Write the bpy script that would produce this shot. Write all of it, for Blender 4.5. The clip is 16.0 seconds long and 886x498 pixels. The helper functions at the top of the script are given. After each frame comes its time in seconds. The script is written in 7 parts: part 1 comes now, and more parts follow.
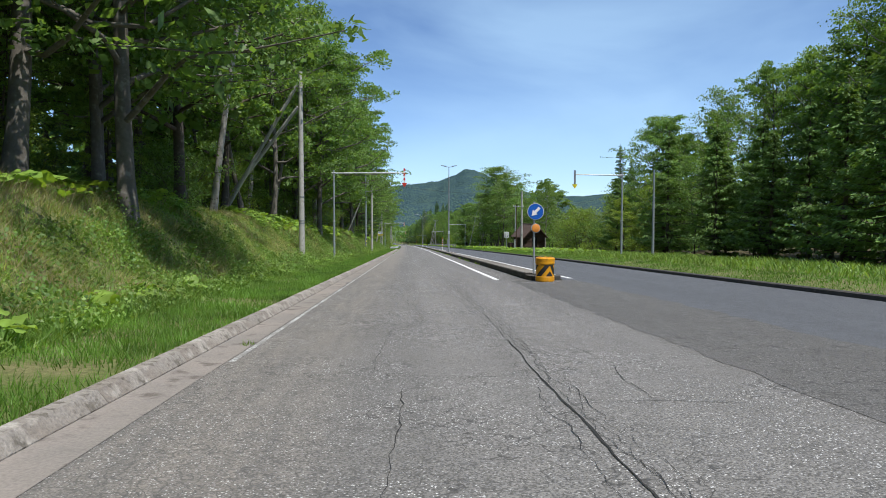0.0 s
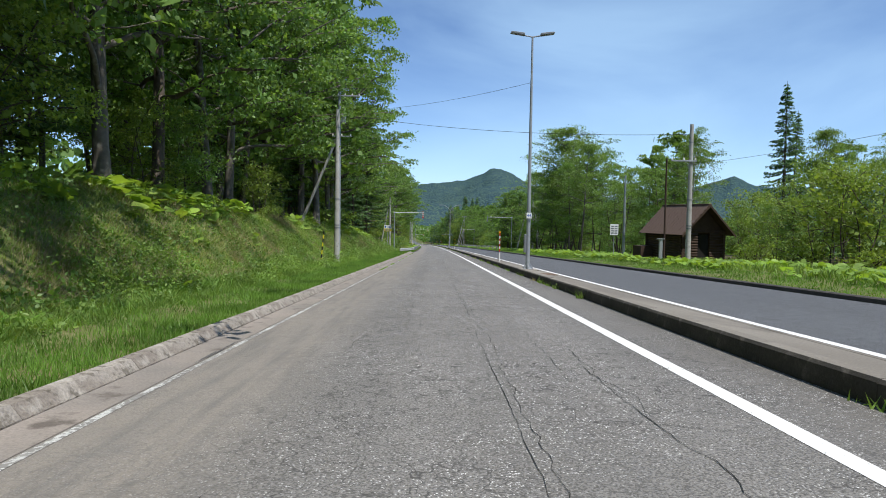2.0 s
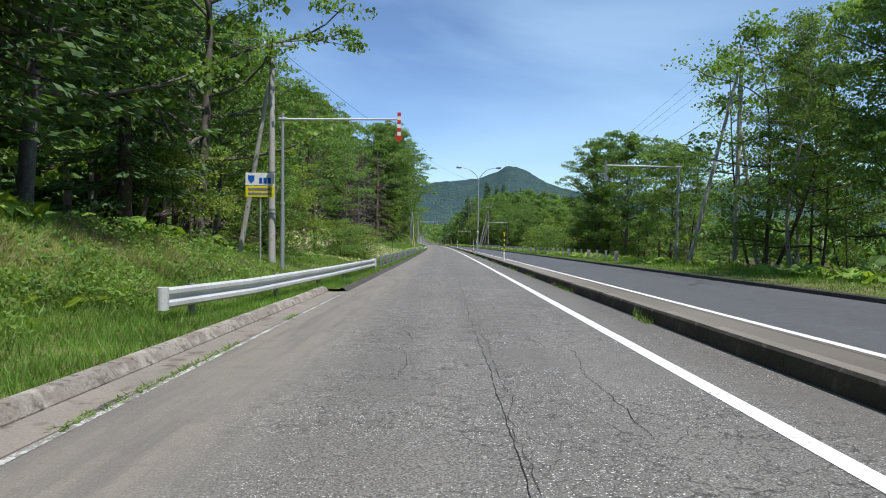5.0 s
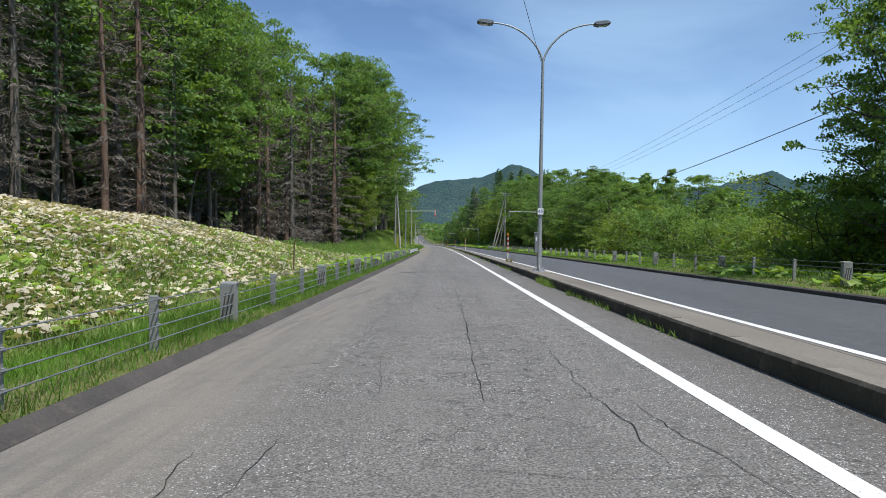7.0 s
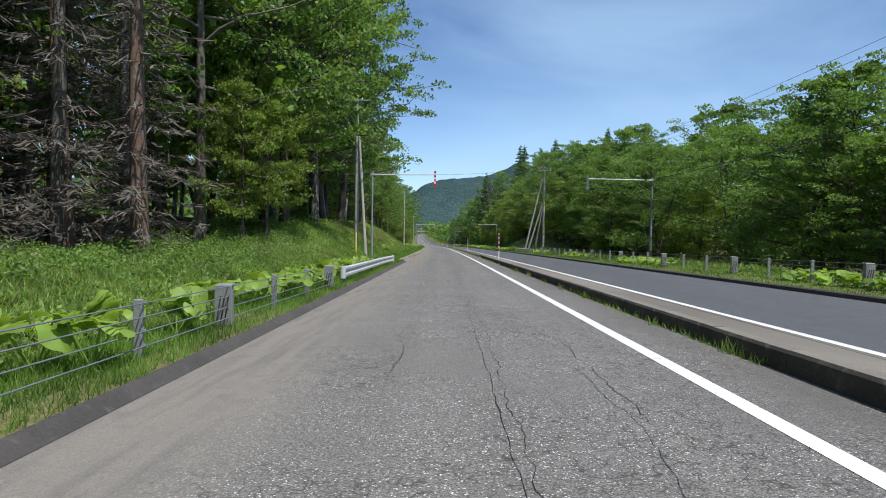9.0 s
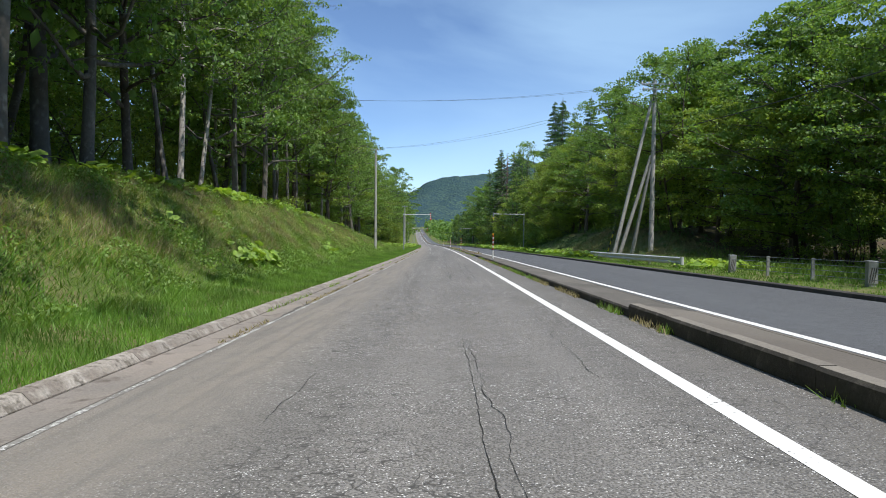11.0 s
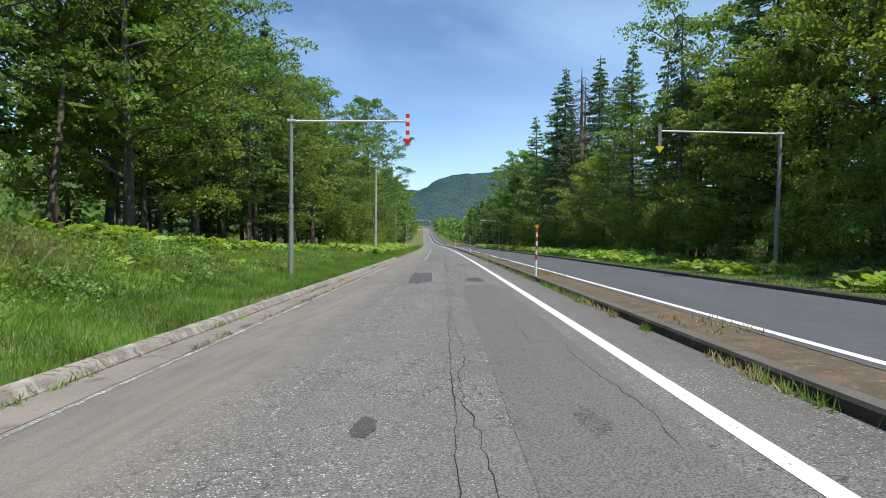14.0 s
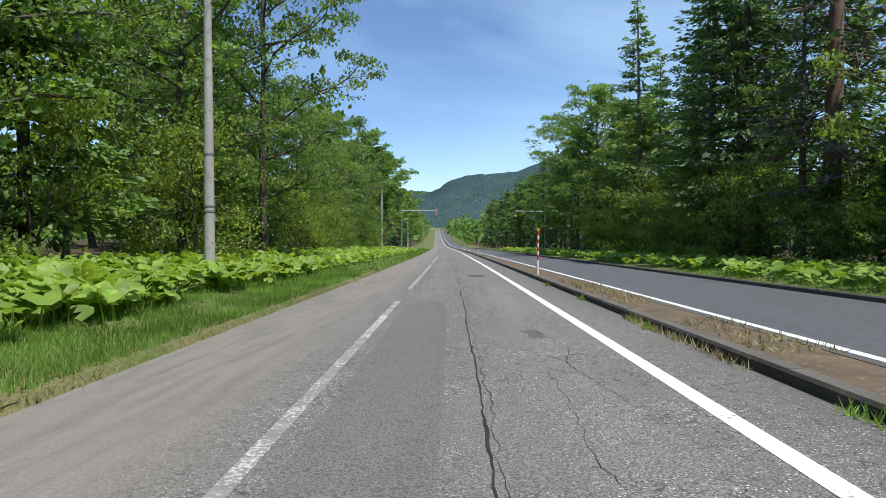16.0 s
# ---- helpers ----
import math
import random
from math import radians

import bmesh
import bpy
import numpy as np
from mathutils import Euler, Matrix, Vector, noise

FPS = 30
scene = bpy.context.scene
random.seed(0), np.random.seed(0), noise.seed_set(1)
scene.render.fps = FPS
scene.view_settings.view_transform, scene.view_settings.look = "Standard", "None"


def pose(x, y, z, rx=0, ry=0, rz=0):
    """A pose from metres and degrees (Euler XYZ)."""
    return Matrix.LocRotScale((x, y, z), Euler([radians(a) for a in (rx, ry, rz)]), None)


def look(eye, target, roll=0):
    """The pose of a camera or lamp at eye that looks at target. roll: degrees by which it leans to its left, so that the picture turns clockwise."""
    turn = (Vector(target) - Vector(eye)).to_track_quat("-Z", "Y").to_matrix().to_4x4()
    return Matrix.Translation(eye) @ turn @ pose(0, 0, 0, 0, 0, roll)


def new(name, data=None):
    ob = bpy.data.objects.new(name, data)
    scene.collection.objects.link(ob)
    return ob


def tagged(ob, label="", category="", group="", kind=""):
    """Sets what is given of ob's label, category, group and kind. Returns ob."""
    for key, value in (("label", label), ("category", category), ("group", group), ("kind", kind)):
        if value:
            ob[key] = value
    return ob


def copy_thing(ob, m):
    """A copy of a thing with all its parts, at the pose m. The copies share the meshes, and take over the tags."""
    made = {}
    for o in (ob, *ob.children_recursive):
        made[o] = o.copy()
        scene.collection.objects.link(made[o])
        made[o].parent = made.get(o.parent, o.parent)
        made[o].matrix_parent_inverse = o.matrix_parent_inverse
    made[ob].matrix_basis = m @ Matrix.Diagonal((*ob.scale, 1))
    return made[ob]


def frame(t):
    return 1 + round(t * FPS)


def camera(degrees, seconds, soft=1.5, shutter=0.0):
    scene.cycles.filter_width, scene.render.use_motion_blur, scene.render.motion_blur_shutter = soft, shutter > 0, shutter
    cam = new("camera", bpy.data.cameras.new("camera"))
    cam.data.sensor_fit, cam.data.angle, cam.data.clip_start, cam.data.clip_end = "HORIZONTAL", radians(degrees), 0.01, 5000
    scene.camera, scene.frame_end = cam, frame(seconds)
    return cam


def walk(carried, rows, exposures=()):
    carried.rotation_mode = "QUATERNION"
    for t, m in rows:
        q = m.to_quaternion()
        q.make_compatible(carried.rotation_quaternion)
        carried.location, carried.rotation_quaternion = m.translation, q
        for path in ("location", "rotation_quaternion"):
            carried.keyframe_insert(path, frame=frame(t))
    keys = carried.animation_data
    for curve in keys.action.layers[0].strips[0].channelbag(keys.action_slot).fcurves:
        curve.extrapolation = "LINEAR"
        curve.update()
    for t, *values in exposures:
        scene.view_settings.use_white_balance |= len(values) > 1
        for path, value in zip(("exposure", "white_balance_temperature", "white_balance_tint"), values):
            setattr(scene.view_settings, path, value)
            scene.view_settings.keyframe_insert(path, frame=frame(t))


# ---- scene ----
# ---- the line of the road: s metres along it, d metres to the right of it, h metres above it ----
SPEED = 25.5
STEP = 2.0


def heading(s):
    """Left turn of the road at s, in radians."""
    return math.radians(float(np.interp(s, [-100, 90, 178, 230, 320, 408, 520, 700, 1200],
                                        [0, 0, 0.5, 0.8, 1.5, 2.4, 3.3, 3.8, 3.8])))


def grade(s):
    return float(np.interp(s, [-100, 640, 800, 1000, 1500], [-0.040, -0.040, -0.02, -0.004, 0.004]))


def crossfall(s, d):
    """The carriageways lean: the right side lies higher."""
    return float(np.interp(s, [-100, 0, 45, 2000], [0.002, 0.002, 0.014, 0.014])) * min(max(d, -3.2), 10.5)


LINE = [(0.0, -260.0, 260 * 0.040)]
for _i in range(850):
    _s = -260 + _i * STEP
    _x, _y, _z = LINE[-1]
    LINE.append((_x - math.sin(heading(_s)) * STEP, _y + math.cos(heading(_s)) * STEP, _z + grade(_s) * STEP))
LINE = np.array(LINE)


def R(s, d=0.0, h=0.0):
    """The world place of a point s along the road, d to its right, h above it."""
    u = (s + 260) / STEP
    i = int(min(max(u, 0), len(LINE) - 2))
    p = LINE[i] + (LINE[i + 1] - LINE[i]) * (u - i)
    a = heading(s)
    return Vector((p[0] + math.cos(a) * d, p[1] + math.sin(a) * d, p[2] + h + crossfall(s, d)))


# ---- camera ----
cam = camera(66.9, 16.0, soft=0.95)
# seconds, metres along, metres right, metres up, yaw against the road, pitch, roll
DRIVE = [
    (0.0, 0.3, -0.84, 1.35, -2.85, -2.8, -0.1),
    (0.5, 12.75, -0.60, 1.35, -2.1, -2.8, -0.4),
    (1.0, 25.5, -0.48, 1.35, -1.6, -2.8, -0.6),
    (1.5, 38.25, -0.40, 1.35, -1.1, -2.8, -0.8),
    (2.0, 51.0, -0.30, 1.35, -0.7, -2.8, -0.9),
    (2.5, 63.75, -0.25, 1.35, -0.3, -2.8, -0.9),
    (3.0, 76.5, -0.28, 1.35, 0.0, -2.9, -0.9),
    (3.5, 89.25, -0.30, 1.35, 0.2, -2.9, -0.9),
    (4.0, 102.0, -0.28, 1.35, 0.3, -2.9, -0.9),
    (5.2, 132.6, -0.15, 1.35, 0.2, -2.8, -0.8),
    (6.5, 165.75, -0.02, 1.35, 0.1, -2.8, -0.7),
    (7.0, 178.5, 0.00, 1.35, 0.1, -2.8, -0.7),
    (7.5, 191.25, 0.02, 1.35, 0.2, -2.8, -0.8),
    (8.0, 204.0, -0.04, 1.35, 0.2, -2.8, -0.8),
    (8.5, 216.75, -0.13, 1.35, 0.2, -2.8, -0.9),
    (9.0, 229.5, -0.21, 1.35, 0.2, -2.8, -0.8),
    (10.2, 260.1, -0.05, 1.35, 0.0, -2.8, -0.7),
    (11.5, 293.25, 0.05, 1.35, 0.0, -2.9, -0.5),
    (12.0, 306.0, 0.09, 1.35, 0.0, -2.9, -0.7),
    (12.5, 318.75, 0.14, 1.35, 0.0, -2.9, -0.7),
    (13.0, 331.5, 0.19, 1.35, 0.1, -2.9, -0.6),
    (13.5, 344.25, 0.19, 1.35, 0.2, -2.9, -0.7),
    (14.0, 357.0, 0.18, 1.35, 0.2, -2.9, -0.8),
    (14.5, 369.75, 0.18, 1.35, 0.4, -2.8, -0.8),
    (15.0, 382.5, 0.20, 1.35, 0.5, -2.7, -0.6),
    (15.5, 395.25, 0.17, 1.35, 0.6, -2.7, -0.6),
    (16.0, 408.0, 0.16, 1.35, 0.8, -2.7, -0.4),
]
walk(cam, [(t, Matrix.Translation(R(s, d, h)) @ pose(0, 0, 0, 90 + pitch, roll, yaw + math.degrees(heading(s))))
           for t, s, d, h, yaw, pitch, roll in DRIVE], [(0.0, 0.12), (4.2, 0.10), (6.5, 0.02), (8.5, -0.03), (9.2, 0.02), (11.5, 0.13), (16.0, 0.15)])

# ---- light ----
world = bpy.data.worlds.new("world")
scene.world = world
world.use_nodes = True
sky = world.node_tree.nodes.new("ShaderNodeTexSky")
sky.sky_type, sky.sun_disc = "NISHITA", False
SUN_EL, SUN_ROT = radians(64.5), radians(139)
sky.sun_elevation, sky.sun_rotation = SUN_EL, SUN_ROT
background = world.node_tree.nodes["Background"]
sky.altitude, sky.air_density, sky.dust_density, sky.ozone_density = 400, 0.72, 0.0, 6.0
# thin high cloud in long streaks
_tc = world.node_tree.nodes.new("ShaderNodeTexCoord")
_mp = world.node_tree.nodes.new("ShaderNodeMapping")
_mp.inputs["Scale"].default_value, _mp.inputs["Rotation"].default_value = (1.6, 0.9, 3.2), (0.5, 0.35, 0.5)
_nz = world.node_tree.nodes.new("ShaderNodeTexNoise")
_nz.inputs["Scale"].default_value, _nz.inputs["Detail"].default_value, _nz.inputs["Distortion"].default_value = 1.3, 6.0, 0.5
_rp = world.node_tree.nodes.new("ShaderNodeMapRange")
for _i, _v in ((1, 0.38), (2, 0.66), (3, 0.04), (4, 0.45)):
    _rp.inputs[_i].default_value = _v
_mx = world.node_tree.nodes.new("ShaderNodeMix")
_mx.data_type = "RGBA"
_mx.inputs[7].default_value = (3.8, 5.7, 7.6, 1)
for _a, _b in ((_tc.outputs["Generated"], _mp.inputs[0]), (_mp.outputs[0], _nz.inputs["Vector"]), (_nz.outputs["Fac"], _rp.inputs[0]), (_rp.outputs[0], _mx.inputs[0]), (sky.outputs[0], _mx.inputs[6]), (_mx.outputs[2], background.inputs[0])):
    world.node_tree.links.new(_a, _b)
background.inputs[1].default_value = 0.147
sun = new("sun", bpy.data.lights.new("sun", "SUN"))
sun.data.energy, sun.data.angle, sun.data.color = 4.9, radians(0.55), (1.0, 0.965, 0.915)
toward = Vector((math.sin(SUN_ROT) * math.cos(SUN_EL), math.cos(SUN_ROT) * math.cos(SUN_EL), math.sin(SUN_EL)))
sun.matrix_world = look(toward * 300, (0, 0, 0))

# ---- materials ----
class Nodes:
    """Short calls for the nodes of one material."""

    def __init__(self, name):
        self.m = bpy.data.materials.new(name)
        self.m.use_nodes = True
        self.t = self.m.node_tree
        self.b = self.t.nodes["Principled BSDF"]
        self.out = self.t.nodes["Material Output"]
        self.co = self.add("ShaderNodeTexCoord").outputs["Object"]

    def add(self, kind):
        return self.t.nodes.new(kind)

    def put(self, a, b):
        self.t.links.new(a, b)

    def scaled(self, v):
        n = self.add("ShaderNodeMapping")
        n.inputs["Scale"].default_value = v
        self.put(self.co, n.inputs[0])
        return n.outputs[0]

    def noise(self, scale, detail=3.0, co=None, rough=0.55):
        n = self.add("ShaderNodeTexNoise")
        n.inputs["Scale"].default_value, n.inputs["Detail"].default_value = scale, detail
        n.inputs["Roughness"].default_value = rough
        self.put(co or self.co, n.inputs["Vector"])
        return n.outputs["Fac"]

    def cells(self, scale, feature="F1", co=None):
        n = self.add("ShaderNodeTexVoronoi")
        n.feature = feature
        n.inputs["Scale"].default_value = scale
        self.put(co or self.co, n.inputs["Vector"])
        return n.outputs["Distance"]

    def ramp(self, fac, a, b, va=0.0, vb=1.0):
        n = self.add("ShaderNodeMapRange")
        n.inputs[1].default_value, n.inputs[2].default_value = a, b
        n.inputs[3].default_value, n.inputs[4].default_value = va, vb
        self.put(fac, n.inputs[0])
        return n.outputs[0]

    def math(self, op, a, b):
        n = self.add("ShaderNodeMath")
        n.operation = op
        for i, v in enumerate((a, b)):
            if isinstance(v, (int, float)):
                n.inputs[i].default_value = v
            else:
                self.put(v, n.inputs[i])
        return n.outputs[0]

    def mix(self, fac, a, b, kind="MIX"):
        n = self.add("ShaderNodeMix")
        n.data_type, n.blend_type = "RGBA", kind
        for i, v in ((0, fac), (6, a), (7, b)):
            if isinstance(v, (int, float)):
                n.inputs[i].default_value = v
            elif isinstance(v, tuple):
                n.inputs[i].default_value = (*v, 1)
            else:
                self.put(v, n.inputs[i])
        return n.outputs[2]

    def attribute(self, name):
        n = self.add("ShaderNodeAttribute")
        n.attribute_name = name
        return n.outputs["Fac"]

    def own(self):
        return self.add("ShaderNodeObjectInfo").outputs["Random"]

    def island(self):
        return self.add("ShaderNodeNewGeometry").outputs["Random Per Island"]

    def bump(self, height, strength, distance=0.02):
        n = self.add("ShaderNodeBump")
        n.inputs["Strength"].default_value, n.inputs["Distance"].default_value = strength, distance
        self.put(height, n.inputs["Height"])
        self.put(n.outputs[0], self.b.inputs["Normal"])

    def done(self, colour, rough=0.8, metal=0.0, spec=0.3):
        if isinstance(colour, tuple):
            self.b.inputs["Base Color"].default_value = (*colour, 1)
        else:
            self.put(colour, self.b.inputs["Base Color"])
        if isinstance(rough, float):
            self.b.inputs["Roughness"].default_value = rough
        else:
            self.put(rough, self.b.inputs["Roughness"])
        self.b.inputs["Metallic"].default_value = metal
        self.b.inputs["Specular IOR Level"].default_value = spec
        return self.m


def surface(name, c1, c2, fine=30.0, coarse=1.5, rough=0.8, metal=0.0, bump=0.2, c3=None, spec=0.3):
    """A worn plain surface with grain at two scales."""
    n = Nodes(name)
    col = n.mix(n.ramp(n.noise(coarse, 4), 0.35, 0.65), c1, c2)
    if c3:
        col = n.mix(n.ramp(n.noise(coarse * 4.3, 5), 0.56, 0.68), col, c3)
    f = n.noise(fine, 4)
    col = n.mix(0.6, col, n.mix(n.ramp(f, 0.3, 0.7), (0.72, 0.72, 0.72), (1.25, 1.25, 1.25)), "MULTIPLY")
    n.bump(f, bump, 0.01)
    return n.done(col, rough, metal, spec)


def leafy(name, c1, c2, c3, through_light=0.5, rough=0.5):
    """Leaves: colour by leaf and by plant, with light that shines through."""
    n = Nodes(name)
    col = n.mix(n.island(), c1, c2)
    col = n.mix(n.ramp(n.own(), 0.0, 1.0, 0.0, 0.6), col, c3)
    patch = n.ramp(n.noise(0.8, 4), 0.34, 0.66, 0.62, 1.38)
    g = n.add("ShaderNodeCombineColor")
    for i in range(3):
        n.put(patch, g.inputs[i])
    col = n.mix(1.0, col, g.outputs[0], "MULTIPLY")
    n.done(col, rough, 0.0, 0.4)
    tr = n.add("ShaderNodeBsdfTranslucent")
    n.put(n.mix(1.0, col, (1.3, 1.25, 0.5), "MULTIPLY"), tr.inputs[0])
    mx = n.add("ShaderNodeMixShader")
    mx.inputs[0].default_value = through_light
    n.put(n.b.outputs[0], mx.inputs[1])
    n.put(tr.outputs[0], mx.inputs[2])
    n.put(mx.outputs[0], n.out.inputs[0])
    return n.m


def asphalt(name, base, dusty, speck, speckle, crazed, tracks=True):
    n = Nodes(name)
    along = n.scaled((1.0, 0.06, 1.0))
    col = n.mix(n.ramp(n.noise(0.9, 4, along), 0.3, 0.7), base, tuple(v * 0.82 for v in base))
    rough_part = 1.0
    if tracks:
        lat = n.attribute("lateral")
        edge = n.math("MAXIMUM", n.ramp(lat, -1.15, -2.0), n.ramp(lat, 2.5, 2.9, 0.0, 0.3))
        sep = n.add("ShaderNodeSeparateXYZ")
        n.put(n.co, sep.inputs[0])
        rough_part = n.math("SUBTRACT", 1.0, n.math("MULTIPLY", edge, n.ramp(sep.outputs[1], 12, 45, 0.25, 0.88)))
        col = n.mix(n.math("MULTIPLY", edge, n.ramp(n.noise(1.3, 4, along), 0.3, 0.6, 0.3, 1.0)), col, dusty)
        col = n.mix(n.math("MULTIPLY", edge, n.ramp(n.noise(6.0, 5, along), 0.46, 0.68, 0.0, 0.75)), col, tuple(v * 0.72 for v in base))
        col = n.mix(n.math("MULTIPLY", edge, n.ramp(n.noise(70.0, 3), 0.35, 0.65, 0.45, 0.0)), col, tuple(v * 0.55 for v in dusty))
        col = n.mix(n.math("MULTIPLY", n.ramp(lat, 2.35, 3.1), n.ramp(n.noise(2.4, 5, along), 0.3, 0.65, 0.45, 0.95)), col, (0.128, 0.120, 0.109))
        wheel = n.math("ABSOLUTE", n.math("SUBTRACT", n.math("ABSOLUTE", n.math("SUBTRACT", lat, 0.55), 0.0), 0.85), 0.0)
        col = n.mix(n.ramp(wheel, 0.1, 0.45, 0.22, 0.0), col, tuple(v * 1.3 for v in base))
    col = n.mix(n.ramp(n.noise(3.1, 5), 0.55, 0.75, 0.0, 0.5), col, tuple(v * 0.72 for v in base))
    grains = n.cells(52.0)
    coarse = n.ramp(n.noise(0.7, 3), 0.35, 0.6, 0.15, 1.0)
    gate = n.math("GREATER_THAN", n.noise(24.0, 1), 0.52)
    col = n.mix(n.math("MULTIPLY", n.math("MULTIPLY", n.ramp(grains, 0.40, 0.24), gate), n.math("MULTIPLY", n.math("MULTIPLY", coarse, speckle), rough_part)), col, speck)
    pits = n.noise(55.0, 2)
    col = n.mix(n.math("MULTIPLY", n.ramp(pits, 0.54, 0.42, 0.0, 0.85), rough_part), col, tuple(v * 0.4 for v in base))
    if crazed:
        wob = n.add("ShaderNodeVectorMath")
        wob.operation = "ADD"
        nz = n.add("ShaderNodeTexNoise")
        nz.inputs["Scale"].default_value = 3.0
        n.put(n.co, nz.inputs["Vector"])
        n.put(n.co, wob.inputs[0])
        n.put(nz.outputs["Color"], wob.inputs[1])
        lines = n.ramp(n.cells(2.6, "DISTANCE_TO_EDGE", wob.outputs[0]), 0.030, 0.006)
        where = n.ramp(n.noise(0.35, 3), 0.40, 0.52, 0.0, crazed)
        if tracks:
            fine = n.ramp(n.cells(5.2, "DISTANCE_TO_EDGE", wob.outputs[0]), 0.05, 0.012)
            shoulder = n.math("MULTIPLY", n.ramp(lat, -0.7, -1.5), n.ramp(sep.outputs[1], 70, 30, 0.0, 0.75))
            col = n.mix(n.math("MULTIPLY", n.math("MULTIPLY", fine, shoulder), n.ramp(n.noise(0.8, 3), 0.36, 0.5)), col, tuple(v * 0.42 for v in base))
        col = n.mix(n.math("MULTIPLY", n.math("MULTIPLY", lines, where), rough_part), col, tuple(v * 0.3 for v in base))
    n.bump(n.math("ADD", grains, pits), 0.8, 0.008)
    return n.done(col, n.ramp(n.noise(4.0), 0.3, 0.7, 0.72, 0.9), 0.0, 0.3)


def paint(name, wear, colour=(0.74, 0.74, 0.72), under=(0.17, 0.17, 0.165)):
    """Road paint, rubbed off in flecks."""
    n = Nodes(name)
    f = n.math("ADD", n.noise(26.0, 4), n.math("MULTIPLY", n.math("SUBTRACT", n.noise(1.7, 3), 0.5), 0.7))
    col = n.mix(n.ramp(f, wear - 0.04, wear + 0.04), under, colour)
    col = n.mix(n.ramp(n.noise(5.0, 3), 0.4, 0.7, 0.0, 0.3), col, (0.42, 0.41, 0.39))
    n.bump(f, 0.2, 0.004)
    return n.done(col, 0.7)


def kerb_concrete():
    """Old kerb stone: each one a little different, chipped and stained."""
    n = Nodes("kerb_concrete")
    col = n.mix(n.own(), (0.39, 0.355, 0.31), (0.27, 0.245, 0.215))
    col = n.mix(n.ramp(n.noise(1.4, 5), 0.48, 0.62), col, (0.235, 0.205, 0.175))
    col = n.mix(n.ramp(n.noise(7.0, 5), 0.56, 0.64, 0.0, 0.8), col, (0.12, 0.105, 0.085))
    col = n.mix(n.ramp(n.noise(3.3, 5), 0.58, 0.68, 0.0, 0.7), col, (0.46, 0.43, 0.38))
    f = n.noise(38.0, 5)
    col = n.mix(0.7, col, n.mix(n.ramp(f, 0.3, 0.7), (0.65, 0.65, 0.65), (1.25, 1.25, 1.25)), "MULTIPLY")
    n.bump(n.math("ADD", f, n.math("MULTIPLY", n.noise(9.0, 4), 2.0)), 0.7, 0.02)
    return n.done(col, 0.9, 0.0, 0.2)


M_ROAD = asphalt("worn_asphalt", (0.218, 0.207, 0.193), (0.264, 0.237, 0.205), (0.76, 0.75, 0.73), 1.0, 0.95)
M_ROAD_OPP = asphalt("smooth_asphalt", (0.135, 0.140, 0.150), (0.165, 0.163, 0.160), (0.26, 0.26, 0.26), 0.25, 0.2, False)
M_PATCH = asphalt("patch_asphalt", (0.118, 0.115, 0.111), (0.15, 0.14, 0.13), (0.25, 0.25, 0.25), 0.25, 0.0, False)
M_PATCH_LIGHT = asphalt("old_patch_asphalt", (0.196, 0.188, 0.178), (0.17, 0.16, 0.15), (0.3, 0.3, 0.3), 0.3, 0.2, False)
M_MIXED = asphalt("broken_asphalt", (0.148, 0.141, 0.132), (0.2, 0.19, 0.17), (0.42, 0.41, 0.39), 0.8, 0.8, False)
M_DUST = surface("swept_dust", (0.205, 0.192, 0.176), (0.178, 0.168, 0.156), 60, 3, 0.9)
M_CRACK = surface("crack_filler", (0.022, 0.021, 0.02), (0.035, 0.033, 0.03), 60, 6, 0.85)
M_RUBBER = surface("rubber_mark", (0.062, 0.060, 0.058), (0.085, 0.083, 0.08), 60, 3, 0.8)
M_LINE = paint("line_paint", 0.27)
M_LINE_WORN = paint("worn_line_paint", 0.56, (0.50, 0.50, 0.48), (0.205, 0.195, 0.182))
M_LINE_EDGE = paint("edge_line_paint", 0.54, (0.52, 0.52, 0.50), (0.2, 0.19, 0.175))
M_LINE_GONE = paint("rubbed_line_paint", 0.5, (0.37, 0.36, 0.34), (0.24, 0.23, 0.21))
M_CONC = kerb_concrete()
M_GUTTER = surface("gutter_concrete", (0.27, 0.235, 0.205), (0.21, 0.19, 0.17), 40, 0.7, 0.9, 0, 0.5, (0.13, 0.11, 0.095))
# median kerb sides: their shade is put into this dark colour along with stains
M_CONC_DARK = surface("shaded_and_stained_concrete", (0.085, 0.077, 0.066), (0.055, 0.05, 0.043), 35, 0.8, 0.92, 0, 0.6, (0.14, 0.125, 0.105))
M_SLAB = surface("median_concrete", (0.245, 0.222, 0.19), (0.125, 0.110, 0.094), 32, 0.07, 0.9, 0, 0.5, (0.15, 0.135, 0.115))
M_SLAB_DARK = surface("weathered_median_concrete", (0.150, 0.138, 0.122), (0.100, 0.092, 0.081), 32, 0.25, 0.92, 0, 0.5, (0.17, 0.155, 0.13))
M_SOIL = surface("dry_soil", (0.15, 0.108, 0.074), (0.10, 0.078, 0.053), 24, 2.0, 0.95, 0, 0.8, (0.20, 0.155, 0.095))
M_TARKERB = surface("tar_kerb", (0.085, 0.077, 0.070), (0.062, 0.057, 0.053), 35, 1.4, 0.9, 0, 0.7, (0.10, 0.088, 0.078))
M_STEEL = surface("galvanised_steel", (0.40, 0.42, 0.44), (0.33, 0.35, 0.37), 60, 2.0, 0.5, 0.35, 0.1)
M_STEEL_LAMP = surface("lamp_grey_steel", (0.36, 0.39, 0.41), (0.30, 0.325, 0.345), 60, 3.0, 0.5, 0.25, 0.1)
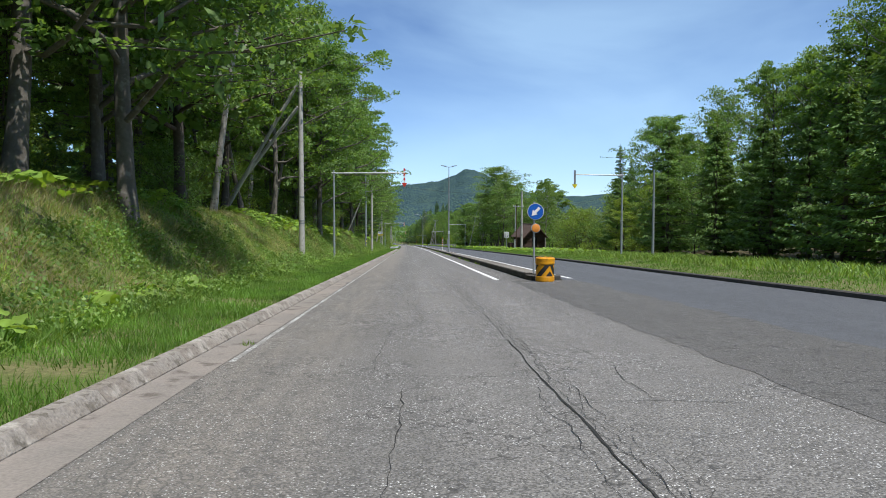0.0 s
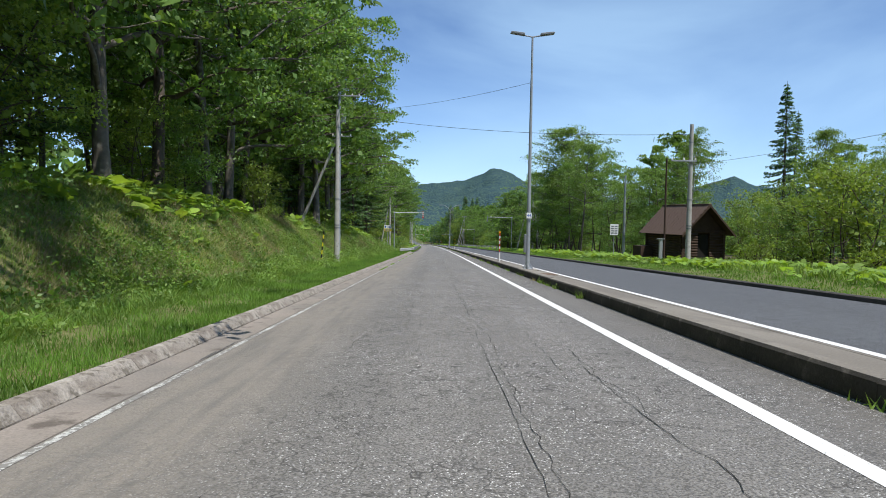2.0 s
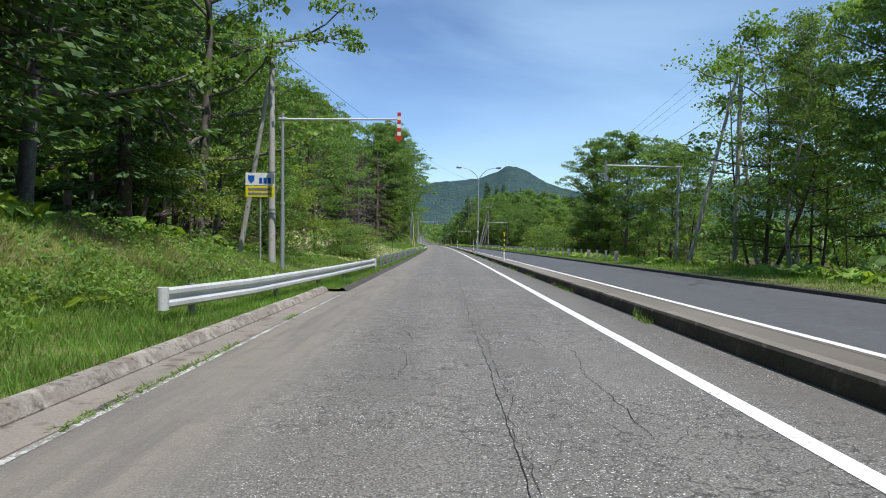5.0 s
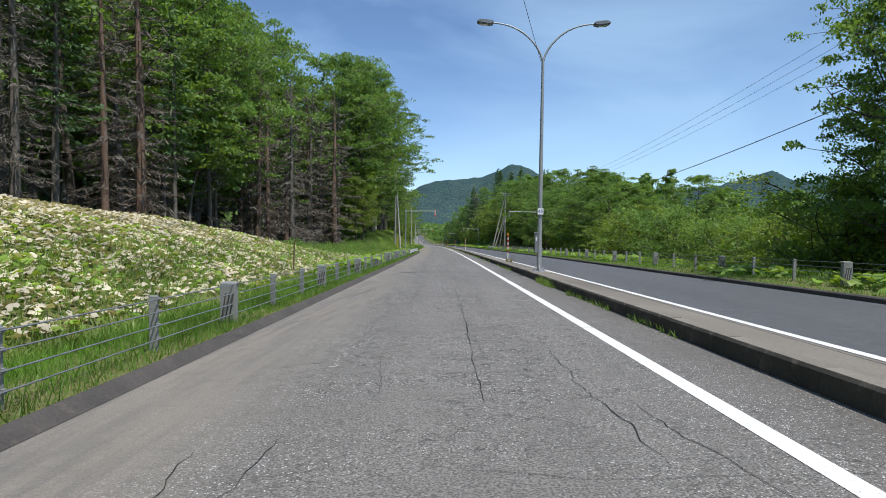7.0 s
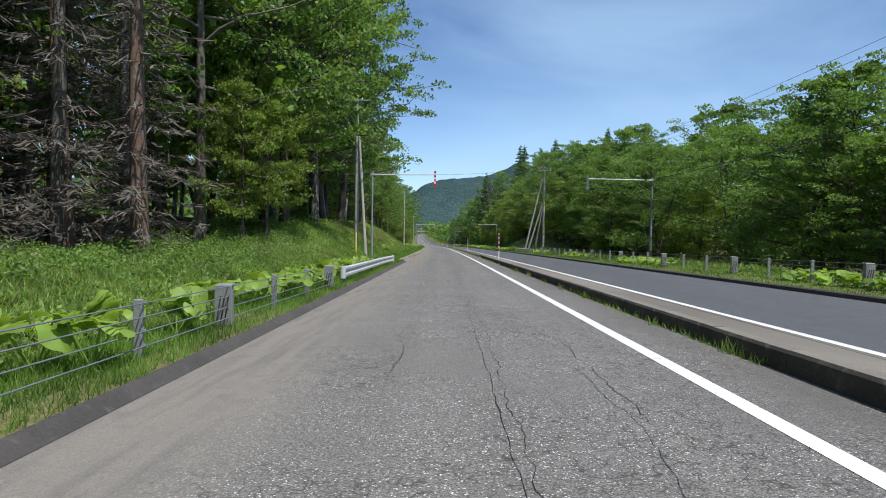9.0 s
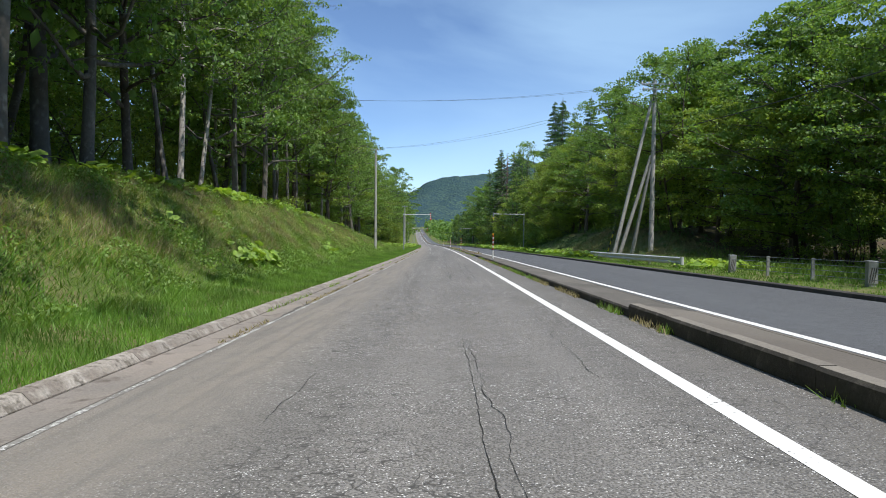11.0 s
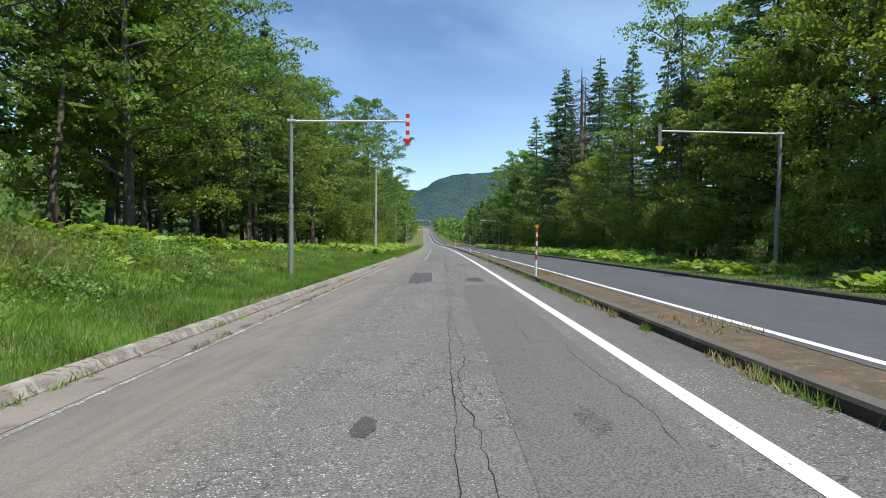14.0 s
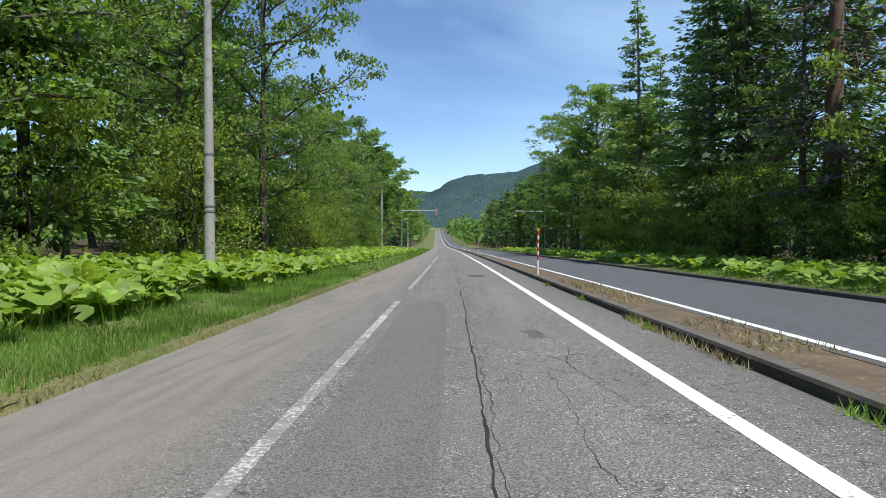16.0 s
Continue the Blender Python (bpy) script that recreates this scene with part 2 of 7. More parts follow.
M_STEEL_DULL = surface("dull_grey_steel", (0.24, 0.26, 0.28), (0.19, 0.205, 0.22), 60, 3.0, 0.55, 0.3, 0.1)
M_POLE = surface("pole_concrete", (0.44, 0.43, 0.405), (0.36, 0.35, 0.33), 50, 1.2, 0.8, 0, 0.25, (0.28, 0.27, 0.25))
M_POLE_STEEL = surface("painted_pole_steel", (0.30, 0.34, 0.36), (0.25, 0.28, 0.30), 50, 1.2, 0.5, 0.2, 0.1)
M_RAIL = surface("guardrail_white", (0.62, 0.63, 0.63), (0.52, 0.53, 0.53), 40, 1.5, 0.5, 0.15, 0.1)
M_BEAM = surface("guardrail_grey", (0.30, 0.31, 0.31), (0.25, 0.26, 0.26), 40, 1.5, 0.6, 0.2, 0.1)
M_RED = surface("red_paint", (0.55, 0.045, 0.03), (0.45, 0.04, 0.03), 40, 3, 0.5)
M_WHITE = surface("white_paint", (0.78, 0.78, 0.77), (0.70, 0.70, 0.69), 40, 3, 0.5)
M_YELLOW = surface("yellow_plastic", (0.72, 0.33, 0.012), (0.64, 0.28, 0.012), 40, 2.5, 0.45, 0, 0.1, (0.5, 0.24, 0.03))
M_BLACK = surface("black_sheet", (0.02, 0.02, 0.02), (0.035, 0.033, 0.03), 40, 3, 0.6)
M_BLUE = surface("blue_sign", (0.012, 0.10, 0.48), (0.014, 0.11, 0.44), 30, 2, 0.35)
M_ORANGE = surface("orange_reflector", (0.78, 0.30, 0.06), (0.70, 0.25, 0.05), 80, 4, 0.3)
M_SIGN_YELLOW = surface("yellow_sign", (0.72, 0.60, 0.02), (0.66, 0.55, 0.03), 30, 3, 0.5)
M_LOG = surface("dark_log", (0.065, 0.040, 0.028), (0.045, 0.028, 0.02), 30, 2.5, 0.8, 0, 0.5, (0.075, 0.045, 0.03))
M_SHINGLE = surface("brown_shingle", (0.15, 0.10, 0.078), (0.10, 0.066, 0.05), 40, 2.0, 0.85, 0, 0.5)
# near-black colour holds the shade of the hut's doorway and floor
M_DARK = surface("inside_shade_colour", (0.012, 0.011, 0.01), (0.018, 0.016, 0.014), 20, 2, 0.9)
M_RUST = surface("rusty_iron", (0.17, 0.10, 0.065), (0.12, 0.08, 0.055), 40, 6, 0.85, 0.2, 0.4)
M_WIRE = surface("black_cable", (0.03, 0.03, 0.032), (0.045, 0.045, 0.047), 20, 1, 0.6)
M_CERAMIC = surface("white_ceramic", (0.7, 0.7, 0.68), (0.6, 0.6, 0.58), 20, 5, 0.3)
M_BARK = surface("bark", (0.115, 0.092, 0.072), (0.075, 0.06, 0.048), 9, 1.6, 0.95, 0, 1.0, (0.17, 0.145, 0.12))
M_BARK_GREY = surface("grey_bark", (0.15, 0.135, 0.117), (0.105, 0.095, 0.08), 10, 1.2, 0.95, 0, 0.9, (0.21, 0.20, 0.18))
M_BARK_RED = surface("reddish_bark", (0.20, 0.125, 0.09), (0.15, 0.105, 0.08), 9, 0.8, 0.95, 0, 0.9, (0.21, 0.19, 0.17))
M_BIRCH = surface("birch_bark", (0.42, 0.39, 0.35), (0.33, 0.30, 0.27), 14, 2.0, 0.85, 0, 0.5, (0.12, 0.105, 0.09))
M_DEADWOOD = surface("dead_twigs", (0.165, 0.148, 0.125), (0.12, 0.108, 0.092), 12, 1.5, 0.95, 0, 0.4)
M_LEAF = leafy("broad_leaves", (0.142, 0.250, 0.064), (0.212, 0.325, 0.084), (0.126, 0.232, 0.068))
M_LEAF_BRIGHT = leafy("fresh_leaves", (0.205, 0.292, 0.056), (0.268, 0.355, 0.076), (0.172, 0.268, 0.062), 0.5)
M_LEAF_BIRCH = leafy("small_leaves", (0.145, 0.235, 0.066), (0.195, 0.285, 0.088), (0.158, 0.262, 0.064))
M_NEEDLE = leafy("needles", (0.078, 0.150, 0.062), (0.118, 0.200, 0.074), (0.095, 0.185, 0.074), 0.36, 0.65)
M_NEEDLE_LIGHT = leafy("larch_needles", (0.132, 0.232, 0.070), (0.182, 0.290, 0.082), (0.150, 0.26, 0.070), 0.42, 0.65)
M_GRASS = leafy("mown_grass", (0.118, 0.245, 0.038), (0.190, 0.325, 0.056), (0.138, 0.258, 0.043), 0.42)
M_WEED = leafy("bank_weeds", (0.155, 0.272, 0.055), (0.250, 0.350, 0.088), (0.165, 0.285, 0.064), 0.45)
M_DRYGRASS = leafy("dry_grass", (0.44, 0.41, 0.20), (0.31, 0.35, 0.125), (0.39, 0.375, 0.17), 0.45)
M_STRAW = leafy("dry_stalks", (0.32, 0.27, 0.15), (0.24, 0.22, 0.11), (0.3, 0.25, 0.14), 0.3)
M_BUTTERBUR = leafy("butterbur_leaves", (0.19, 0.325, 0.052), (0.315, 0.44, 0.088), (0.215, 0.35, 0.058), 0.42, 0.5)
M_WITHERED = leafy("withered_leaves", (0.50, 0.45, 0.34), (0.66, 0.61, 0.49), (0.53, 0.48, 0.37), 0.25, 0.8)


def earth():
    """Ground under grass and woods."""
    n = Nodes("earth")
    col = n.mix(n.ramp(n.noise(0.25, 5), 0.35, 0.65), (0.095, 0.135, 0.034), (0.135, 0.160, 0.054))
    col = n.mix(n.ramp(n.noise(0.9, 5), 0.44, 0.6, 0.0, 0.85), col, (0.185, 0.172, 0.080))
    wood = n.attribute("woods")
    litter = n.mix(n.ramp(n.noise(1.6, 5), 0.35, 0.65), (0.055, 0.040, 0.026), (0.10, 0.075, 0.045))
    col = n.mix(n.math("MULTIPLY", wood, n.ramp(n.noise(0.6, 4), 0.35, 0.6, 0.6, 1.0)), col, litter)
    f = n.noise(14.0, 5)
    col = n.mix(0.7, col, n.mix(n.ramp(f, 0.3, 0.7), (0.55, 0.55, 0.55), (1.3, 1.3, 1.3)), "MULTIPLY")
    n.bump(f, 0.8, 0.06)
    return n.done(col, 0.95, 0.0, 0.1)


def hill_cover():
    """A far wooded slope: crowns as bumps, darker gaps, distance haze put into blue colour."""
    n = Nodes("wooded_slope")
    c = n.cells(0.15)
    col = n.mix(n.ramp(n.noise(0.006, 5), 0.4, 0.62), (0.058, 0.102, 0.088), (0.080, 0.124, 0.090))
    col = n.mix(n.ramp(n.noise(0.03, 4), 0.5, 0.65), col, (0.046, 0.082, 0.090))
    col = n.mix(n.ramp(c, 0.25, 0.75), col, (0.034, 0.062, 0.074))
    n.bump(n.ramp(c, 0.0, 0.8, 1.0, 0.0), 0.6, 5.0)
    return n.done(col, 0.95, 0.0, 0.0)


M_EARTH = earth()
M_HILL = hill_cover()


# ---- mesh helpers ----
def mesh_of(name, verts, faces, material, smooth=False):
    me = bpy.data.meshes.new(name)
    me.from_pydata([tuple(v) for v in verts], [], faces)
    me.materials.append(material)
    if smooth:
        me.shade_smooth()
    me.update()
    return me


def quick_mesh(name, verts, sizes, loops, material):
    """A large mesh from arrays: vertices, corners a face, corner vertices."""
    me = bpy.data.meshes.new(name)
    sizes = np.asarray(sizes, dtype=np.int32)
    loops = np.asarray(loops, dtype=np.int32).ravel()
    verts = np.asarray(verts, dtype=np.float32)
    me.vertices.add(len(verts))
    me.vertices.foreach_set("co", verts.ravel())
    me.loops.add(len(loops))
    me.loops.foreach_set("vertex_index", loops)
    me.polygons.add(len(sizes))
    starts = np.concatenate([[0], np.cumsum(sizes)[:-1]]).astype(np.int32)
    me.polygons.foreach_set("loop_start", starts)
    me.update(calc_edges=True)
    me.materials.append(material)
    return me


def hang(name, data, parent, m=None, label=""):
    """A part under its thing."""
    ob = new(name, data)
    ob.parent = parent
    if m is not None:
        ob.matrix_basis = m
    if label:
        ob["label"] = label
    return ob


def part(name, bm, material, parent, label="", smooth=False, m=None):
    me = bpy.data.meshes.new(name)
    bm.to_mesh(me)
    bm.free()
    me.materials.append(material)
    if smooth:
        me.shade_smooth()
        me.set_sharp_from_angle(angle=math.radians(35))
    return hang(name, me, parent, m, label)


def thing(name, m, label, category, group=""):
    ob = new(name)
    ob.empty_display_size = 0.3
    ob.matrix_basis = m
    return tagged(ob, label, category, group)


def at(s, d, h=0.0, turn=0.0):
    """A pose that stands upright on the road's coordinates, y along the road."""
    return Matrix.Translation(R(s, d, h)) @ Matrix.Rotation(heading(s) + math.radians(turn), 4, "Z")


def box(bm, x0, x1, y0, y1, z0, z1, bevel=0.0):
    made = bmesh.ops.create_cube(bm, size=1.0, matrix=Matrix.Translation(((x0 + x1) / 2, (y0 + y1) / 2, (z0 + z1) / 2)) @ Matrix.Diagonal((x1 - x0, y1 - y0, z1 - z0, 1)))
    if bevel:
        edges = list({e for v in made["verts"] for e in v.link_edges})
        bmesh.ops.bevel(bm, geom=edges, offset=bevel, segments=2, affect="EDGES", profile=0.5)
    return bm


def rod(bm, a, b, r0, r1=None, n=12, caps=True):
    """A tapered round bar from a to b."""
    a, b = Vector(a), Vector(b)
    r1 = r0 if r1 is None else r1
    turn = (b - a).to_track_quat("Z", "Y").to_matrix().to_4x4()
    bmesh.ops.create_cone(bm, cap_ends=caps, segments=n, radius1=r0, radius2=r1, depth=(b - a).length, matrix=Matrix.Translation((a + b) / 2) @ turn)
    return bm


def bent(bm, points, r0, r1=None, n=10):
    """A bent round bar through points."""
    r1 = r0 if r1 is None else r1
    pts = [Vector(p) for p in points]
    rings = []
    for i, p in enumerate(pts):
        t = (pts[min(i + 1, len(pts) - 1)] - pts[max(i - 1, 0)]).normalized()
        q = t.to_track_quat("Z", "Y").to_matrix()
        r = r0 + (r1 - r0) * i / (len(pts) - 1)
        rings.append([bm.verts.new(p + q @ Vector((r * math.cos(2 * math.pi * k / n), r * math.sin(2 * math.pi * k / n), 0))) for k in range(n)])
    for a, b in zip(rings, rings[1:]):
        for k in range(n):
            bm.faces.new((a[k], a[(k + 1) % n], b[(k + 1) % n], b[k]))
    bm.faces.new(rings[0][::-1])
    bm.faces.new(rings[-1])
    return bm


def lathe(bm, profile, n=32):
    """A turned form from (radius, height) pairs."""
    rings = [[bm.verts.new((r * math.cos(2 * math.pi * k / n), r * math.sin(2 * math.pi * k / n), z)) for k in range(n)] for r, z in profile]
    for a, b in zip(rings, rings[1:]):
        for k in range(n):
            bm.faces.new((a[k], a[(k + 1) % n], b[(k + 1) % n], b[k]))
    bm.faces.new(rings[0][::-1])
    bm.faces.new(rings[-1])
    return bm


def slab(bm, outline, z0, z1, axis="z"):
    """A flat form with thickness from an outline; axis y: it stands, its outline in x and z."""
    put = (lambda u, v, w: (u, v, w)) if axis == "z" else (lambda u, v, w: (u, w, v))
    lo = [bm.verts.new(put(u, v, z0)) for u, v in outline]
    hi = [bm.verts.new(put(u, v, z1)) for u, v in outline]
    bm.faces.new(lo[::-1])
    bm.faces.new(hi)
    for k in range(len(outline)):
        j = (k + 1) % len(outline)
        bm.faces.new((lo[k], lo[j], hi[j], hi[k]))
    bmesh.ops.recalc_face_normals(bm, faces=bm.faces)
    return bm


def ribbon(name, section, s0, s1, material, step=2.0, lateral=False, kind="structure", smooth=False):
    """A band along the road with a cross-section of (d, h) pairs."""
    ss = np.linspace(s0, s1, max(2, int(round((s1 - s0) / step)) + 1))
    k = len(section)
    verts = [R(float(s), d, h) for s in ss for d, h in section]
    faces = [(i * k + j, i * k + j + 1, (i + 1) * k + j + 1, (i + 1) * k + j) for i in range(len(ss) - 1) for j in range(k - 1)]
    me = mesh_of(name, verts, faces, material, smooth)
    if lateral:
        a = me.attributes.new("lateral", "FLOAT", "POINT")
        a.data.foreach_set("value", [d for _ in ss for d, h in section])
    return tagged(new(name, me), kind=kind)


# ---- the ground ----
def smooth(a, b, x):
    u = min(max((x - a) / (b - a), 0.0), 1.0)
    return u * u * (3 - 2 * u)


BANK_S = [-260, 0, 45, 85, 128, 138, 150, 165, 180, 190, 197, 207, 217, 226, 240, 262, 276, 300, 320, 331, 345, 355, 365, 378, 400, 700]
BANK_H = [2.8, 2.8, 2.9, 2.8, 2.8, 2.2, 1.3, 0.5, 0.5, 1.9, 2.5, 2.3, 1.8, 1.1, 0.7, 0.8, 2.6, 3.2, 3.4, 3.2, 2.9, 2.5, 2.1, 1.3, 0.6, 0.4]


def ground(s, d):
    """Height of the ground over the road's plane."""
    if d < 0:
        x = -d
        top = float(np.interp(s, BANK_S, BANK_H))
        foot = float(np.interp(s, [0, 130, 150, 175, 250, 275, 300, 360, 380], [6.7, 6.5, 5.2, 4.6, 4.6, 5.4, 5.7, 5.7, 5.4]))
        head = float(np.interp(s, [120, 150, 178, 240, 272, 320, 380], [10.3, 9.8, 13.5, 14.0, 9.8, 10.2, 11.0]))
        h = 0.06 + (top - 0.06) * smooth(foot, head, x) ** 0.85
        h += 0.14 * smooth(4.2, foot, x) * (1 - smooth(foot, head, x)) * float(np.interp(s, [140, 160, 268, 285], [1, 0, 0, 1]))
        if x > head:
            h += 0.03 * min(x - head, 40)
        h += 0.16 * noise.noise(Vector((s * 0.21, d * 0.3, 3.0))) * smooth(4.6, 8.0, x)
        h -= 0.22 * smooth(4.2, 5.2, x) * smooth(6.8, 5.4, x) * float(np.interp(s, [150, 170, 255, 270], [0, 1, 1, 0]))
        return h
    side = smooth(10.2, 12.0, d)
    drop = float(np.interp(s, [140, 175, 285, 310], [0, 1, 1, 0]))
    bank = float(np.interp(s, [318, 335, 372, 392], [0, 1, 1, 0]))
    h = 0.05 + 0.15 * side
    h -= drop * 2.2 * smooth(12.2, 22, d)
    h += bank * 2.4 * smooth(12.5, 18.0, d)
    h += 0.14 * noise.noise(Vector((s * 0.2, d * 0.25, 9.0))) * smooth(12.0, 15.0, d)
    return h


def G(s, d, lift=0.0):
    return R(s, d, ground(s, d) + lift)


def on_sheet(ss, dd):
    """World places on the ground for arrays of s and d, from a fine grid."""
    s0, d0 = math.floor(float(ss.min())) - 1, math.floor(float(dd.min())) - 1
    ns, nd = int(float(ss.max()) - s0) + 3, int((float(dd.max()) - d0) / 0.25) + 3
    grid = np.array([[tuple(G(s0 + i, d0 + j * 0.25)) for j in range(nd)] for i in range(ns)])
    u, v = ss - s0, (dd - d0) / 0.25
    i, j = u.astype(int), v.astype(int)
    a, b = (u - i)[:, None], (v - j)[:, None]
    return (grid[i, j] * (1 - a) + grid[i + 1, j] * a) * (1 - b) + (grid[i, j + 1] * (1 - a) + grid[i + 1, j + 1] * a) * b


def ground_sheet():
    left = [-2600, -900, -500, -260, -140, -90, -62, -45, -34, -27, -22, -18, -15.5, -14, -13, -12, -11.2, -10.4, -9.8, -9.2, -8.6, -8, -7.4, -6.8, -6.2, -5.6, -5.1, -4.6, -4.1, -3.75, -3.45]
    right = [9.72, 10.2, 11, 12, 13, 14, 15, 16, 17, 18.5, 20, 22, 25, 30, 36, 45, 60, 90, 140, 260, 500, 900, 2600]
    ds = left + [-3.40, 9.66] + right
    ss = np.concatenate([[-2600, -1200, -600], np.arange(-258, -58, 10.0), np.arange(-58, 560, 2.0), np.arange(560, 1420, 10.0), [1800, 2600]])
    verts, woods = [], []
    for s in ss:
        for d in ds:
            under = d in (-3.40, 9.66)
            verts.append(R(float(s), d, -0.35) if under else G(float(s), d))
            edge = float(np.interp(s, [150, 178, 240, 272], [9.6, 14.5, 15.0, 10.5])) if d < 0 else 15.5
            woods.append(smooth(edge, edge + 2.0, abs(d)) * (1 - smooth(80, 120, abs(d))) if not under else 0.0)
    k = len(ds)
    faces = [(i * k + j, i * k + j + 1, (i + 1) * k + j + 1, (i + 1) * k + j) for i in range(len(ss) - 1) for j in range(k - 1)]
    me = mesh_of("ground", verts, faces, M_EARTH, True)
    a = me.attributes.new("woods", "FLOAT", "POINT")
    a.data.foreach_set("value", woods)
    tagged(new("ground", me), "grassy roadside banks and dark leaf-littered woodland floor", "ground", kind="structure")


ground_sheet()


def mountains():
    az = [-70, -30, -10, -4, -2.4, 0, 2.7, 4.2, 5.2, 6.0, 7.2, 8.3, 10, 13, 16, 20.5, 24, 26, 27.5, 30, 36, 70]
    el = [2.6, 2.4, 2.0, 1.7, 2.2, 3.05, 3.45, 4.0, 4.55, 4.45, 3.9, 3.2, 2.5, 2.0, 2.0, 2.5, 2.9, 3.5, 2.9, 2.75, 2.9, 2.6]
    angles = np.linspace(-70, 70, 421)
    radii = np.linspace(900, 3600, 68)
    verts = []
    for a in angles:
        e = math.tan(math.radians(float(np.interp(a, az, el))))
        for r in radii:
            rise = smooth(1250, 2500, r) ** 0.9 if r < 2500 else 1 - 0.9 * smooth(2500, 3600, r)
            x, y = math.sin(math.radians(a)) * r, 230 + math.cos(math.radians(a)) * r
            gully = noise.fractal(Vector((x * 0.0035, y * 0.0035, 1.0)), 1.0, 2.0, 5)
            lumps = noise.noise(Vector((x * 0.03, y * 0.03, 4.0))) * 5
            h = -34 + (e * 2500 + 26) * rise
            h += (gully * 42 * (1 - smooth(2100, 2480, r)) * smooth(1250, 1700, r)) + lumps * smooth(1300, 1700, r)
            verts.append((x, y, h))
    k = len(radii)
    faces = [(i * k + j, (i + 1) * k + j, (i + 1) * k + j + 1, i * k + j + 1) for i in range(len(angles) - 1) for j in range(k - 1)]
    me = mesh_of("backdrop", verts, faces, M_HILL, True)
    tagged(new("backdrop", me), "distant wooded mountain ridge with a rounded peak, blue-green with painted-in haze", "mountain", kind="structure")


mountains()

# ---- carriageways, lines, kerbs and the median ----
END = 1400
ribbon("road", [(-3.40, -0.004), (-2.9, 0.0), (-2.2, 0), (-1.4, 0), (-0.6, 0), (0.2, 0), (1.0, 0), (1.8, 0), (2.5, 0), (2.95, 0), (3.42, 0.0)], -250, END, M_ROAD, 4.0, True)
ribbon("road_opposite", [(4.60, 0.0), (6.2, 0), (7.8, 0), (9.62, 0.0)], -250, END, M_ROAD_OPP, 4.0)
_e = random.Random(4)
_edge = [(s, 2.66 + _e.uniform(-0.07, 0.07), 4.98 + _e.uniform(-0.10, 0.10)) for s in np.arange(-70, 23.6, 0.5)]
_me = mesh_of("road_opening", [R(float(s), d, 0.004) for s, d0, d1 in _edge for d in (d0, (d0 + d1) / 2, d1)], [(3 * i + j, 3 * i + j + 1, 3 * i + j + 4, 3 * i + j + 3) for i in range(len(_edge) - 1) for j in (0, 1)], M_MIXED)
tagged(new("road_opening", _me), kind="structure")
ribbon("road_stop_mark", [(2.9, 0.008), (3.5, 0.008), (4.15, 0.008)], 22.45, 22.6, M_LINE_WORN, 0.1)
tagged(ribbon("road_line", [(2.21, 0.004), (2.39, 0.004)], 24.3, END, M_LINE, 4.0), "solid white lane line beside the median")
ribbon("road_line_opposite", [(5.00, 0.004), (5.16, 0.004)], 24.6, END, M_LINE, 4.0)
ribbon("road_edge_line", [(-2.905, 0.004), (-2.835, 0.004)], 8, 146, M_LINE_EDGE, 4.0)
ribbon("road_edge_line", [(-2.895, 0.004), (-2.83, 0.004)], 278, 396, M_LINE_EDGE, 4.0)


def flecks(s0, s1, d, wide, per_m, seed):
    """What is left of a rubbed-off line: small flakes of paint."""
    rnd = random.Random(seed)
    verts, faces = [], []
    for _ in range(int((s1 - s0) * per_m)):
        u = rnd.uniform(s0, s1)
        if noise.noise(Vector((u * 0.5, seed, 0.3))) < rnd.uniform(-0.35, 0.25):
            continue
        x, ls, ld, k = d + rnd.uniform(-wide, wide), rnd.uniform(0.015, 0.07), rnd.uniform(0.005, 0.015), len(verts)
        verts += [R(u - ls, x + rnd.uniform(-0.01, 0.01), 0.0045), R(u + rnd.uniform(-0.03, 0.03), x + ld, 0.0045), R(u + ls, x + rnd.uniform(-0.01, 0.01), 0.0045), R(u, x - ld, 0.0045)]
        faces.append((k + 3, k + 2, k + 1, k))
    tagged(new("road_worn_line", mesh_of("road_worn_line", verts, faces, M_LINE_GONE)), kind="structure")


for s0, s1, _x in ((80, 104, -1.12), (167, 182, -1.18), (184, 214, -1.18), (296, 330, -1.10), (332, 352, -1.12), (362, 378, -1.13), (386, 407, -1.15)):
    flecks(s0, s1, _x, 0.055, 24, int(s0))
for s0, s1 in ((408, 424), (428, 452), (458, 490)):
    ribbon("road_worn_line", [(-1.165, 0.0045), (-1.035, 0.0045)], s0, s1, M_LINE_WORN, 3.0)


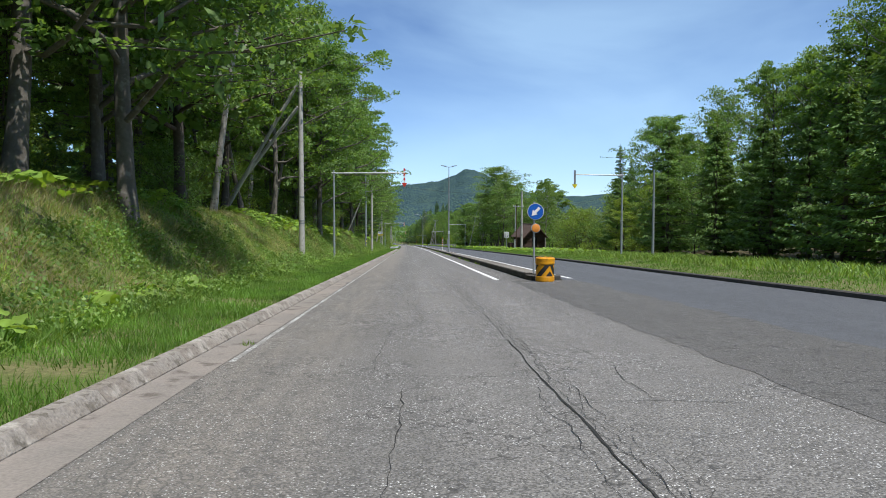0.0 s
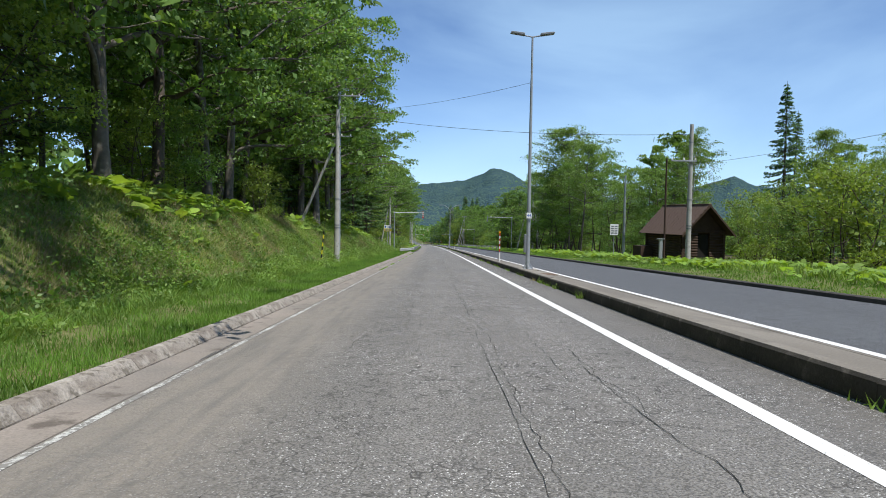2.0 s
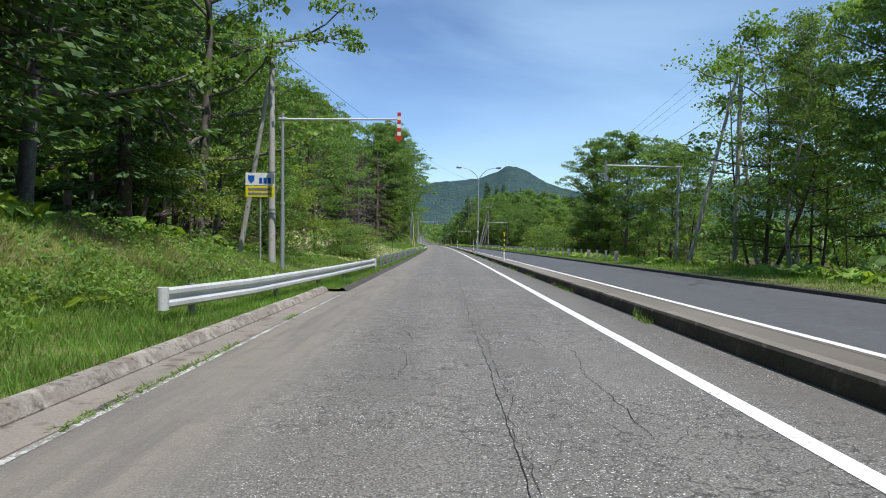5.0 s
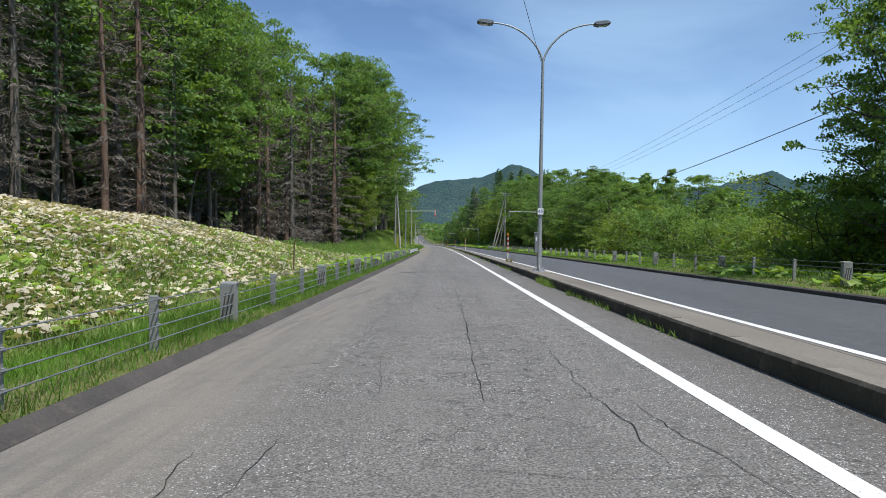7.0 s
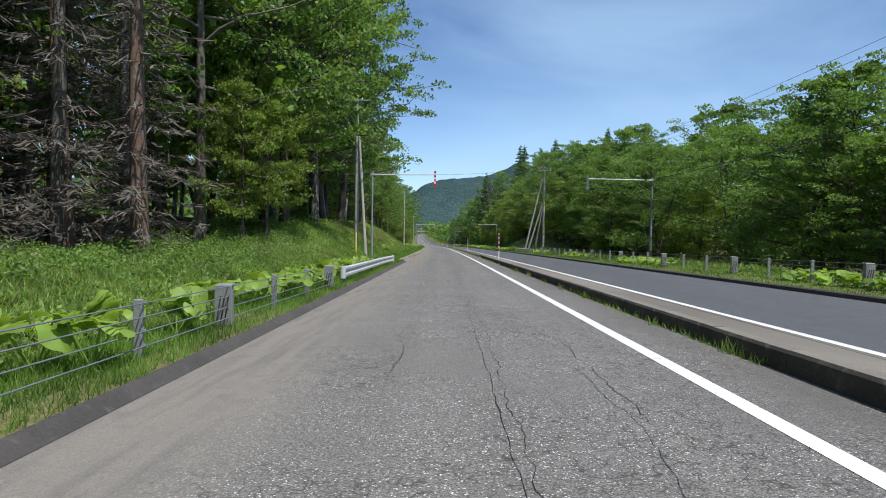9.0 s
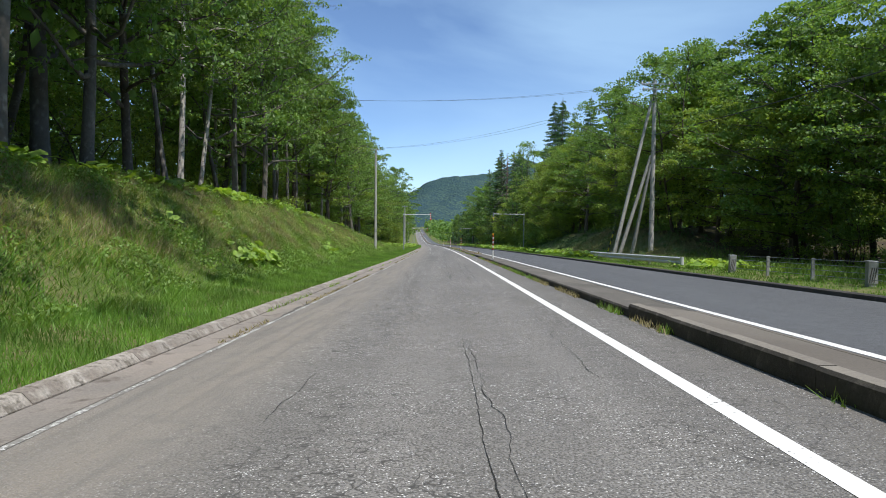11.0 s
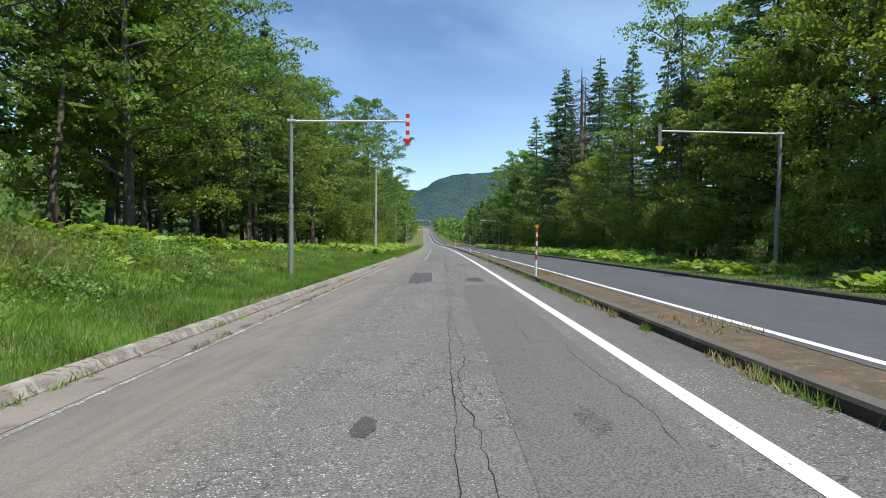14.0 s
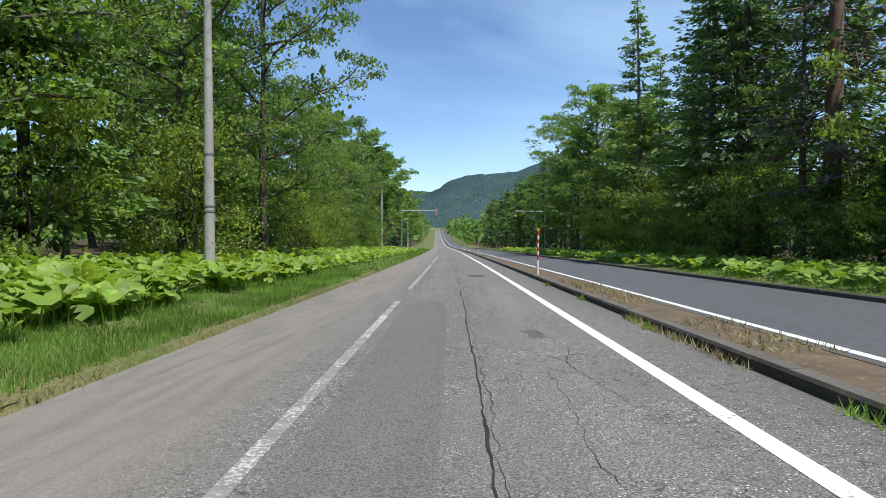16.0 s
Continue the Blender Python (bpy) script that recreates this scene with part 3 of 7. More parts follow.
def blocks(name, section, s0, s1, length, material, parent_label, top=None):
    """Kerb stones one after another, each an object on one shared mesh."""
    n = len(section)
    half = length / 2 - 0.0035
    bm = bmesh.new()
    ends = [[bm.verts.new((d, y, h)) for d, h in section] for y in (-half, half)]
    for k in range(n):
        j = (k + 1) % n
        bm.faces.new((ends[0][k], ends[0][j], ends[1][j], ends[1][k]))
    bm.faces.new(ends[0][::-1])
    bm.faces.new(ends[1])
    bmesh.ops.recalc_face_normals(bm, faces=bm.faces)
    me = bpy.data.meshes.new("kerb_stone")
    bm.to_mesh(me)
    bm.free()
    me.materials.append(material)
    # upward faces take the paler concrete, the sides hold shade in their colour
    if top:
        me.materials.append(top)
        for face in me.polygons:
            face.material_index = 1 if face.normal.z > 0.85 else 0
    root = tagged(new(name), parent_label, "kerb", kind="structure")
    root.empty_display_size = 0.2
    rnd = random.Random(int(s0) + 5)
    s = s0 + length / 2
    while s < s1:
        ob = new("kerb_stone", me)
        ob.parent = root
        a = math.atan(grade(s))
        ob.matrix_basis = at(s, 0, rnd.uniform(-0.004, 0.004)) @ Matrix.Translation((0, 0, crossfall(s, section[0][0]))) @ Matrix.Rotation(a, 4, "X")
        s += length
    return root


blocks("kerb_left", [(-3.62, -0.3), (-3.62, 0.115), (-3.57, 0.14), (-3.46, 0.13), (-3.37, 0.02), (-3.37, -0.3)], -40, 146, 2.0, M_CONC, "pale weathered concrete kerb along the verge")
blocks("kerb_left", [(-3.62, -0.3), (-3.62, 0.10), (-3.57, 0.12), (-3.46, 0.11), (-3.37, 0.02), (-3.37, -0.3)], 278, 410, 2.0, M_CONC, "pale weathered concrete kerb along the verge")
ribbon("gutter", [(-3.40, 0.006), (-3.2, 0.0), (-2.93, 0.005)], -250, 146, M_GUTTER, 3.0)
ribbon("gutter", [(-3.40, 0.006), (-3.2, 0.0), (-2.91, 0.005)], 278, 410, M_GUTTER, 3.0)
ribbon("kerb_tar", [(-3.05, 0.02), (-3.04, 0.09), (-3.01, 0.108), (-2.96, 0.10), (-2.90, 0.045), (-2.85, 0.005)], 146, 278, M_TARKERB, 1.0, smooth=True)
ribbon("verge_strip", [(-3.60, 0.04), (-3.46, 0.085), (-3.04, 0.075)], 146, 278, M_EARTH, 2.0)
ribbon("kerb_right", [(9.58, -0.1), (9.60, 0.10), (9.64, 0.13), (9.74, 0.13), (9.78, 0.06), (9.80, -0.2)], -250, 620, M_TARKERB, 2.0)
MEDIAN_NEAR = [(3.34, -0.3), (3.36, 0.20), (3.385, 0.236), (3.55, 0.24), (3.55, -0.3)]
blocks("median_kerb", MEDIAN_NEAR, 24.4, 292, 2.0, M_CONC_DARK, "concrete median kerb with shade and stain coloured into its sides, paler top", M_SLAB)
blocks("median_kerb", [(d, h - 0.07) for d, h in MEDIAN_NEAR], 292.4, 348.4, 2.0, M_CONC_DARK, "concrete median kerb with shade and stain coloured into its sides", M_SLAB_DARK)
blocks("median_kerb", [(d, h - 0.10) for d, h in MEDIAN_NEAR], 348.4, 470, 2.0, M_CONC_DARK, "concrete median kerb with shade and stain coloured into its sides", M_SLAB_DARK)
ribbon("median_kerb_far_stretch", [(3.34, -0.1), (3.36, 0.10), (3.40, 0.135), (3.55, 0.14)], 470, END, M_CONC_DARK, 6.0)
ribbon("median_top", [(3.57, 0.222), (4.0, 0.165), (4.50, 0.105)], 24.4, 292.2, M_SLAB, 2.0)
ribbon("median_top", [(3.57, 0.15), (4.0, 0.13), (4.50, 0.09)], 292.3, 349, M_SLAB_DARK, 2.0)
ribbon("median_soil", [(3.56, 0.105), (3.9, 0.125), (4.3, 0.105), (4.50, 0.085)], 349, END, M_SOIL, 3.0)
ribbon("median_kerb_opposite", [(4.505, -0.1), (4.505, 0.108), (4.58, 0.105), (4.62, 0.07), (4.63, -0.1)], 24.4, 292.3, M_SLAB, 3.0)

ribbon("median_kerb_opposite", [(4.505, -0.1), (4.505, 0.092), (4.58, 0.09), (4.62, 0.06), (4.63, -0.1)], 292.3, END, M_SLAB_DARK, 3.0)


def nose():
    """The rounded front of the median."""
    bm = bmesh.new()
    pts = [(3.34 + 0.685 * (1 - math.cos(a)), -0.9 * math.sin(a)) for a in np.linspace(0, math.pi, 13)]
    slab(bm, [(x * 0.93 + 0.235, y) for x, y in pts], -0.3, 0.20)
    me = bpy.data.meshes.new("median_nose")
    bm.to_mesh(me)
    bm.free()
    me.materials.append(M_CONC_DARK)
    ob = tagged(new("median_nose", me), "rounded concrete front end of the median", "kerb", kind="structure")
    ob.matrix_basis = at(24.38, 0)


nose()


def decal(name, outline, material, h=0.005):
    """A thin layer on the road from (s, d) pairs, one face of a fan."""
    cs, cd = sum(p[0] for p in outline) / len(outline), sum(p[1] for p in outline) / len(outline)
    verts = [R(cs, cd, h)] + [R(s, d, h) for s, d in outline]
    n = len(outline)
    faces = [(0, 1 + k, 1 + (k + 1) % n) for k in range(n)]
    me = mesh_of(name, verts, faces, material)
    for p in me.polygons:
        if p.normal.z < 0:
            p.flip()
    return tagged(new(name, me), kind="structure")


def blob(s, d, ls, ld, seed, rough=0.12, square=0.0):
    rnd = random.Random(seed)
    out = []
    for k in range(20):
        a = 2 * math.pi * k / 20
        c, w = math.cos(a), math.sin(a)
        if square:
            m = max(abs(c), abs(w))
            c, w = c / m * square + c * (1 - square), w / m * square + w * (1 - square)
        f = 1 + rnd.uniform(-rough, rough)
        out.append((s + ls * c * f, d + ld * w * f))
    return out


decal("road_patch", blob(382.4, -0.64, 3.7, 0.40, 1, 0.13, 0.9), M_PATCH)
decal("road_patch", blob(380.8, 1.31, 1.3, 0.29, 2, 0.14, 0.4), M_PATCH)
decal("road_patch", blob(366.5, 1.32, 11.5, 0.62, 3, 0.02, 0.97), M_PATCH_LIGHT, 0.004)
decal("road_patch", blob(330.3, -0.52, 1.9, 0.44, 5, 0.03, 0.95), M_PATCH_LIGHT, 0.0048)
decal("road_patch", blob(339.6, -0.62, 7.6, 0.40, 8, 0.012, 0.98), M_PATCH_LIGHT, 0.004)
decal("road_patch", blob(414.0, -0.38, 9.8, 0.47, 6, 0.012, 0.98), M_PATCH_LIGHT, 0.004)
decal("road_patch", blob(395.9, 1.32, 1.2, 0.29, 4, 0.1), M_PATCH)
decal("road_patch", blob(436.2, 1.26, 1.3, 0.35, 7, 0.12), M_PATCH)
decal("road_patch", blob(361.8, -0.39, 0.28, 0.09, 9, 0.15), M_PATCH)
decal("road_pothole", blob(220.5, 1.45, 0.17, 0.10, 10, 0.3), M_MIXED, 0.005)
decal("road_pothole_filling", blob(220.46, 1.45, 0.11, 0.07, 11, 0.35), M_GUTTER, 0.009)


def crack(pts, width, seed, name="road_crack", material=None, wander=0.03):
    """A jagged crack through (s, d) points."""
    rnd = random.Random(seed)
    fine = []
    for (s0, d0), (s1, d1) in zip(pts, pts[1:]):
        n = max(2, int(math.hypot(s1 - s0, (d1 - d0)) / 0.13))
        for k in range(n):
            u = k / n
            fine.append((s0 + (s1 - s0) * u, d0 + (d1 - d0) * u))
    fine.append(pts[-1])
    verts, faces, w1, w2 = [], [], 0.0, 0.0
    n = len(fine)
    for i, (s, d) in enumerate(fine):
        a, b = fine[max(i - 1, 0)], fine[min(i + 1, n - 1)]
        ts, td = b[0] - a[0], b[1] - a[1]
        ln = math.hypot(ts, td) or 1
        w1 = 0.72 * w1 + rnd.uniform(-wander, wander)
        w = 0.75 * width * (0.35 + 1.1 * abs(noise.noise(Vector((s * 0.9, seed, d))))) * min(1, i / 3 + 0.1, (n - 1 - i) / 3 + 0.1)
        js, jd = s - td / ln * w1, d + ts / ln * w1
        verts += [R(js - td / ln * w, jd + ts / ln * w, 0.0065), R(js + td / ln * w, jd - ts / ln * w, 0.0065)]
        if i:
            faces.append((2 * i - 2, 2 * i, 2 * i + 1, 2 * i - 1))
    me = mesh_of(name, verts, faces, material or M_CRACK)
    return tagged(new(name, me), kind="structure")


SEAM_S = [-20, 3.5, 12, 24, 50, 64, 88, 104, 130, 165, 195, 204, 220, 236, 260, 300, 323, 340, 354, 361, 369, 387, 406, 412, 430, 500]
SEAM_D = [0.5, 0.45, 0.54, 0.45, 0.35, 0.35, 0.33, 0.34, 0.30, 0.35, 0.38, 0.36, 0.22, 0.26, 0.36, 0.33, 0.31, 0.34, 0.40, 0.28, 0.27, 0.32, 0.32, 0.42, 0.44, 0.4]
_rnd = random.Random(11)
for s0, s1, w in ((-10, 9.5, 0.03), (9, 22, 0.009), (24, 46, 0.008), (47, 62, 0.007), (62.5, 84, 0.010), (84, 108, 0.026), (112, 150, 0.009), (152, 182, 0.009),
                  (184, 199, 0.010), (203, 226, 0.006), (230, 246, 0.008), (250, 290, 0.008), (305, 312, 0.010), (314, 334, 0.024), (334, 352, 0.008), (356, 384, 0.008),
                  (386, 404, 0.026), (404, 428, 0.022), (430, 470, 0.018)):
    stops = [s0] + [s for s in np.arange(math.ceil(s0 / 3) * 3, s1, 3.0) if s0 < s < s1] + [s1]
    crack([(float(s), float(np.interp(s, SEAM_S, SEAM_D)) + _rnd.uniform(-0.02, 0.02)) for s in stops], w * 0.8, int(s0) + 40, wander=0.012)
    crack([(float(s), float(np.interp(s, SEAM_S, SEAM_D)) + _rnd.uniform(0.02, 0.16)) for s in stops], 0.005, int(s0) + 340)
    if s0 < 24:
        for o in (-0.12, 0.1, 0.22):
            crack([(float(s), float(np.interp(s, SEAM_S, SEAM_D)) + o + _rnd.uniform(-0.07, 0.07)) for s in stops], 0.0045, int(s0) + 540 + int(o * 100), wander=0.045)
_s = -2.0
while _s < 440:
    # cracks across and slanting along the lane
    if _rnd.random() < 0.55:
        d0 = _rnd.uniform(-2.0, 0.2)
        d1 = d0 + _rnd.uniform(0.9, 2.2)
        crack([(_s, d0), (_s + _rnd.uniform(-0.3, 0.3), (d0 + d1) / 2), (_s + _rnd.uniform(-0.3, 0.3), min(d1, 2.1))], 0.006, int(_s * 7) + 900)
    if _rnd.random() < 0.7:
        d0 = _rnd.choice([-1.35, -0.75, 1.15, 1.5]) + _rnd.uniform(-0.25, 0.25)
        s, pts = _s, []
        for _ in range(_rnd.randint(3, 6)):
            pts.append((s, d0 + _rnd.uniform(-0.13, 0.13)))
            s += _rnd.uniform(0.8, 1.8)
        crack(pts, 0.006, int(_s * 7) + 2000)
    _s += _rnd.uniform(1.3, 2.6)
crack([(303.0, 1.02), (308.5, 0.99), (312, 0.98), (315, 1.03), (319, 1.10), (323, 1.14)], 0.034, 71, "tyre_mark", M_RUBBER, 0.004)
crack([(303.0, 1.24), (308.5, 1.29), (312, 1.29), (315, 1.32), (319, 1.38), (322, 1.43)], 0.032, 72, "tyre_mark", M_RUBBER, 0.004)
crack([(276, 0.1), (279, 0.05), (283, 0.0)], 0.05, 7, "tyre_mark", M_RUBBER)
crack([(303.5, 0.36), (306, 0.37), (309, 0.40)], 0.022, 73, "tyre_mark", M_RUBBER, 0.004)
# swept dust on the shoulder by the tar kerb
for _s, _x, _l in ((194.5, -2.5, 3.2), (196.5, -2.2, 4.4), (199.0, -2.65, 3.0), (217.5, -2.5, 3.6), (219.5, -2.1, 4.6), (222.5, -2.45, 4.0), (225.5, -1.9, 3.4), (228.0, -2.6, 3.0)):
    crack([(_s, _x), (_s + _l * 0.35, _x + 0.12), (_s + _l * 0.7, _x + 0.34), (_s + _l, _x + 0.66)], 0.05, int(_s * 3), "shoulder_smear", M_DUST, 0.02)


# broken edges, scars and dirt
_d = random.Random(19)
for _ in range(46):
    _s = _d.uniform(282, 396)
    decal("road_broken_edge", blob(_s, -2.94 + _d.uniform(-0.05, 0.05), _d.uniform(0.15, 0.7), _d.uniform(0.025, 0.06), int(_s * 9), 0.4), M_MIXED, 0.008)
for _ in range(30):
    _s = _d.uniform(20, 146)
    decal("road_broken_edge", blob(_s, -2.93 + _d.uniform(-0.04, 0.03), _d.uniform(0.1, 0.5), _d.uniform(0.015, 0.04), int(_s * 9), 0.4), M_MIXED, 0.008)
for _s, _x, _l, _w in ((352.6, 1.05, 0.35, 0.13), (356.5, 0.75, 0.5, 0.16), (362, 1.3, 0.4, 0.12), (205.5, 1.35, 0.3, 0.12), (214, 0.9, 0.4, 0.14), (226, 1.2, 0.5, 0.13), (318, 1.5, 0.6, 0.12), (96, 1.2, 0.4, 0.12), (402.2, 1.2, 0.3, 0.1), (418, 1.4, 0.5, 0.15), (345, 0.15, 0.12, 0.45)):
    decal("road_scar", blob(_s, _x, _l, _w, int(_s), 0.4), M_MIXED, 0.0045)

# ---- plants ----
def unit(v):
    return v / np.maximum(np.linalg.norm(v, axis=-1, keepdims=True), 1e-9)


def leaf_quads(rng, centres, length, width, up=0.5, axis=None, jitter=0.35):
    """Diamond leaves at the centres, as arrays."""
    n = len(centres)
    a = unit(rng.normal(size=(n, 3))) if axis is None else unit(axis + rng.normal(size=(n, 3)) * jitter)
    nor = unit(rng.normal(size=(n, 3)) + np.array([0, 0, up * 2.0]))
    b = unit(np.cross(nor, a))
    ln = (length * rng.uniform(0.6, 1.3, (n, 1))) / 2
    wd = (width * rng.uniform(0.6, 1.3, (n, 1))) / 2
    v = np.stack([centres - a * ln, centres + b * wd + a * ln * 0.15, centres + a * ln, centres - b * wd + a * ln * 0.15], axis=1)
    return v.reshape(-1, 3)


def quads_mesh(name, verts, material):
    n = len(verts) // 4
    return quick_mesh(name, verts, np.full(n, 4), np.arange(n * 4), material)


class Tubes:
    """Gathers tapered limbs into one mesh."""

    def __init__(self):
        self.v, self.f, self.n = [], [], 0

    def add(self, pts, radii, sides=6):
        pts = np.asarray(pts, dtype=float)
        k = len(pts)
        t = np.gradient(pts, axis=0)
        t = unit(t)
        ref = np.where(np.abs(t[:, 2:3]) > 0.9, np.array([[1.0, 0, 0]]), np.array([[0, 0, 1.0]]))
        u = unit(np.cross(t, ref))
        w = np.cross(t, u)
        ang = np.linspace(0, 2 * np.pi, sides, endpoint=False)
        rr = np.asarray(radii, dtype=float)[:, None, None]
        ring = pts[:, None] + rr * (np.cos(ang)[None, :, None] * u[:, None] + np.sin(ang)[None, :, None] * w[:, None])
        self.v.append(ring.reshape(-1, 3))
        i = np.arange(k - 1)[:, None] * sides
        j = np.arange(sides)[None, :]
        q = np.stack([i + j, i + (j + 1) % sides, i + sides + (j + 1) % sides, i + sides + j], axis=-1).reshape(-1, 4)
        self.f.append(q + self.n)
        self.n += k * sides

    def mesh(self, name, material):
        f = np.concatenate(self.f)
        me = quick_mesh(name, np.concatenate(self.v), np.full(len(f), 4), f, material)
        me.shade_smooth()
        return me


def wavy(rng, a, b, n, bend):
    """Points from a to b with a slight bend."""
    u = np.linspace(0, 1, n)[:, None]
    a, b = np.asarray(a, float), np.asarray(b, float)
    off = rng.normal(size=3) * bend
    off2 = rng.normal(size=3) * bend * 0.5
    return a + (b - a) * u + off * np.sin(u * np.pi) + off2 * np.sin(u * 2 * np.pi)


def tree_meshes(seed, height, crown_from, radius, leaves, size, trunk, bark, leaf, sides=8, limbs=16, flat=0.0, lean=0.3, tops=1, loose=0.75, inner=900):
    """A broadleaf tree: trunk with limbs, and a crown of clumped leaves with gaps."""
    rng = np.random.default_rng(seed)
    tubes = Tubes()
    clumps = []
    for k in range(tops):
        foot = np.array([0, 0, -0.4]) if tops == 1 else np.array([rng.uniform(-0.35, 0.35), rng.uniform(-0.35, 0.35), -0.4])
        spread = 0 if tops == 1 else radius * 0.45
        ang = 2 * np.pi * k / tops + rng.uniform(0, 1)
        top = np.array([rng.normal() * lean + spread * np.cos(ang), rng.normal() * lean + spread * np.sin(ang), height * rng.uniform(0.86, 0.97)])
        spine = wavy(rng, foot, top, 12, lean * 0.9)
        fade = (1 - np.linspace(0, 1, 12) ** 1.15 * 0.9)
        rad = trunk * fade / (1 if tops == 1 else 1.5)
        rad[0] *= 1.35
        tubes.add(spine, rad, sides)
        for i in range(limbs // tops):
            u = crown_from + (1 - crown_from) * ((i + rng.uniform(0, 1)) / (limbs // tops)) ** 0.9
            p = np.array([np.interp(u, np.linspace(0, 1, 12), spine[:, c]) for c in range(3)])
            az = i * 2.4 + rng.uniform(-0.5, 0.5)
            w = (u - crown_from) / (1 - crown_from)
            reach = radius * (0.55 + 0.45 * np.sin(np.pi * min(1, w * 0.85 + 0.18))) * (1 - 0.55 * max(0, w - 0.6) / 0.4) * rng.uniform(0.7, 1.1)
            rise = reach * (0.25 + 0.6 * w) * (1 - flat) + rng.uniform(-0.3, 0.3)
            q = p + np.array([np.cos(az) * reach, np.sin(az) * reach, rise])
            q[2] = min(q[2], height)
            line = wavy(rng, p, q, 6, reach * 0.07)
            r0 = trunk * 0.42 * (1 - 0.6 * w)
            tubes.add(line, np.linspace(r0, 0.02, 6), 5)
            for v in (0.4, 0.6, 0.78, 0.92, 1.0):
                base = np.array([np.interp(v, np.linspace(0, 1, 6), line[:, c]) for c in range(3)])
                clumps.append((base + rng.normal(size=3) * 0.25, 0.55 + 0.35 * reach / radius))
                if v < 0.95:
                    side = base + np.array([rng.normal(), rng.normal(), rng.uniform(-0.1, 0.5)]) * reach * 0.28
                    tubes.add(wavy(rng, base, side, 3, 0.05), [r0 * 0.35, r0 * 0.2, 0.012], 4)
                    clumps.append((side, 0.6))
        clumps.append((top, 0.7))
    cen = np.array([c for c, _ in clumps])
    rad = np.array([r for _, r in clumps])
    wgt = rng.uniform(0.15, 1.6, len(cen))
    pick = rng.choice(len(cen), leaves, p=wgt / wgt.sum())
    ball = unit(rng.normal(size=(leaves, 3))) * rng.uniform(0, 1, (leaves, 1)) ** 0.4
    ball[:, 2] = np.where(rng.uniform(size=leaves) < 0.6, np.abs(ball[:, 2]), ball[:, 2])
    sag = -0.35 * (ball[:, :2] ** 2).sum(axis=1)
    spot = cen[pick] + (ball * np.array([1.0, 1.0, 0.38]) + np.stack([0 * sag, 0 * sag, sag * 0.5], axis=1)) * (rad[pick] * loose * 1.35)[:, None]
    spot[:, 2] = np.maximum(spot[:, 2], height * crown_from * 0.55)
    outer = leaf_quads(rng, spot, size, size * 0.66, 0.55)
    # shaded leaf masses close about the limbs, which keep the crown's inside dark
    deep = rng.choice(len(cen), inner)
    axis = np.array([[0.0, 0.0, 1.0]]) * cen[deep][:, 2:3]
    heart = cen[deep] * 0.72 + axis * 0.28 + rng.normal(size=(inner, 3)) * np.array([0.45, 0.45, 0.3])
    heart[:, 2] = np.maximum(heart[:, 2] - 0.25, height * crown_from * 0.6)
    core = leaf_quads(rng, heart, size * 2.3, size * 1.6, 0.8)
    crown = quads_mesh("crown", np.concatenate([outer, core]), leaf)
    return tubes.mesh("trunk", bark), crown


def spruce_meshes(seed, height, radius, sprays, size, needle, bark, bare=0.12, droop=0.35, trunk=0.2, gap=0.55, thin=1.0, limbs=True):
    """A conifer: whorls of hanging branches with sprays of needles."""
    rng = np.random.default_rng(seed)
    tubes = Tubes()
    tubes.add(np.array([[0, 0, -0.4], [0.03, 0.02, height * 0.35], [0.0, 0.03, height * 0.7], [0, 0, height]]), [trunk * 1.2, trunk * 0.85, trunk * 0.45, 0.02], 8)
    spots, axes = [], []
    z = height * bare
    rows = []
    while z < height * 0.985:
        w = (z / height - bare) / (1 - bare)
        rows.append((z, radius * (1 - w) ** 0.8 * min(1.0, 0.6 + w * 4)))
        z += gap * (1.25 - 0.75 * w) * rng.uniform(0.8, 1.2)
    total = sum(r * 6 for _, r in rows)
    for z, r in rows:
        count = max(4, int(7 * thin))
        start = rng.uniform(0, 6.28)
        for i in range(count):
            if rng.uniform() < 0.12:
                continue
            az = start + i * 6.283 / count + rng.uniform(-0.3, 0.3)
            ln = r * rng.uniform(0.65, 1.12) + 0.12
            out = np.array([np.cos(az), np.sin(az), 0])
            u = np.linspace(0, 1, 5)
            line = np.array([0, 0, z + rng.uniform(-0.5, 0.5) * gap]) + out * ln * u[:, None] + np.array([0, 0, 1.0]) * (ln * (rng.uniform(-0.16, 0.16) * u - droop * u + 0.22 * u ** 3))[:, None]
            if ln > 0.5 and limbs:
                tubes.add(line, np.linspace(0.028, 0.006, 5) * (0.6 + ln * 0.35), 3)
            n = max(3, int(sprays * ln / total))
            v = rng.uniform(0.12, 1.0, n) ** 0.8
            base = np.stack([np.interp(v, u, line[:, c]) for c in range(3)], axis=1)
            side = np.array([-out[1], out[0], 0]) * (rng.choice([-1, 1], n) * rng.uniform(0.05, 0.32, n) * (ln * 0.55 + 0.2))[:, None]
            spots.append(base + side + np.array([0, 0, -1.0]) * rng.uniform(0.0, 0.16, (n, 1)))
            axes.append(out * 0.8 + side * 1.2 + np.array([0, 0, -0.35]))
    spots, axes = np.concatenate(spots), np.concatenate(axes)
    crown = quads_mesh("crown", leaf_quads(rng, spots, size, size * 0.36, 0.7, axes, 0.25), needle)
    return tubes.mesh("trunk", bark), crown


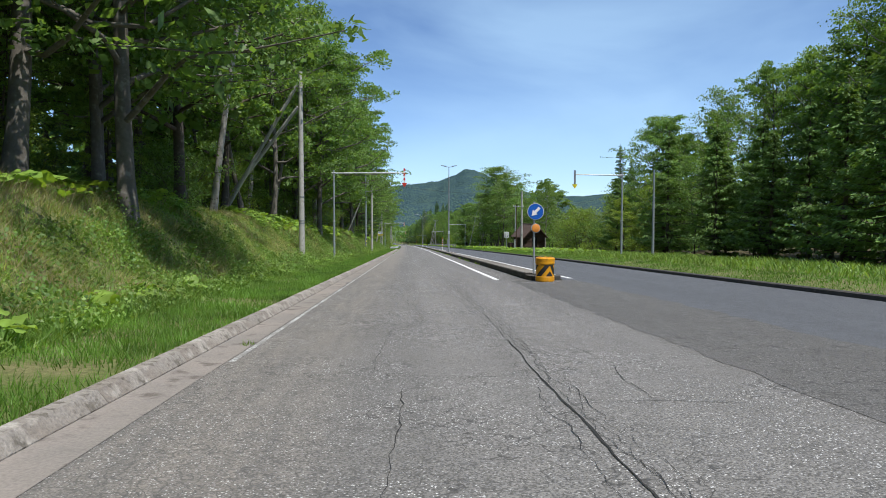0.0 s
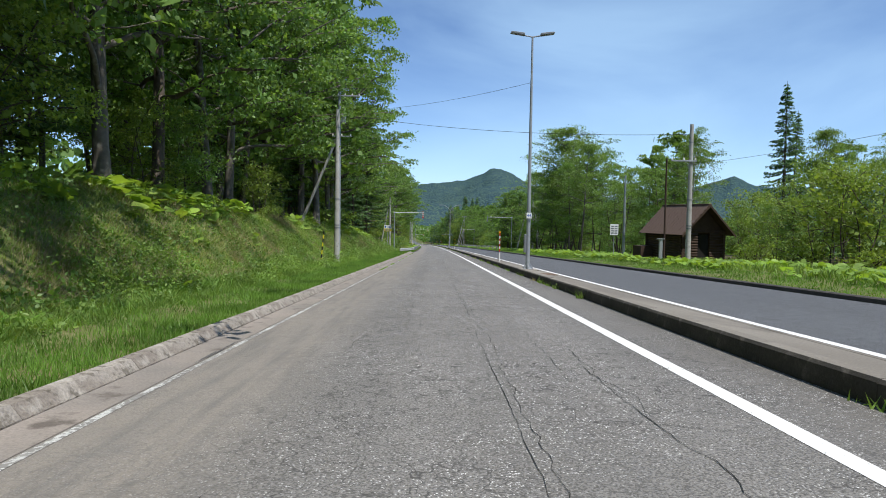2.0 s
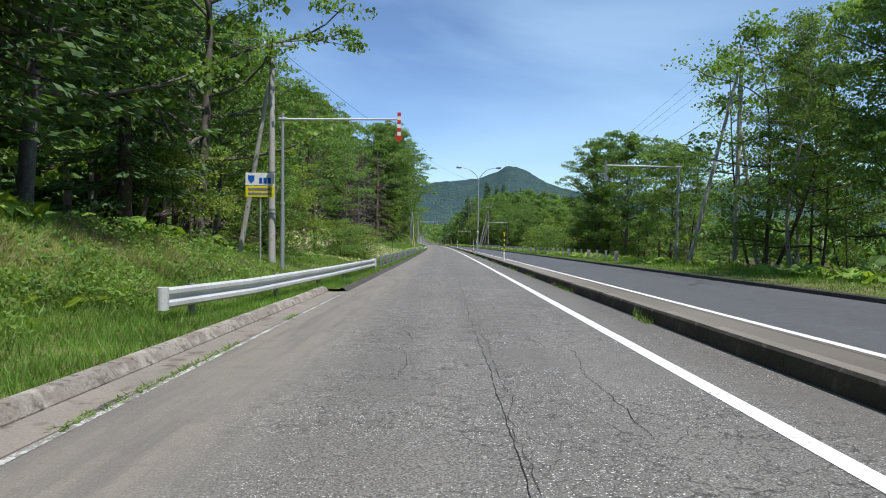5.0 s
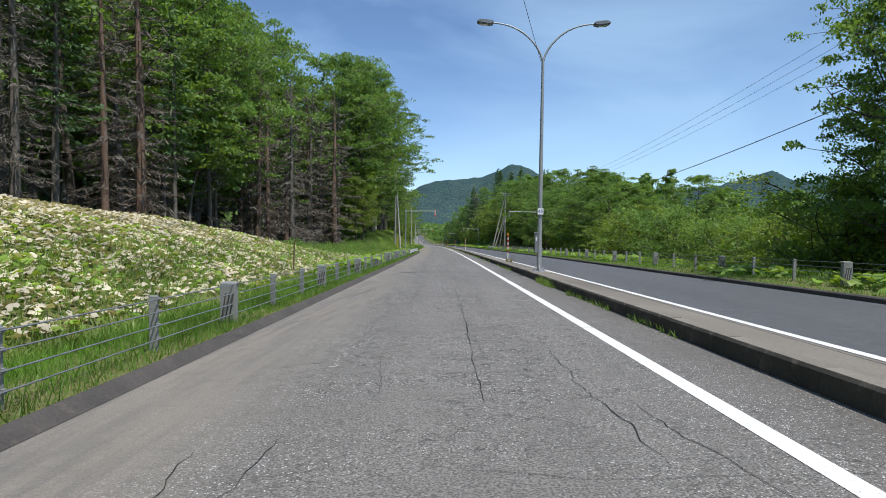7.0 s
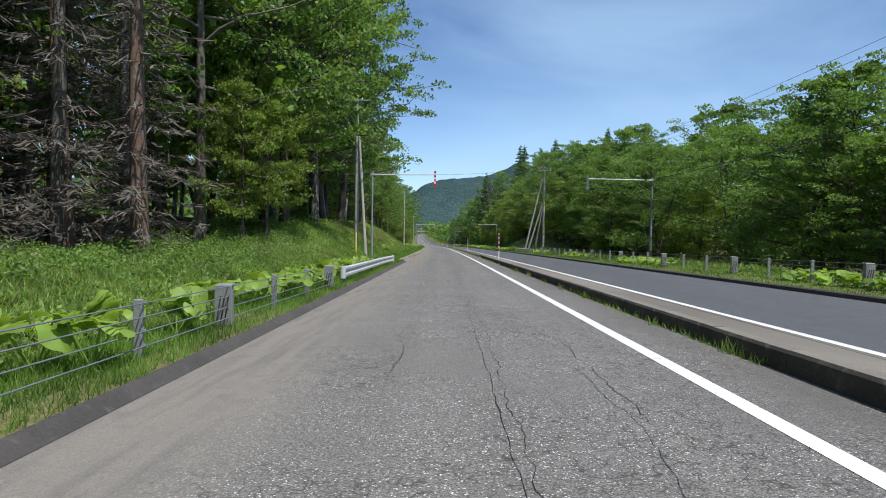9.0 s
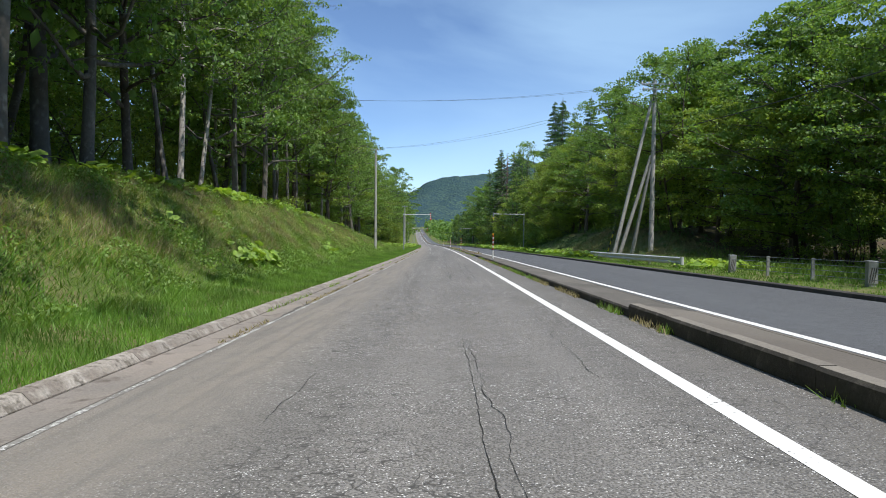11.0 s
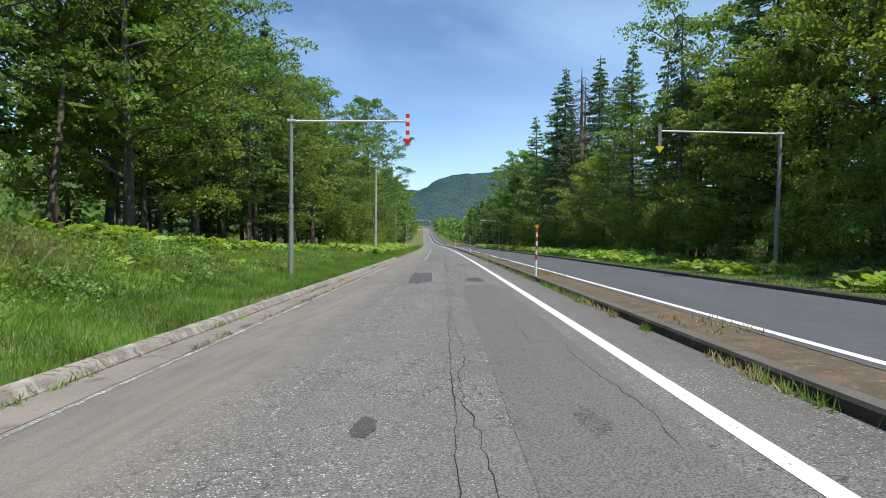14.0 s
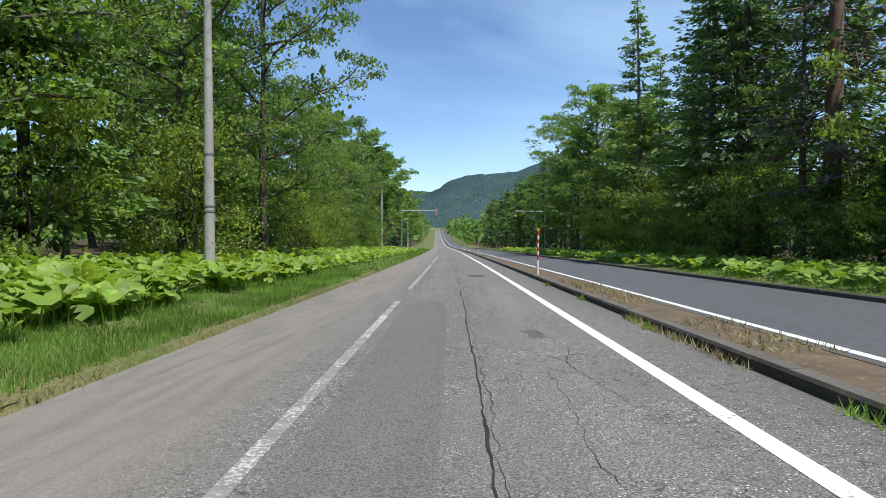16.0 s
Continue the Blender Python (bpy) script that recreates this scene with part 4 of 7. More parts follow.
def dead_meshes(seed, height, radius, bark):
    """A dead spruce: trunk, drooping bare branches, grey twigs."""
    rng = np.random.default_rng(seed)
    tubes, twigs = Tubes(), []
    axes = []
    tubes.add(np.array([[0, 0, -0.4], [0.04, 0, height * 0.4], [0, 0.05, height * 0.75], [0, 0, height]]), [0.24, 0.18, 0.1, 0.02], 8)
    z = height * 0.06
    while z < height * 0.96:
        w = z / height
        ln = radius * (1 - w) ** 0.7 * rng.uniform(0.45, 1.1) + 0.15
        az = rng.uniform(0, 6.28)
        out = np.array([np.cos(az), np.sin(az), 0])
        u = np.linspace(0, 1, 5)
        line = np.array([0, 0, z]) + out * ln * u[:, None] + np.array([0, 0, 1.0]) * (ln * (-0.42 * u + 0.22 * u ** 2.5))[:, None]
        tubes.add(line, np.linspace(0.022, 0.004, 5), 3)
        n = int(12 * ln)
        v = rng.uniform(0.25, 1, n)
        base = np.stack([np.interp(v, u, line[:, c]) for c in range(3)], axis=1)
        side = np.array([-out[1], out[0], 0]) * rng.uniform(-0.3, 0.3, (n, 1))
        twigs.append(base + side * 0.6 - np.array([0, 0, 0.06]))
        axes.append(side * 2 + out * 0.5 + np.array([0, 0, -0.25]))
        z += rng.uniform(0.06, 0.16)
    crown = quads_mesh("crown", leaf_quads(rng, np.concatenate(twigs), 0.62, 0.05, 0.2, np.concatenate(axes), 0.3), M_DEADWOOD)
    return tubes.mesh("trunk", bark), crown


BROAD, BROAD_FAR, BRIGHT, BIRCH, BIRCH_FAR, THIN, SHRUB = [], [], [], [], [], [], []
for k in range(5):
    BROAD.append(tree_meshes(100 + k, 16.0, 0.17, 5.2, 15000, 0.195, 0.21, M_BARK if k % 2 else M_BARK_GREY, M_LEAF, limbs=28, inner=260))
for k in range(3):
    BROAD_FAR.append(tree_meshes(120 + k, 16.0, 0.22, 5.0, 4600, 0.36, 0.24, M_BARK, M_LEAF, 5, 16, inner=500))
for k in range(3):
    BRIGHT.append(tree_meshes(140 + k, 11.0, 0.16, 4.2, 12500, 0.175, 0.17, M_BARK, M_LEAF_BRIGHT, limbs=22, flat=0.6, inner=200))
for k in range(4):
    BIRCH.append(tree_meshes(160 + k, 15.0, 0.34, 3.0, 11000, 0.150, 0.14, M_BIRCH if k % 2 == 0 else M_BARK_GREY, M_LEAF_BIRCH, limbs=24, lean=0.5, loose=0.95, inner=160))
for k in range(2):
    BIRCH_FAR.append(tree_meshes(180 + k, 14.0, 0.3, 3.2, 3000, 0.32, 0.13, M_BARK_GREY, M_LEAF_BIRCH, 5, 12, lean=0.5, inner=250))
for k in range(3):
    THIN.append(tree_meshes(200 + k, 13.0, 0.2, 3.6, 9000, 0.165, 0.13, M_BARK, M_LEAF, limbs=22, flat=0.4, tops=2, loose=0.85, inner=200))
for k in range(3):
    SHRUB.append(tree_meshes(220 + k, 4.2, 0.05, 2.0, 5200, 0.115, 0.06, M_BARK, M_LEAF_BRIGHT if k else M_LEAF, 5, 15, tops=3, inner=220))
SPRUCE = [spruce_meshes(300 + k, 18.0, 3.3, 8200, 0.34, M_NEEDLE, M_BARK, 0.1, 0.34) for k in range(3)]
LARCH = [spruce_meshes(320 + k, 18.0, 3.2, 6600, 0.30, M_NEEDLE_LIGHT, M_BARK_GREY, 0.16, 0.1, 0.19, 0.7) for k in range(2)]
YOUNG = [spruce_meshes(340 + k, 9.0, 2.6, 7600, 0.29, M_NEEDLE_LIGHT, M_BARK, 0.03, 0.16, 0.12, 0.42) for k in range(2)]
SPRUCE_FAR = [spruce_meshes(360 + k, 18.0, 3.2, 2600, 0.7, M_NEEDLE, M_BARK, 0.08, 0.32, 0.2, 0.9, 1.0, False) for k in range(2)]
GAUNT = [spruce_meshes(380 + k, 18.0, 2.8, 2600, 0.40, M_NEEDLE, M_BARK_GREY, 0.3, 0.45, 0.19, 0.6, 0.8) for k in range(2)]
DEAD = [dead_meshes(400 + k, 15.0, 2.4, M_BARK_RED if k else M_BARK_GREY) for k in range(3)]

KINDS = {
    "broad": (BROAD, 16.0, "broadleaf_tree", "tall broadleaf tree with dense green crown at the forest edge", "crown"),
    "broad_far": (BROAD_FAR, 16.0, "woodland_tree", "leafy green tree standing deeper in the woods", "crown"),
    "bright": (BRIGHT, 11.0, "maple_tree", "fresh yellow-green tree with layered spreading branches", "crown"),
    "birch": (BIRCH, 15.0, "birch_tree", "slender birch with pale trunk and small leaves", "crown"),
    "birch_far": (BIRCH_FAR, 14.0, "slender_tree", "slender grey-trunked tree inside the woods", "crown"),
    "thin": (THIN, 13.0, "twin_stemmed_tree", "thin dark-stemmed tree with open airy crown", "crown"),
    "shrub": (SHRUB, 4.2, "shrub", "bushy green shrub with many small leaves", "crown"),
    "spruce": (SPRUCE, 18.0, "spruce_tree", "dark green spruce with drooping branches", "crown"),
    "larch": (LARCH, 18.0, "larch_tree", "tall larch with soft mid-green needles", "crown"),
    "young": (YOUNG, 9.0, "fir_tree", "young fir branched down to the ground", "crown"),
    "spruce_far": (SPRUCE_FAR, 18.0, "conifer", "dark conifer standing deeper in the woods", "crown"),
    "gaunt": (GAUNT, 18.0, "old_spruce", "sparse old spruce with bare lower trunk", "crown"),
    "dead": (DEAD, 15.0, "dead_spruce", "dead brown spruce with bare drooping twigs", "crown"),
}
PROTO = {}
PLANTED = []


def plant(kind, s, d, height, rnd, wide=1.0, group="roadside woods"):
    """One tree on the ground at s, d with that height."""
    meshes, own, name, label, top = KINDS[kind]
    k = rnd.randrange(len(meshes))
    f = height / own
    m = Matrix.Translation(G(s, d)) @ Matrix.Rotation(rnd.uniform(0, 6.28), 4, "Z") @ Matrix.Rotation(rnd.uniform(-0.035, 0.035), 4, "X")
    if (kind, k) not in PROTO:
        root = thing(name, m, label, "shrub" if kind == "shrub" else "tree", group)
        hang("trunk", meshes[k][0], root)
        hang(top, meshes[k][1], root)
        PROTO[(kind, k)] = root
    else:
        root = copy_thing(PROTO[(kind, k)], m)
    root.scale = (f * wide, f * wide, f)
    PLANTED.append((s, d, kind))
    return root


def belt(seed, s0, s1, spacing, d_near, d_far, mix, heights, wide=(0.85, 1.15)):
    """A loose row of trees beside the road; mix: kinds by weight."""
    rnd = random.Random(seed)
    s = s0 + rnd.uniform(0, spacing)
    names, weights = zip(*mix)
    while s < s1:
        d = rnd.uniform(d_near, d_far) if d_near < d_far else rnd.uniform(d_far, d_near)
        kind = rnd.choices(names, weights)[0]
        plant(kind, s, d, rnd.uniform(*heights) * (0.42 if kind == "shrub" and heights[0] > 8 else 1.0) * (0.7 if kind == "bright" else 1.0), rnd, rnd.uniform(*wide))
        s += spacing * rnd.uniform(0.65, 1.35)


# left: tall broadleaf edge over the grassy bank
belt(1, 12, 92, 5.2, -10.4, -12.2, [("broad", 5), ("birch", 1)], (18, 22), (0.78, 0.95))
belt(102, 94, 130, 4.6, -12.4, -14.0, [("broad", 4), ("spruce", 2), ("birch", 1)], (17, 21), (0.72, 0.88))
belt(2, 8, 150, 4.6, -13.5, -17, [("broad", 2), ("spruce", 2), ("birch", 2), ("broad_far", 1)], (15, 21))
belt(3, 15, 190, 6.8, -18, -26, [("broad_far", 3), ("spruce_far", 2), ("birch_far", 1)], (14, 20))
belt(4, 20, 200, 9.5, -27, -38, [("broad_far", 2), ("spruce_far", 3)], (16, 22))
belt(5, 10, 145, 3.6, -10.8, -15.5, [("shrub", 1)], (1.8, 4.4))
belt(56, 14, 128, 8.0, -12.0, -15.0, [("bright", 2), ("thin", 2), ("shrub", 1)], (6, 8))
belt(6, 128, 160, 5.0, -9.6, -12, [("spruce", 2), ("broad", 2)], (15, 19), (0.9, 1.1))
belt(7, 152, 178, 5.5, -8.5, -11, [("bright", 1), ("broad", 2), ("shrub", 2)], (9, 14))
# left: woods set back behind the slope of butterbur, with dead spruces
belt(8, 172, 238, 3.3, -17, -20.5, [("dead", 3), ("birch_far", 2), ("broad", 2), ("gaunt", 2), ("bright", 2)], (14, 18))
belt(9, 170, 268, 3.4, -21.5, -27, [("broad", 3), ("birch", 2), ("dead", 1), ("spruce", 1)], (20, 25))
belt(10, 170, 275, 4.2, -28, -36, [("broad_far", 3), ("spruce_far", 2), ("birch_far", 1)], (22, 27))
belt(101, 200, 275, 6.5, -37, -50, [("broad_far", 2), ("spruce_far", 2)], (17, 22))
belt(11, 238, 262, 2.9, -14.5, -19.5, [("dead", 1)], (14, 18))
belt(111, 236, 266, 2.8, -19.5, -23.5, [("dead", 2), ("gaunt", 1), ("broad", 2)], (16, 21))
# left: the big trees behind the cable fence's end
belt(12, 264, 272, 3.0, -10.2, -12.4, [("bright", 1)], (13, 16), (0.8, 0.95))
belt(13, 271, 302, 4.6, -10.8, -13.5, [("broad", 5), ("birch", 1)], (20, 25), (0.8, 0.95))
belt(14, 268, 372, 4.4, -15, -20, [("birch", 3), ("broad_far", 2), ("birch_far", 2)], (15, 19.5))
belt(15, 275, 380, 7.0, -21, -30, [("broad_far", 3), ("birch_far", 2)], (15, 19))
belt(16, 298, 352, 3.2, -10.9, -13.4, [("birch", 5), ("broad", 2), ("bright", 1)], (15, 19), (0.75, 0.95))
belt(17, 340, 372, 4.4, -9.8, -12.5, [("broad", 3), ("bright", 1), ("birch", 1), ("thin", 1)], (13, 17), (0.75, 0.95))
# left: flat mixed woods
belt(18, 372, 424, 3.8, -12.0, -14.5, [("broad", 2), ("larch", 1), ("bright", 2), ("birch", 1), ("gaunt", 1)], (13.5, 18.5))
belt(181, 398, 432, 6.5, -12.5, -16, [("spruce", 3), ("gaunt", 1), ("broad", 1), ("young", 1)], (13, 18))
belt(151, 285, 372, 6.0, -24, -36, [("broad_far", 3), ("spruce_far", 2)], (14, 18))
belt(152, 285, 372, 3.2, -14, -20, [("shrub", 1)], (2.5, 5.0))
belt(19, 374, 470, 5.6, -15.5, -21, [("broad", 1), ("spruce", 2), ("birch_far", 2), ("broad_far", 1)], (14, 18))
belt(20, 380, 500, 8.0, -22, -32, [("broad_far", 2), ("spruce_far", 3)], (15, 19))
belt(21, 424, 500, 4.6, -9.8, -13.0, [("birch", 2), ("broad", 1), ("shrub", 2), ("thin", 1)], (11, 15))
belt(22, 480, 640, 6.0, -9.5, -14, [("broad_far", 3), ("spruce_far", 2), ("birch_far", 2)], (12, 17))
belt(23, 500, 640, 7.5, -15, -26, [("broad_far", 2), ("spruce_far", 2)], (14, 19))
belt(24, 430, 500, 2.2, -9.2, -11.6, [("shrub", 1)], (2.6, 5.2))
belt(25, -220, 8, 6.5, -12, -22, [("broad_far", 3), ("spruce_far", 1)], (15, 20))
belt(26, -220, 20, 6.5, 22, 34, [("broad_far", 3), ("spruce_far", 1)], (13, 17))
belt(27, -24, -3, 4.2, -10.6, -12.4, [("broad", 1)], (18, 21))
# right: firs and larches past the opening, the clearing with the hut, then open broadleaf trees
belt(31, 24, 60, 2.7, 20.0, 23.0, [("young", 7), ("thin", 1), ("bright", 1)], (7.0, 10.5))
belt(311, 58, 74, 3.0, 21.5, 25.0, [("young", 2), ("thin", 2), ("shrub", 2), ("bright", 2)], (6.0, 9))
belt(32, 34, 80, 4.0, 25.5, 31, [("larch", 2), ("birch", 3), ("broad", 3), ("young", 1)], (12.5, 16.5))
belt(331, 26, 52, 3.2, 25.5, 29, [("broad", 2), ("birch", 2), ("larch", 2)], (12.5, 16))
belt(33, 24, 86, 7.5, 32, 44, [("spruce_far", 2), ("broad_far", 2)], (14, 18))
belt(34, 74, 108, 1.9, 20.5, 30, [("shrub", 5), ("thin", 1), ("young", 1)], (3.0, 5.8))
belt(35, 76, 110, 4.0, 31, 42, [("larch", 1), ("thin", 2), ("shrub", 1)], (7, 10))
belt(352, 92, 116, 3.0, 30, 38, [("birch", 2), ("larch", 1), ("thin", 2), ("broad", 1)], (9.5, 11.5))
belt(36, 106, 130, 3.6, 17.5, 21, [("thin", 4), ("birch", 1)], (8.5, 11), (0.85, 1.05))
belt(361, 130, 172, 3.4, 17.2, 21, [("thin", 4), ("birch", 2)], (12, 16), (0.85, 1.05))
belt(37, 112, 180, 4.8, 22, 30, [("thin", 2), ("birch_far", 2), ("shrub", 1)], (9, 13.5))
belt(38, 140, 186, 6.0, 31, 46, [("broad_far", 2), ("birch_far", 1)], (8, 12))
# right: trees below the road, low crowns behind the fence
belt(40, 182, 204, 4.6, 17.5, 21, [("thin", 2), ("broad", 2)], (11.5, 14.5))
belt(41, 205, 246, 2.1, 16.5, 20.5, [("shrub", 6), ("broad", 1)], (3.9, 5.4), (1.15, 1.45))
belt(411, 250, 263, 2.6, 16.5, 21, [("broad", 4), ("bright", 1), ("shrub", 1)], (8.2, 10), (1.0, 1.25))
belt(412, 262, 300, 3.2, 16.0, 21, [("broad", 3), ("bright", 1), ("thin", 1), ("shrub", 1)], (9.5, 12.5), (1.0, 1.25))
belt(422, 247, 268, 2.6, 21, 28, [("broad", 3), ("bright", 1)], (10, 12.5), (1.0, 1.3))
belt(423, 234, 248, 2.4, 22, 29, [("shrub", 3), ("broad", 2)], (5.0, 6.4), (1.1, 1.4))
belt(432, 250, 296, 3.2, 30, 44, [("broad_far", 4), ("spruce_far", 1)], (8, 10.5), (1.1, 1.4))
belt(42, 200, 236, 2.8, 21, 29, [("shrub", 4), ("broad", 2)], (4.4, 6.0), (1.15, 1.45))
belt(421, 266, 305, 4.2, 22, 30, [("broad", 3), ("bright", 2)], (13, 16), (1.0, 1.2))
belt(43, 210, 250, 5.0, 31, 45, [("broad_far", 3), ("spruce_far", 1)], (4.2, 5.6), (1.2, 1.5))
belt(431, 296, 330, 5.0, 31, 45, [("broad_far", 4), ("birch_far", 1)], (13, 17))
belt(44, 290, 340, 4.2, 19.5, 24, [("broad", 2), ("bright", 3)], (12.5, 16), (1.0, 1.2))
# right: bright layered trees over the bank, conifers behind
belt(45, 302, 378, 3.7, 17.6, 21, [("bright", 4), ("broad", 2), ("thin", 1)], (11.5, 16), (1.0, 1.2))
belt(46, 310, 384, 5.0, 21.5, 29, [("broad_far", 2), ("broad", 1), ("spruce", 1), ("larch", 1)], (14, 18))
belt(47, 372, 412, 3.4, 17.0, 19.4, [("bright", 6), ("birch", 2), ("thin", 1)], (17, 21), (0.9, 1.1))
belt(471, 366, 480, 2.3, 14.6, 16.4, [("shrub", 3), ("young", 1)], (2.6, 4.6))
belt(472, 410, 480, 3.2, 16.0, 20.0, [("young", 2), ("shrub", 2)], (4.5, 7.5))
belt(473, 300, 372, 2.6, 18.0, 22.0, [("shrub", 1)], (3.0, 5.0))
belt(48, 384, 424, 4.6, 20, 25, [("gaunt", 2), ("dead", 2), ("spruce", 1), ("larch", 2), ("broad", 1)], (15, 20))
belt(49, 404, 470, 5.0, 15.6, 19, [("gaunt", 2), ("larch", 4), ("spruce", 2), ("broad", 2), ("bright", 1)], (13, 19))
belt(50, 420, 520, 7.5, 20, 28, [("spruce", 2), ("larch", 2), ("spruce_far", 2)], (16, 20))
belt(51, 470, 640, 5.2, 14.5, 20, [("broad_far", 3), ("spruce_far", 3), ("birch_far", 1)], (12, 17))
belt(52, 500, 640, 7.0, 21, 34, [("broad_far", 2), ("spruce_far", 2)], (14, 19))
# trees that stand out singly
_r = random.Random(77)
for kind, s, d, h, w in (("broad", 105, -9.8, 22, 0.95), ("broad", 92, -13.2, 22, 0.85), ("broad", 100, -13.0, 23, 1.0), ("broad", 108, -11.6, 23, 1.0), ("spruce", 104, -14.2, 18, 1.05), ("spruce", 111, -13.2, 18, 1.0), ("spruce", 97, -15.8, 19, 1.05), ("broad", 113, -10.0, 21, 0.9), ("broad", 117, -9.8, 20, 1.0), ("broad", 20, -8.9, 18, 1.1), ("broad", 61.5, -9.0, 18, 1.1), ("broad", 200, 16.6, 14, 0.9), ("broad", 197, 18.6, 15.5, 1.0), ("broad", 24, -11.5, 17, 1.0), ("broad", 59, -10.2, 19.5, 1.15), ("broad", 122, -11.2, 19.5, 1.0), ("broad", 97, -14.0, 19, 0.95), ("spruce", 141, -9.4, 17.5, 1.1),
                         ("broad", 291, -11.0, 25, 0.85), ("broad", 441, -9.0, 19.0, 0.8), ("spruce", 446, 16.4, 24, 1.0), ("gaunt", 432, 17.5, 22, 1.1), ("larch", 421, 18.0, 20, 1.0),
                         ("spruce", 127, 39.5, 20, 0.9), ("spruce", 131, 42.5, 17.5, 0.85), ("spruce", 372, 24, 21, 1.1), ("spruce", 382, 23, 22, 1.0), ("spruce", 392, 20.5, 25, 1.05), ("spruce", 399, 21, 26, 1.05), ("larch", 404, 24.7, 25, 1.0),
                         ("birch", 146.5, 18.2, 18.5, 1.5), ("birch", 150.5, 19.8, 17.5, 1.5), ("thin", 163, 17.2, 15, 1.2), ("broad", 203, 17.4, 13.5, 0.8),
                         ("broad", 18.0, -11.0, 20, 1.1), ("dead", 255.8, -15.0, 18, 1.2), ("dead", 256.4, -12.4, 18, 1.3), ("dead", 251, -16.2, 17, 1.2), ("dead", 260, -14.6, 16, 1.2),
                         ("broad", 266, -13.5, 26, 0.95), ("broad", 275, -11.0, 26, 0.92), ("broad", 284, -10.6, 26, 0.95), ("broad", 296, -10.4, 24, 0.95), ("broad", 228, -23, 24, 0.9), ("broad", 236, -21, 25, 0.9), ("broad", 244, -22, 26, 0.9), ("broad", 252, -22.5, 26, 0.95), ("broad", 259, -20.5, 25, 0.95),
                         ("larch", 449, 15.8, 22.5, 1.25), ("larch", 463, 15.8, 21, 1.2), ("spruce", 444, 20.5, 24, 1.1), ("broad", 478, 15.5, 19, 1.0), ("broad", 491, 15.5, 18, 1.0), ("dead", 438, 17.0, 22, 1.3), ("dead", 452, 21, 24, 0.9),
                         ("broad", 204.5, 17.6, 9, 1.1), ("shrub", 206.5, 17.0, 4.6, 1.2), ("spruce", 208, 19.0, 8.5, 1.2), ("shrub", 173, -6.6, 2.4, 1.3), ("shrub", 175.5, -6.2, 2.6, 1.2), ("shrub", 178.0, -6.8, 2.4, 1.3), ("shrub", 180.2, -7.6, 2.2, 1.2), ("shrub", 176.5, -8.2, 2.8, 1.2), ("shrub", 182.4, -8.8, 2.0, 1.2)):
    plant(kind, s, d, h, _r, w)


def far_woods():
    """Woods too far off to tell tree from tree."""
    rng = np.random.default_rng(8)
    spots, sizes = [], []
    for _ in range(2600):
        s = rng.uniform(640, 1410)
        d = rng.choice([-1, 1]) * rng.uniform(13, 170) ** 1.0
        base = np.array(G(s, d))
        h = rng.uniform(9, 17)
        n = 16
        u = rng.uniform(0.1, 1, n)
        r = h * 0.27 * np.sqrt(np.maximum(0.05, 1 - u ** 2))
        az = rng.uniform(0, 6.28, n)
        spots.append(base + np.stack([np.cos(az) * r, np.sin(az) * r, u * h], axis=1))
    v = leaf_quads(rng, np.concatenate(spots), 3.4, 2.4, 0.3)
    ob = tagged(new("far_woods", quads_mesh("far_woods", v, M_LEAF)), "distant mixed woods closing the valley", "woods", kind="stuff")
    return ob


far_woods()


def back_woods():
    """Woods behind the front rows, too deep to tell tree from tree."""
    rng = np.random.default_rng(9)
    spots = []
    for side, near, far, count in ((-1, 40, 190, 2100), (1, 46, 210, 2200)):
        for _ in range(count):
            s, d = rng.uniform(-250, 660), side * rng.uniform(near, far)
            base = np.array(G(s, d))
            low = side > 0 and 70 < s < 420
            h = rng.uniform(4, 6) if low else rng.uniform(12, 18)
            u = rng.uniform(0.08, 1, 26)
            r = h * 0.3 * np.sqrt(np.maximum(0.05, 1 - u ** 2))
            az = rng.uniform(0, 6.28, 26)
            spots.append(base + np.stack([np.cos(az) * r, np.sin(az) * r, u * h], axis=1))
    v = leaf_quads(rng, np.concatenate(spots), 2.4, 1.6, 0.3)
    tagged(new("back_woods", quads_mesh("back_woods", v, M_LEAF)), "deep mixed woods behind the roadside trees", "woods", kind="stuff")


back_woods()


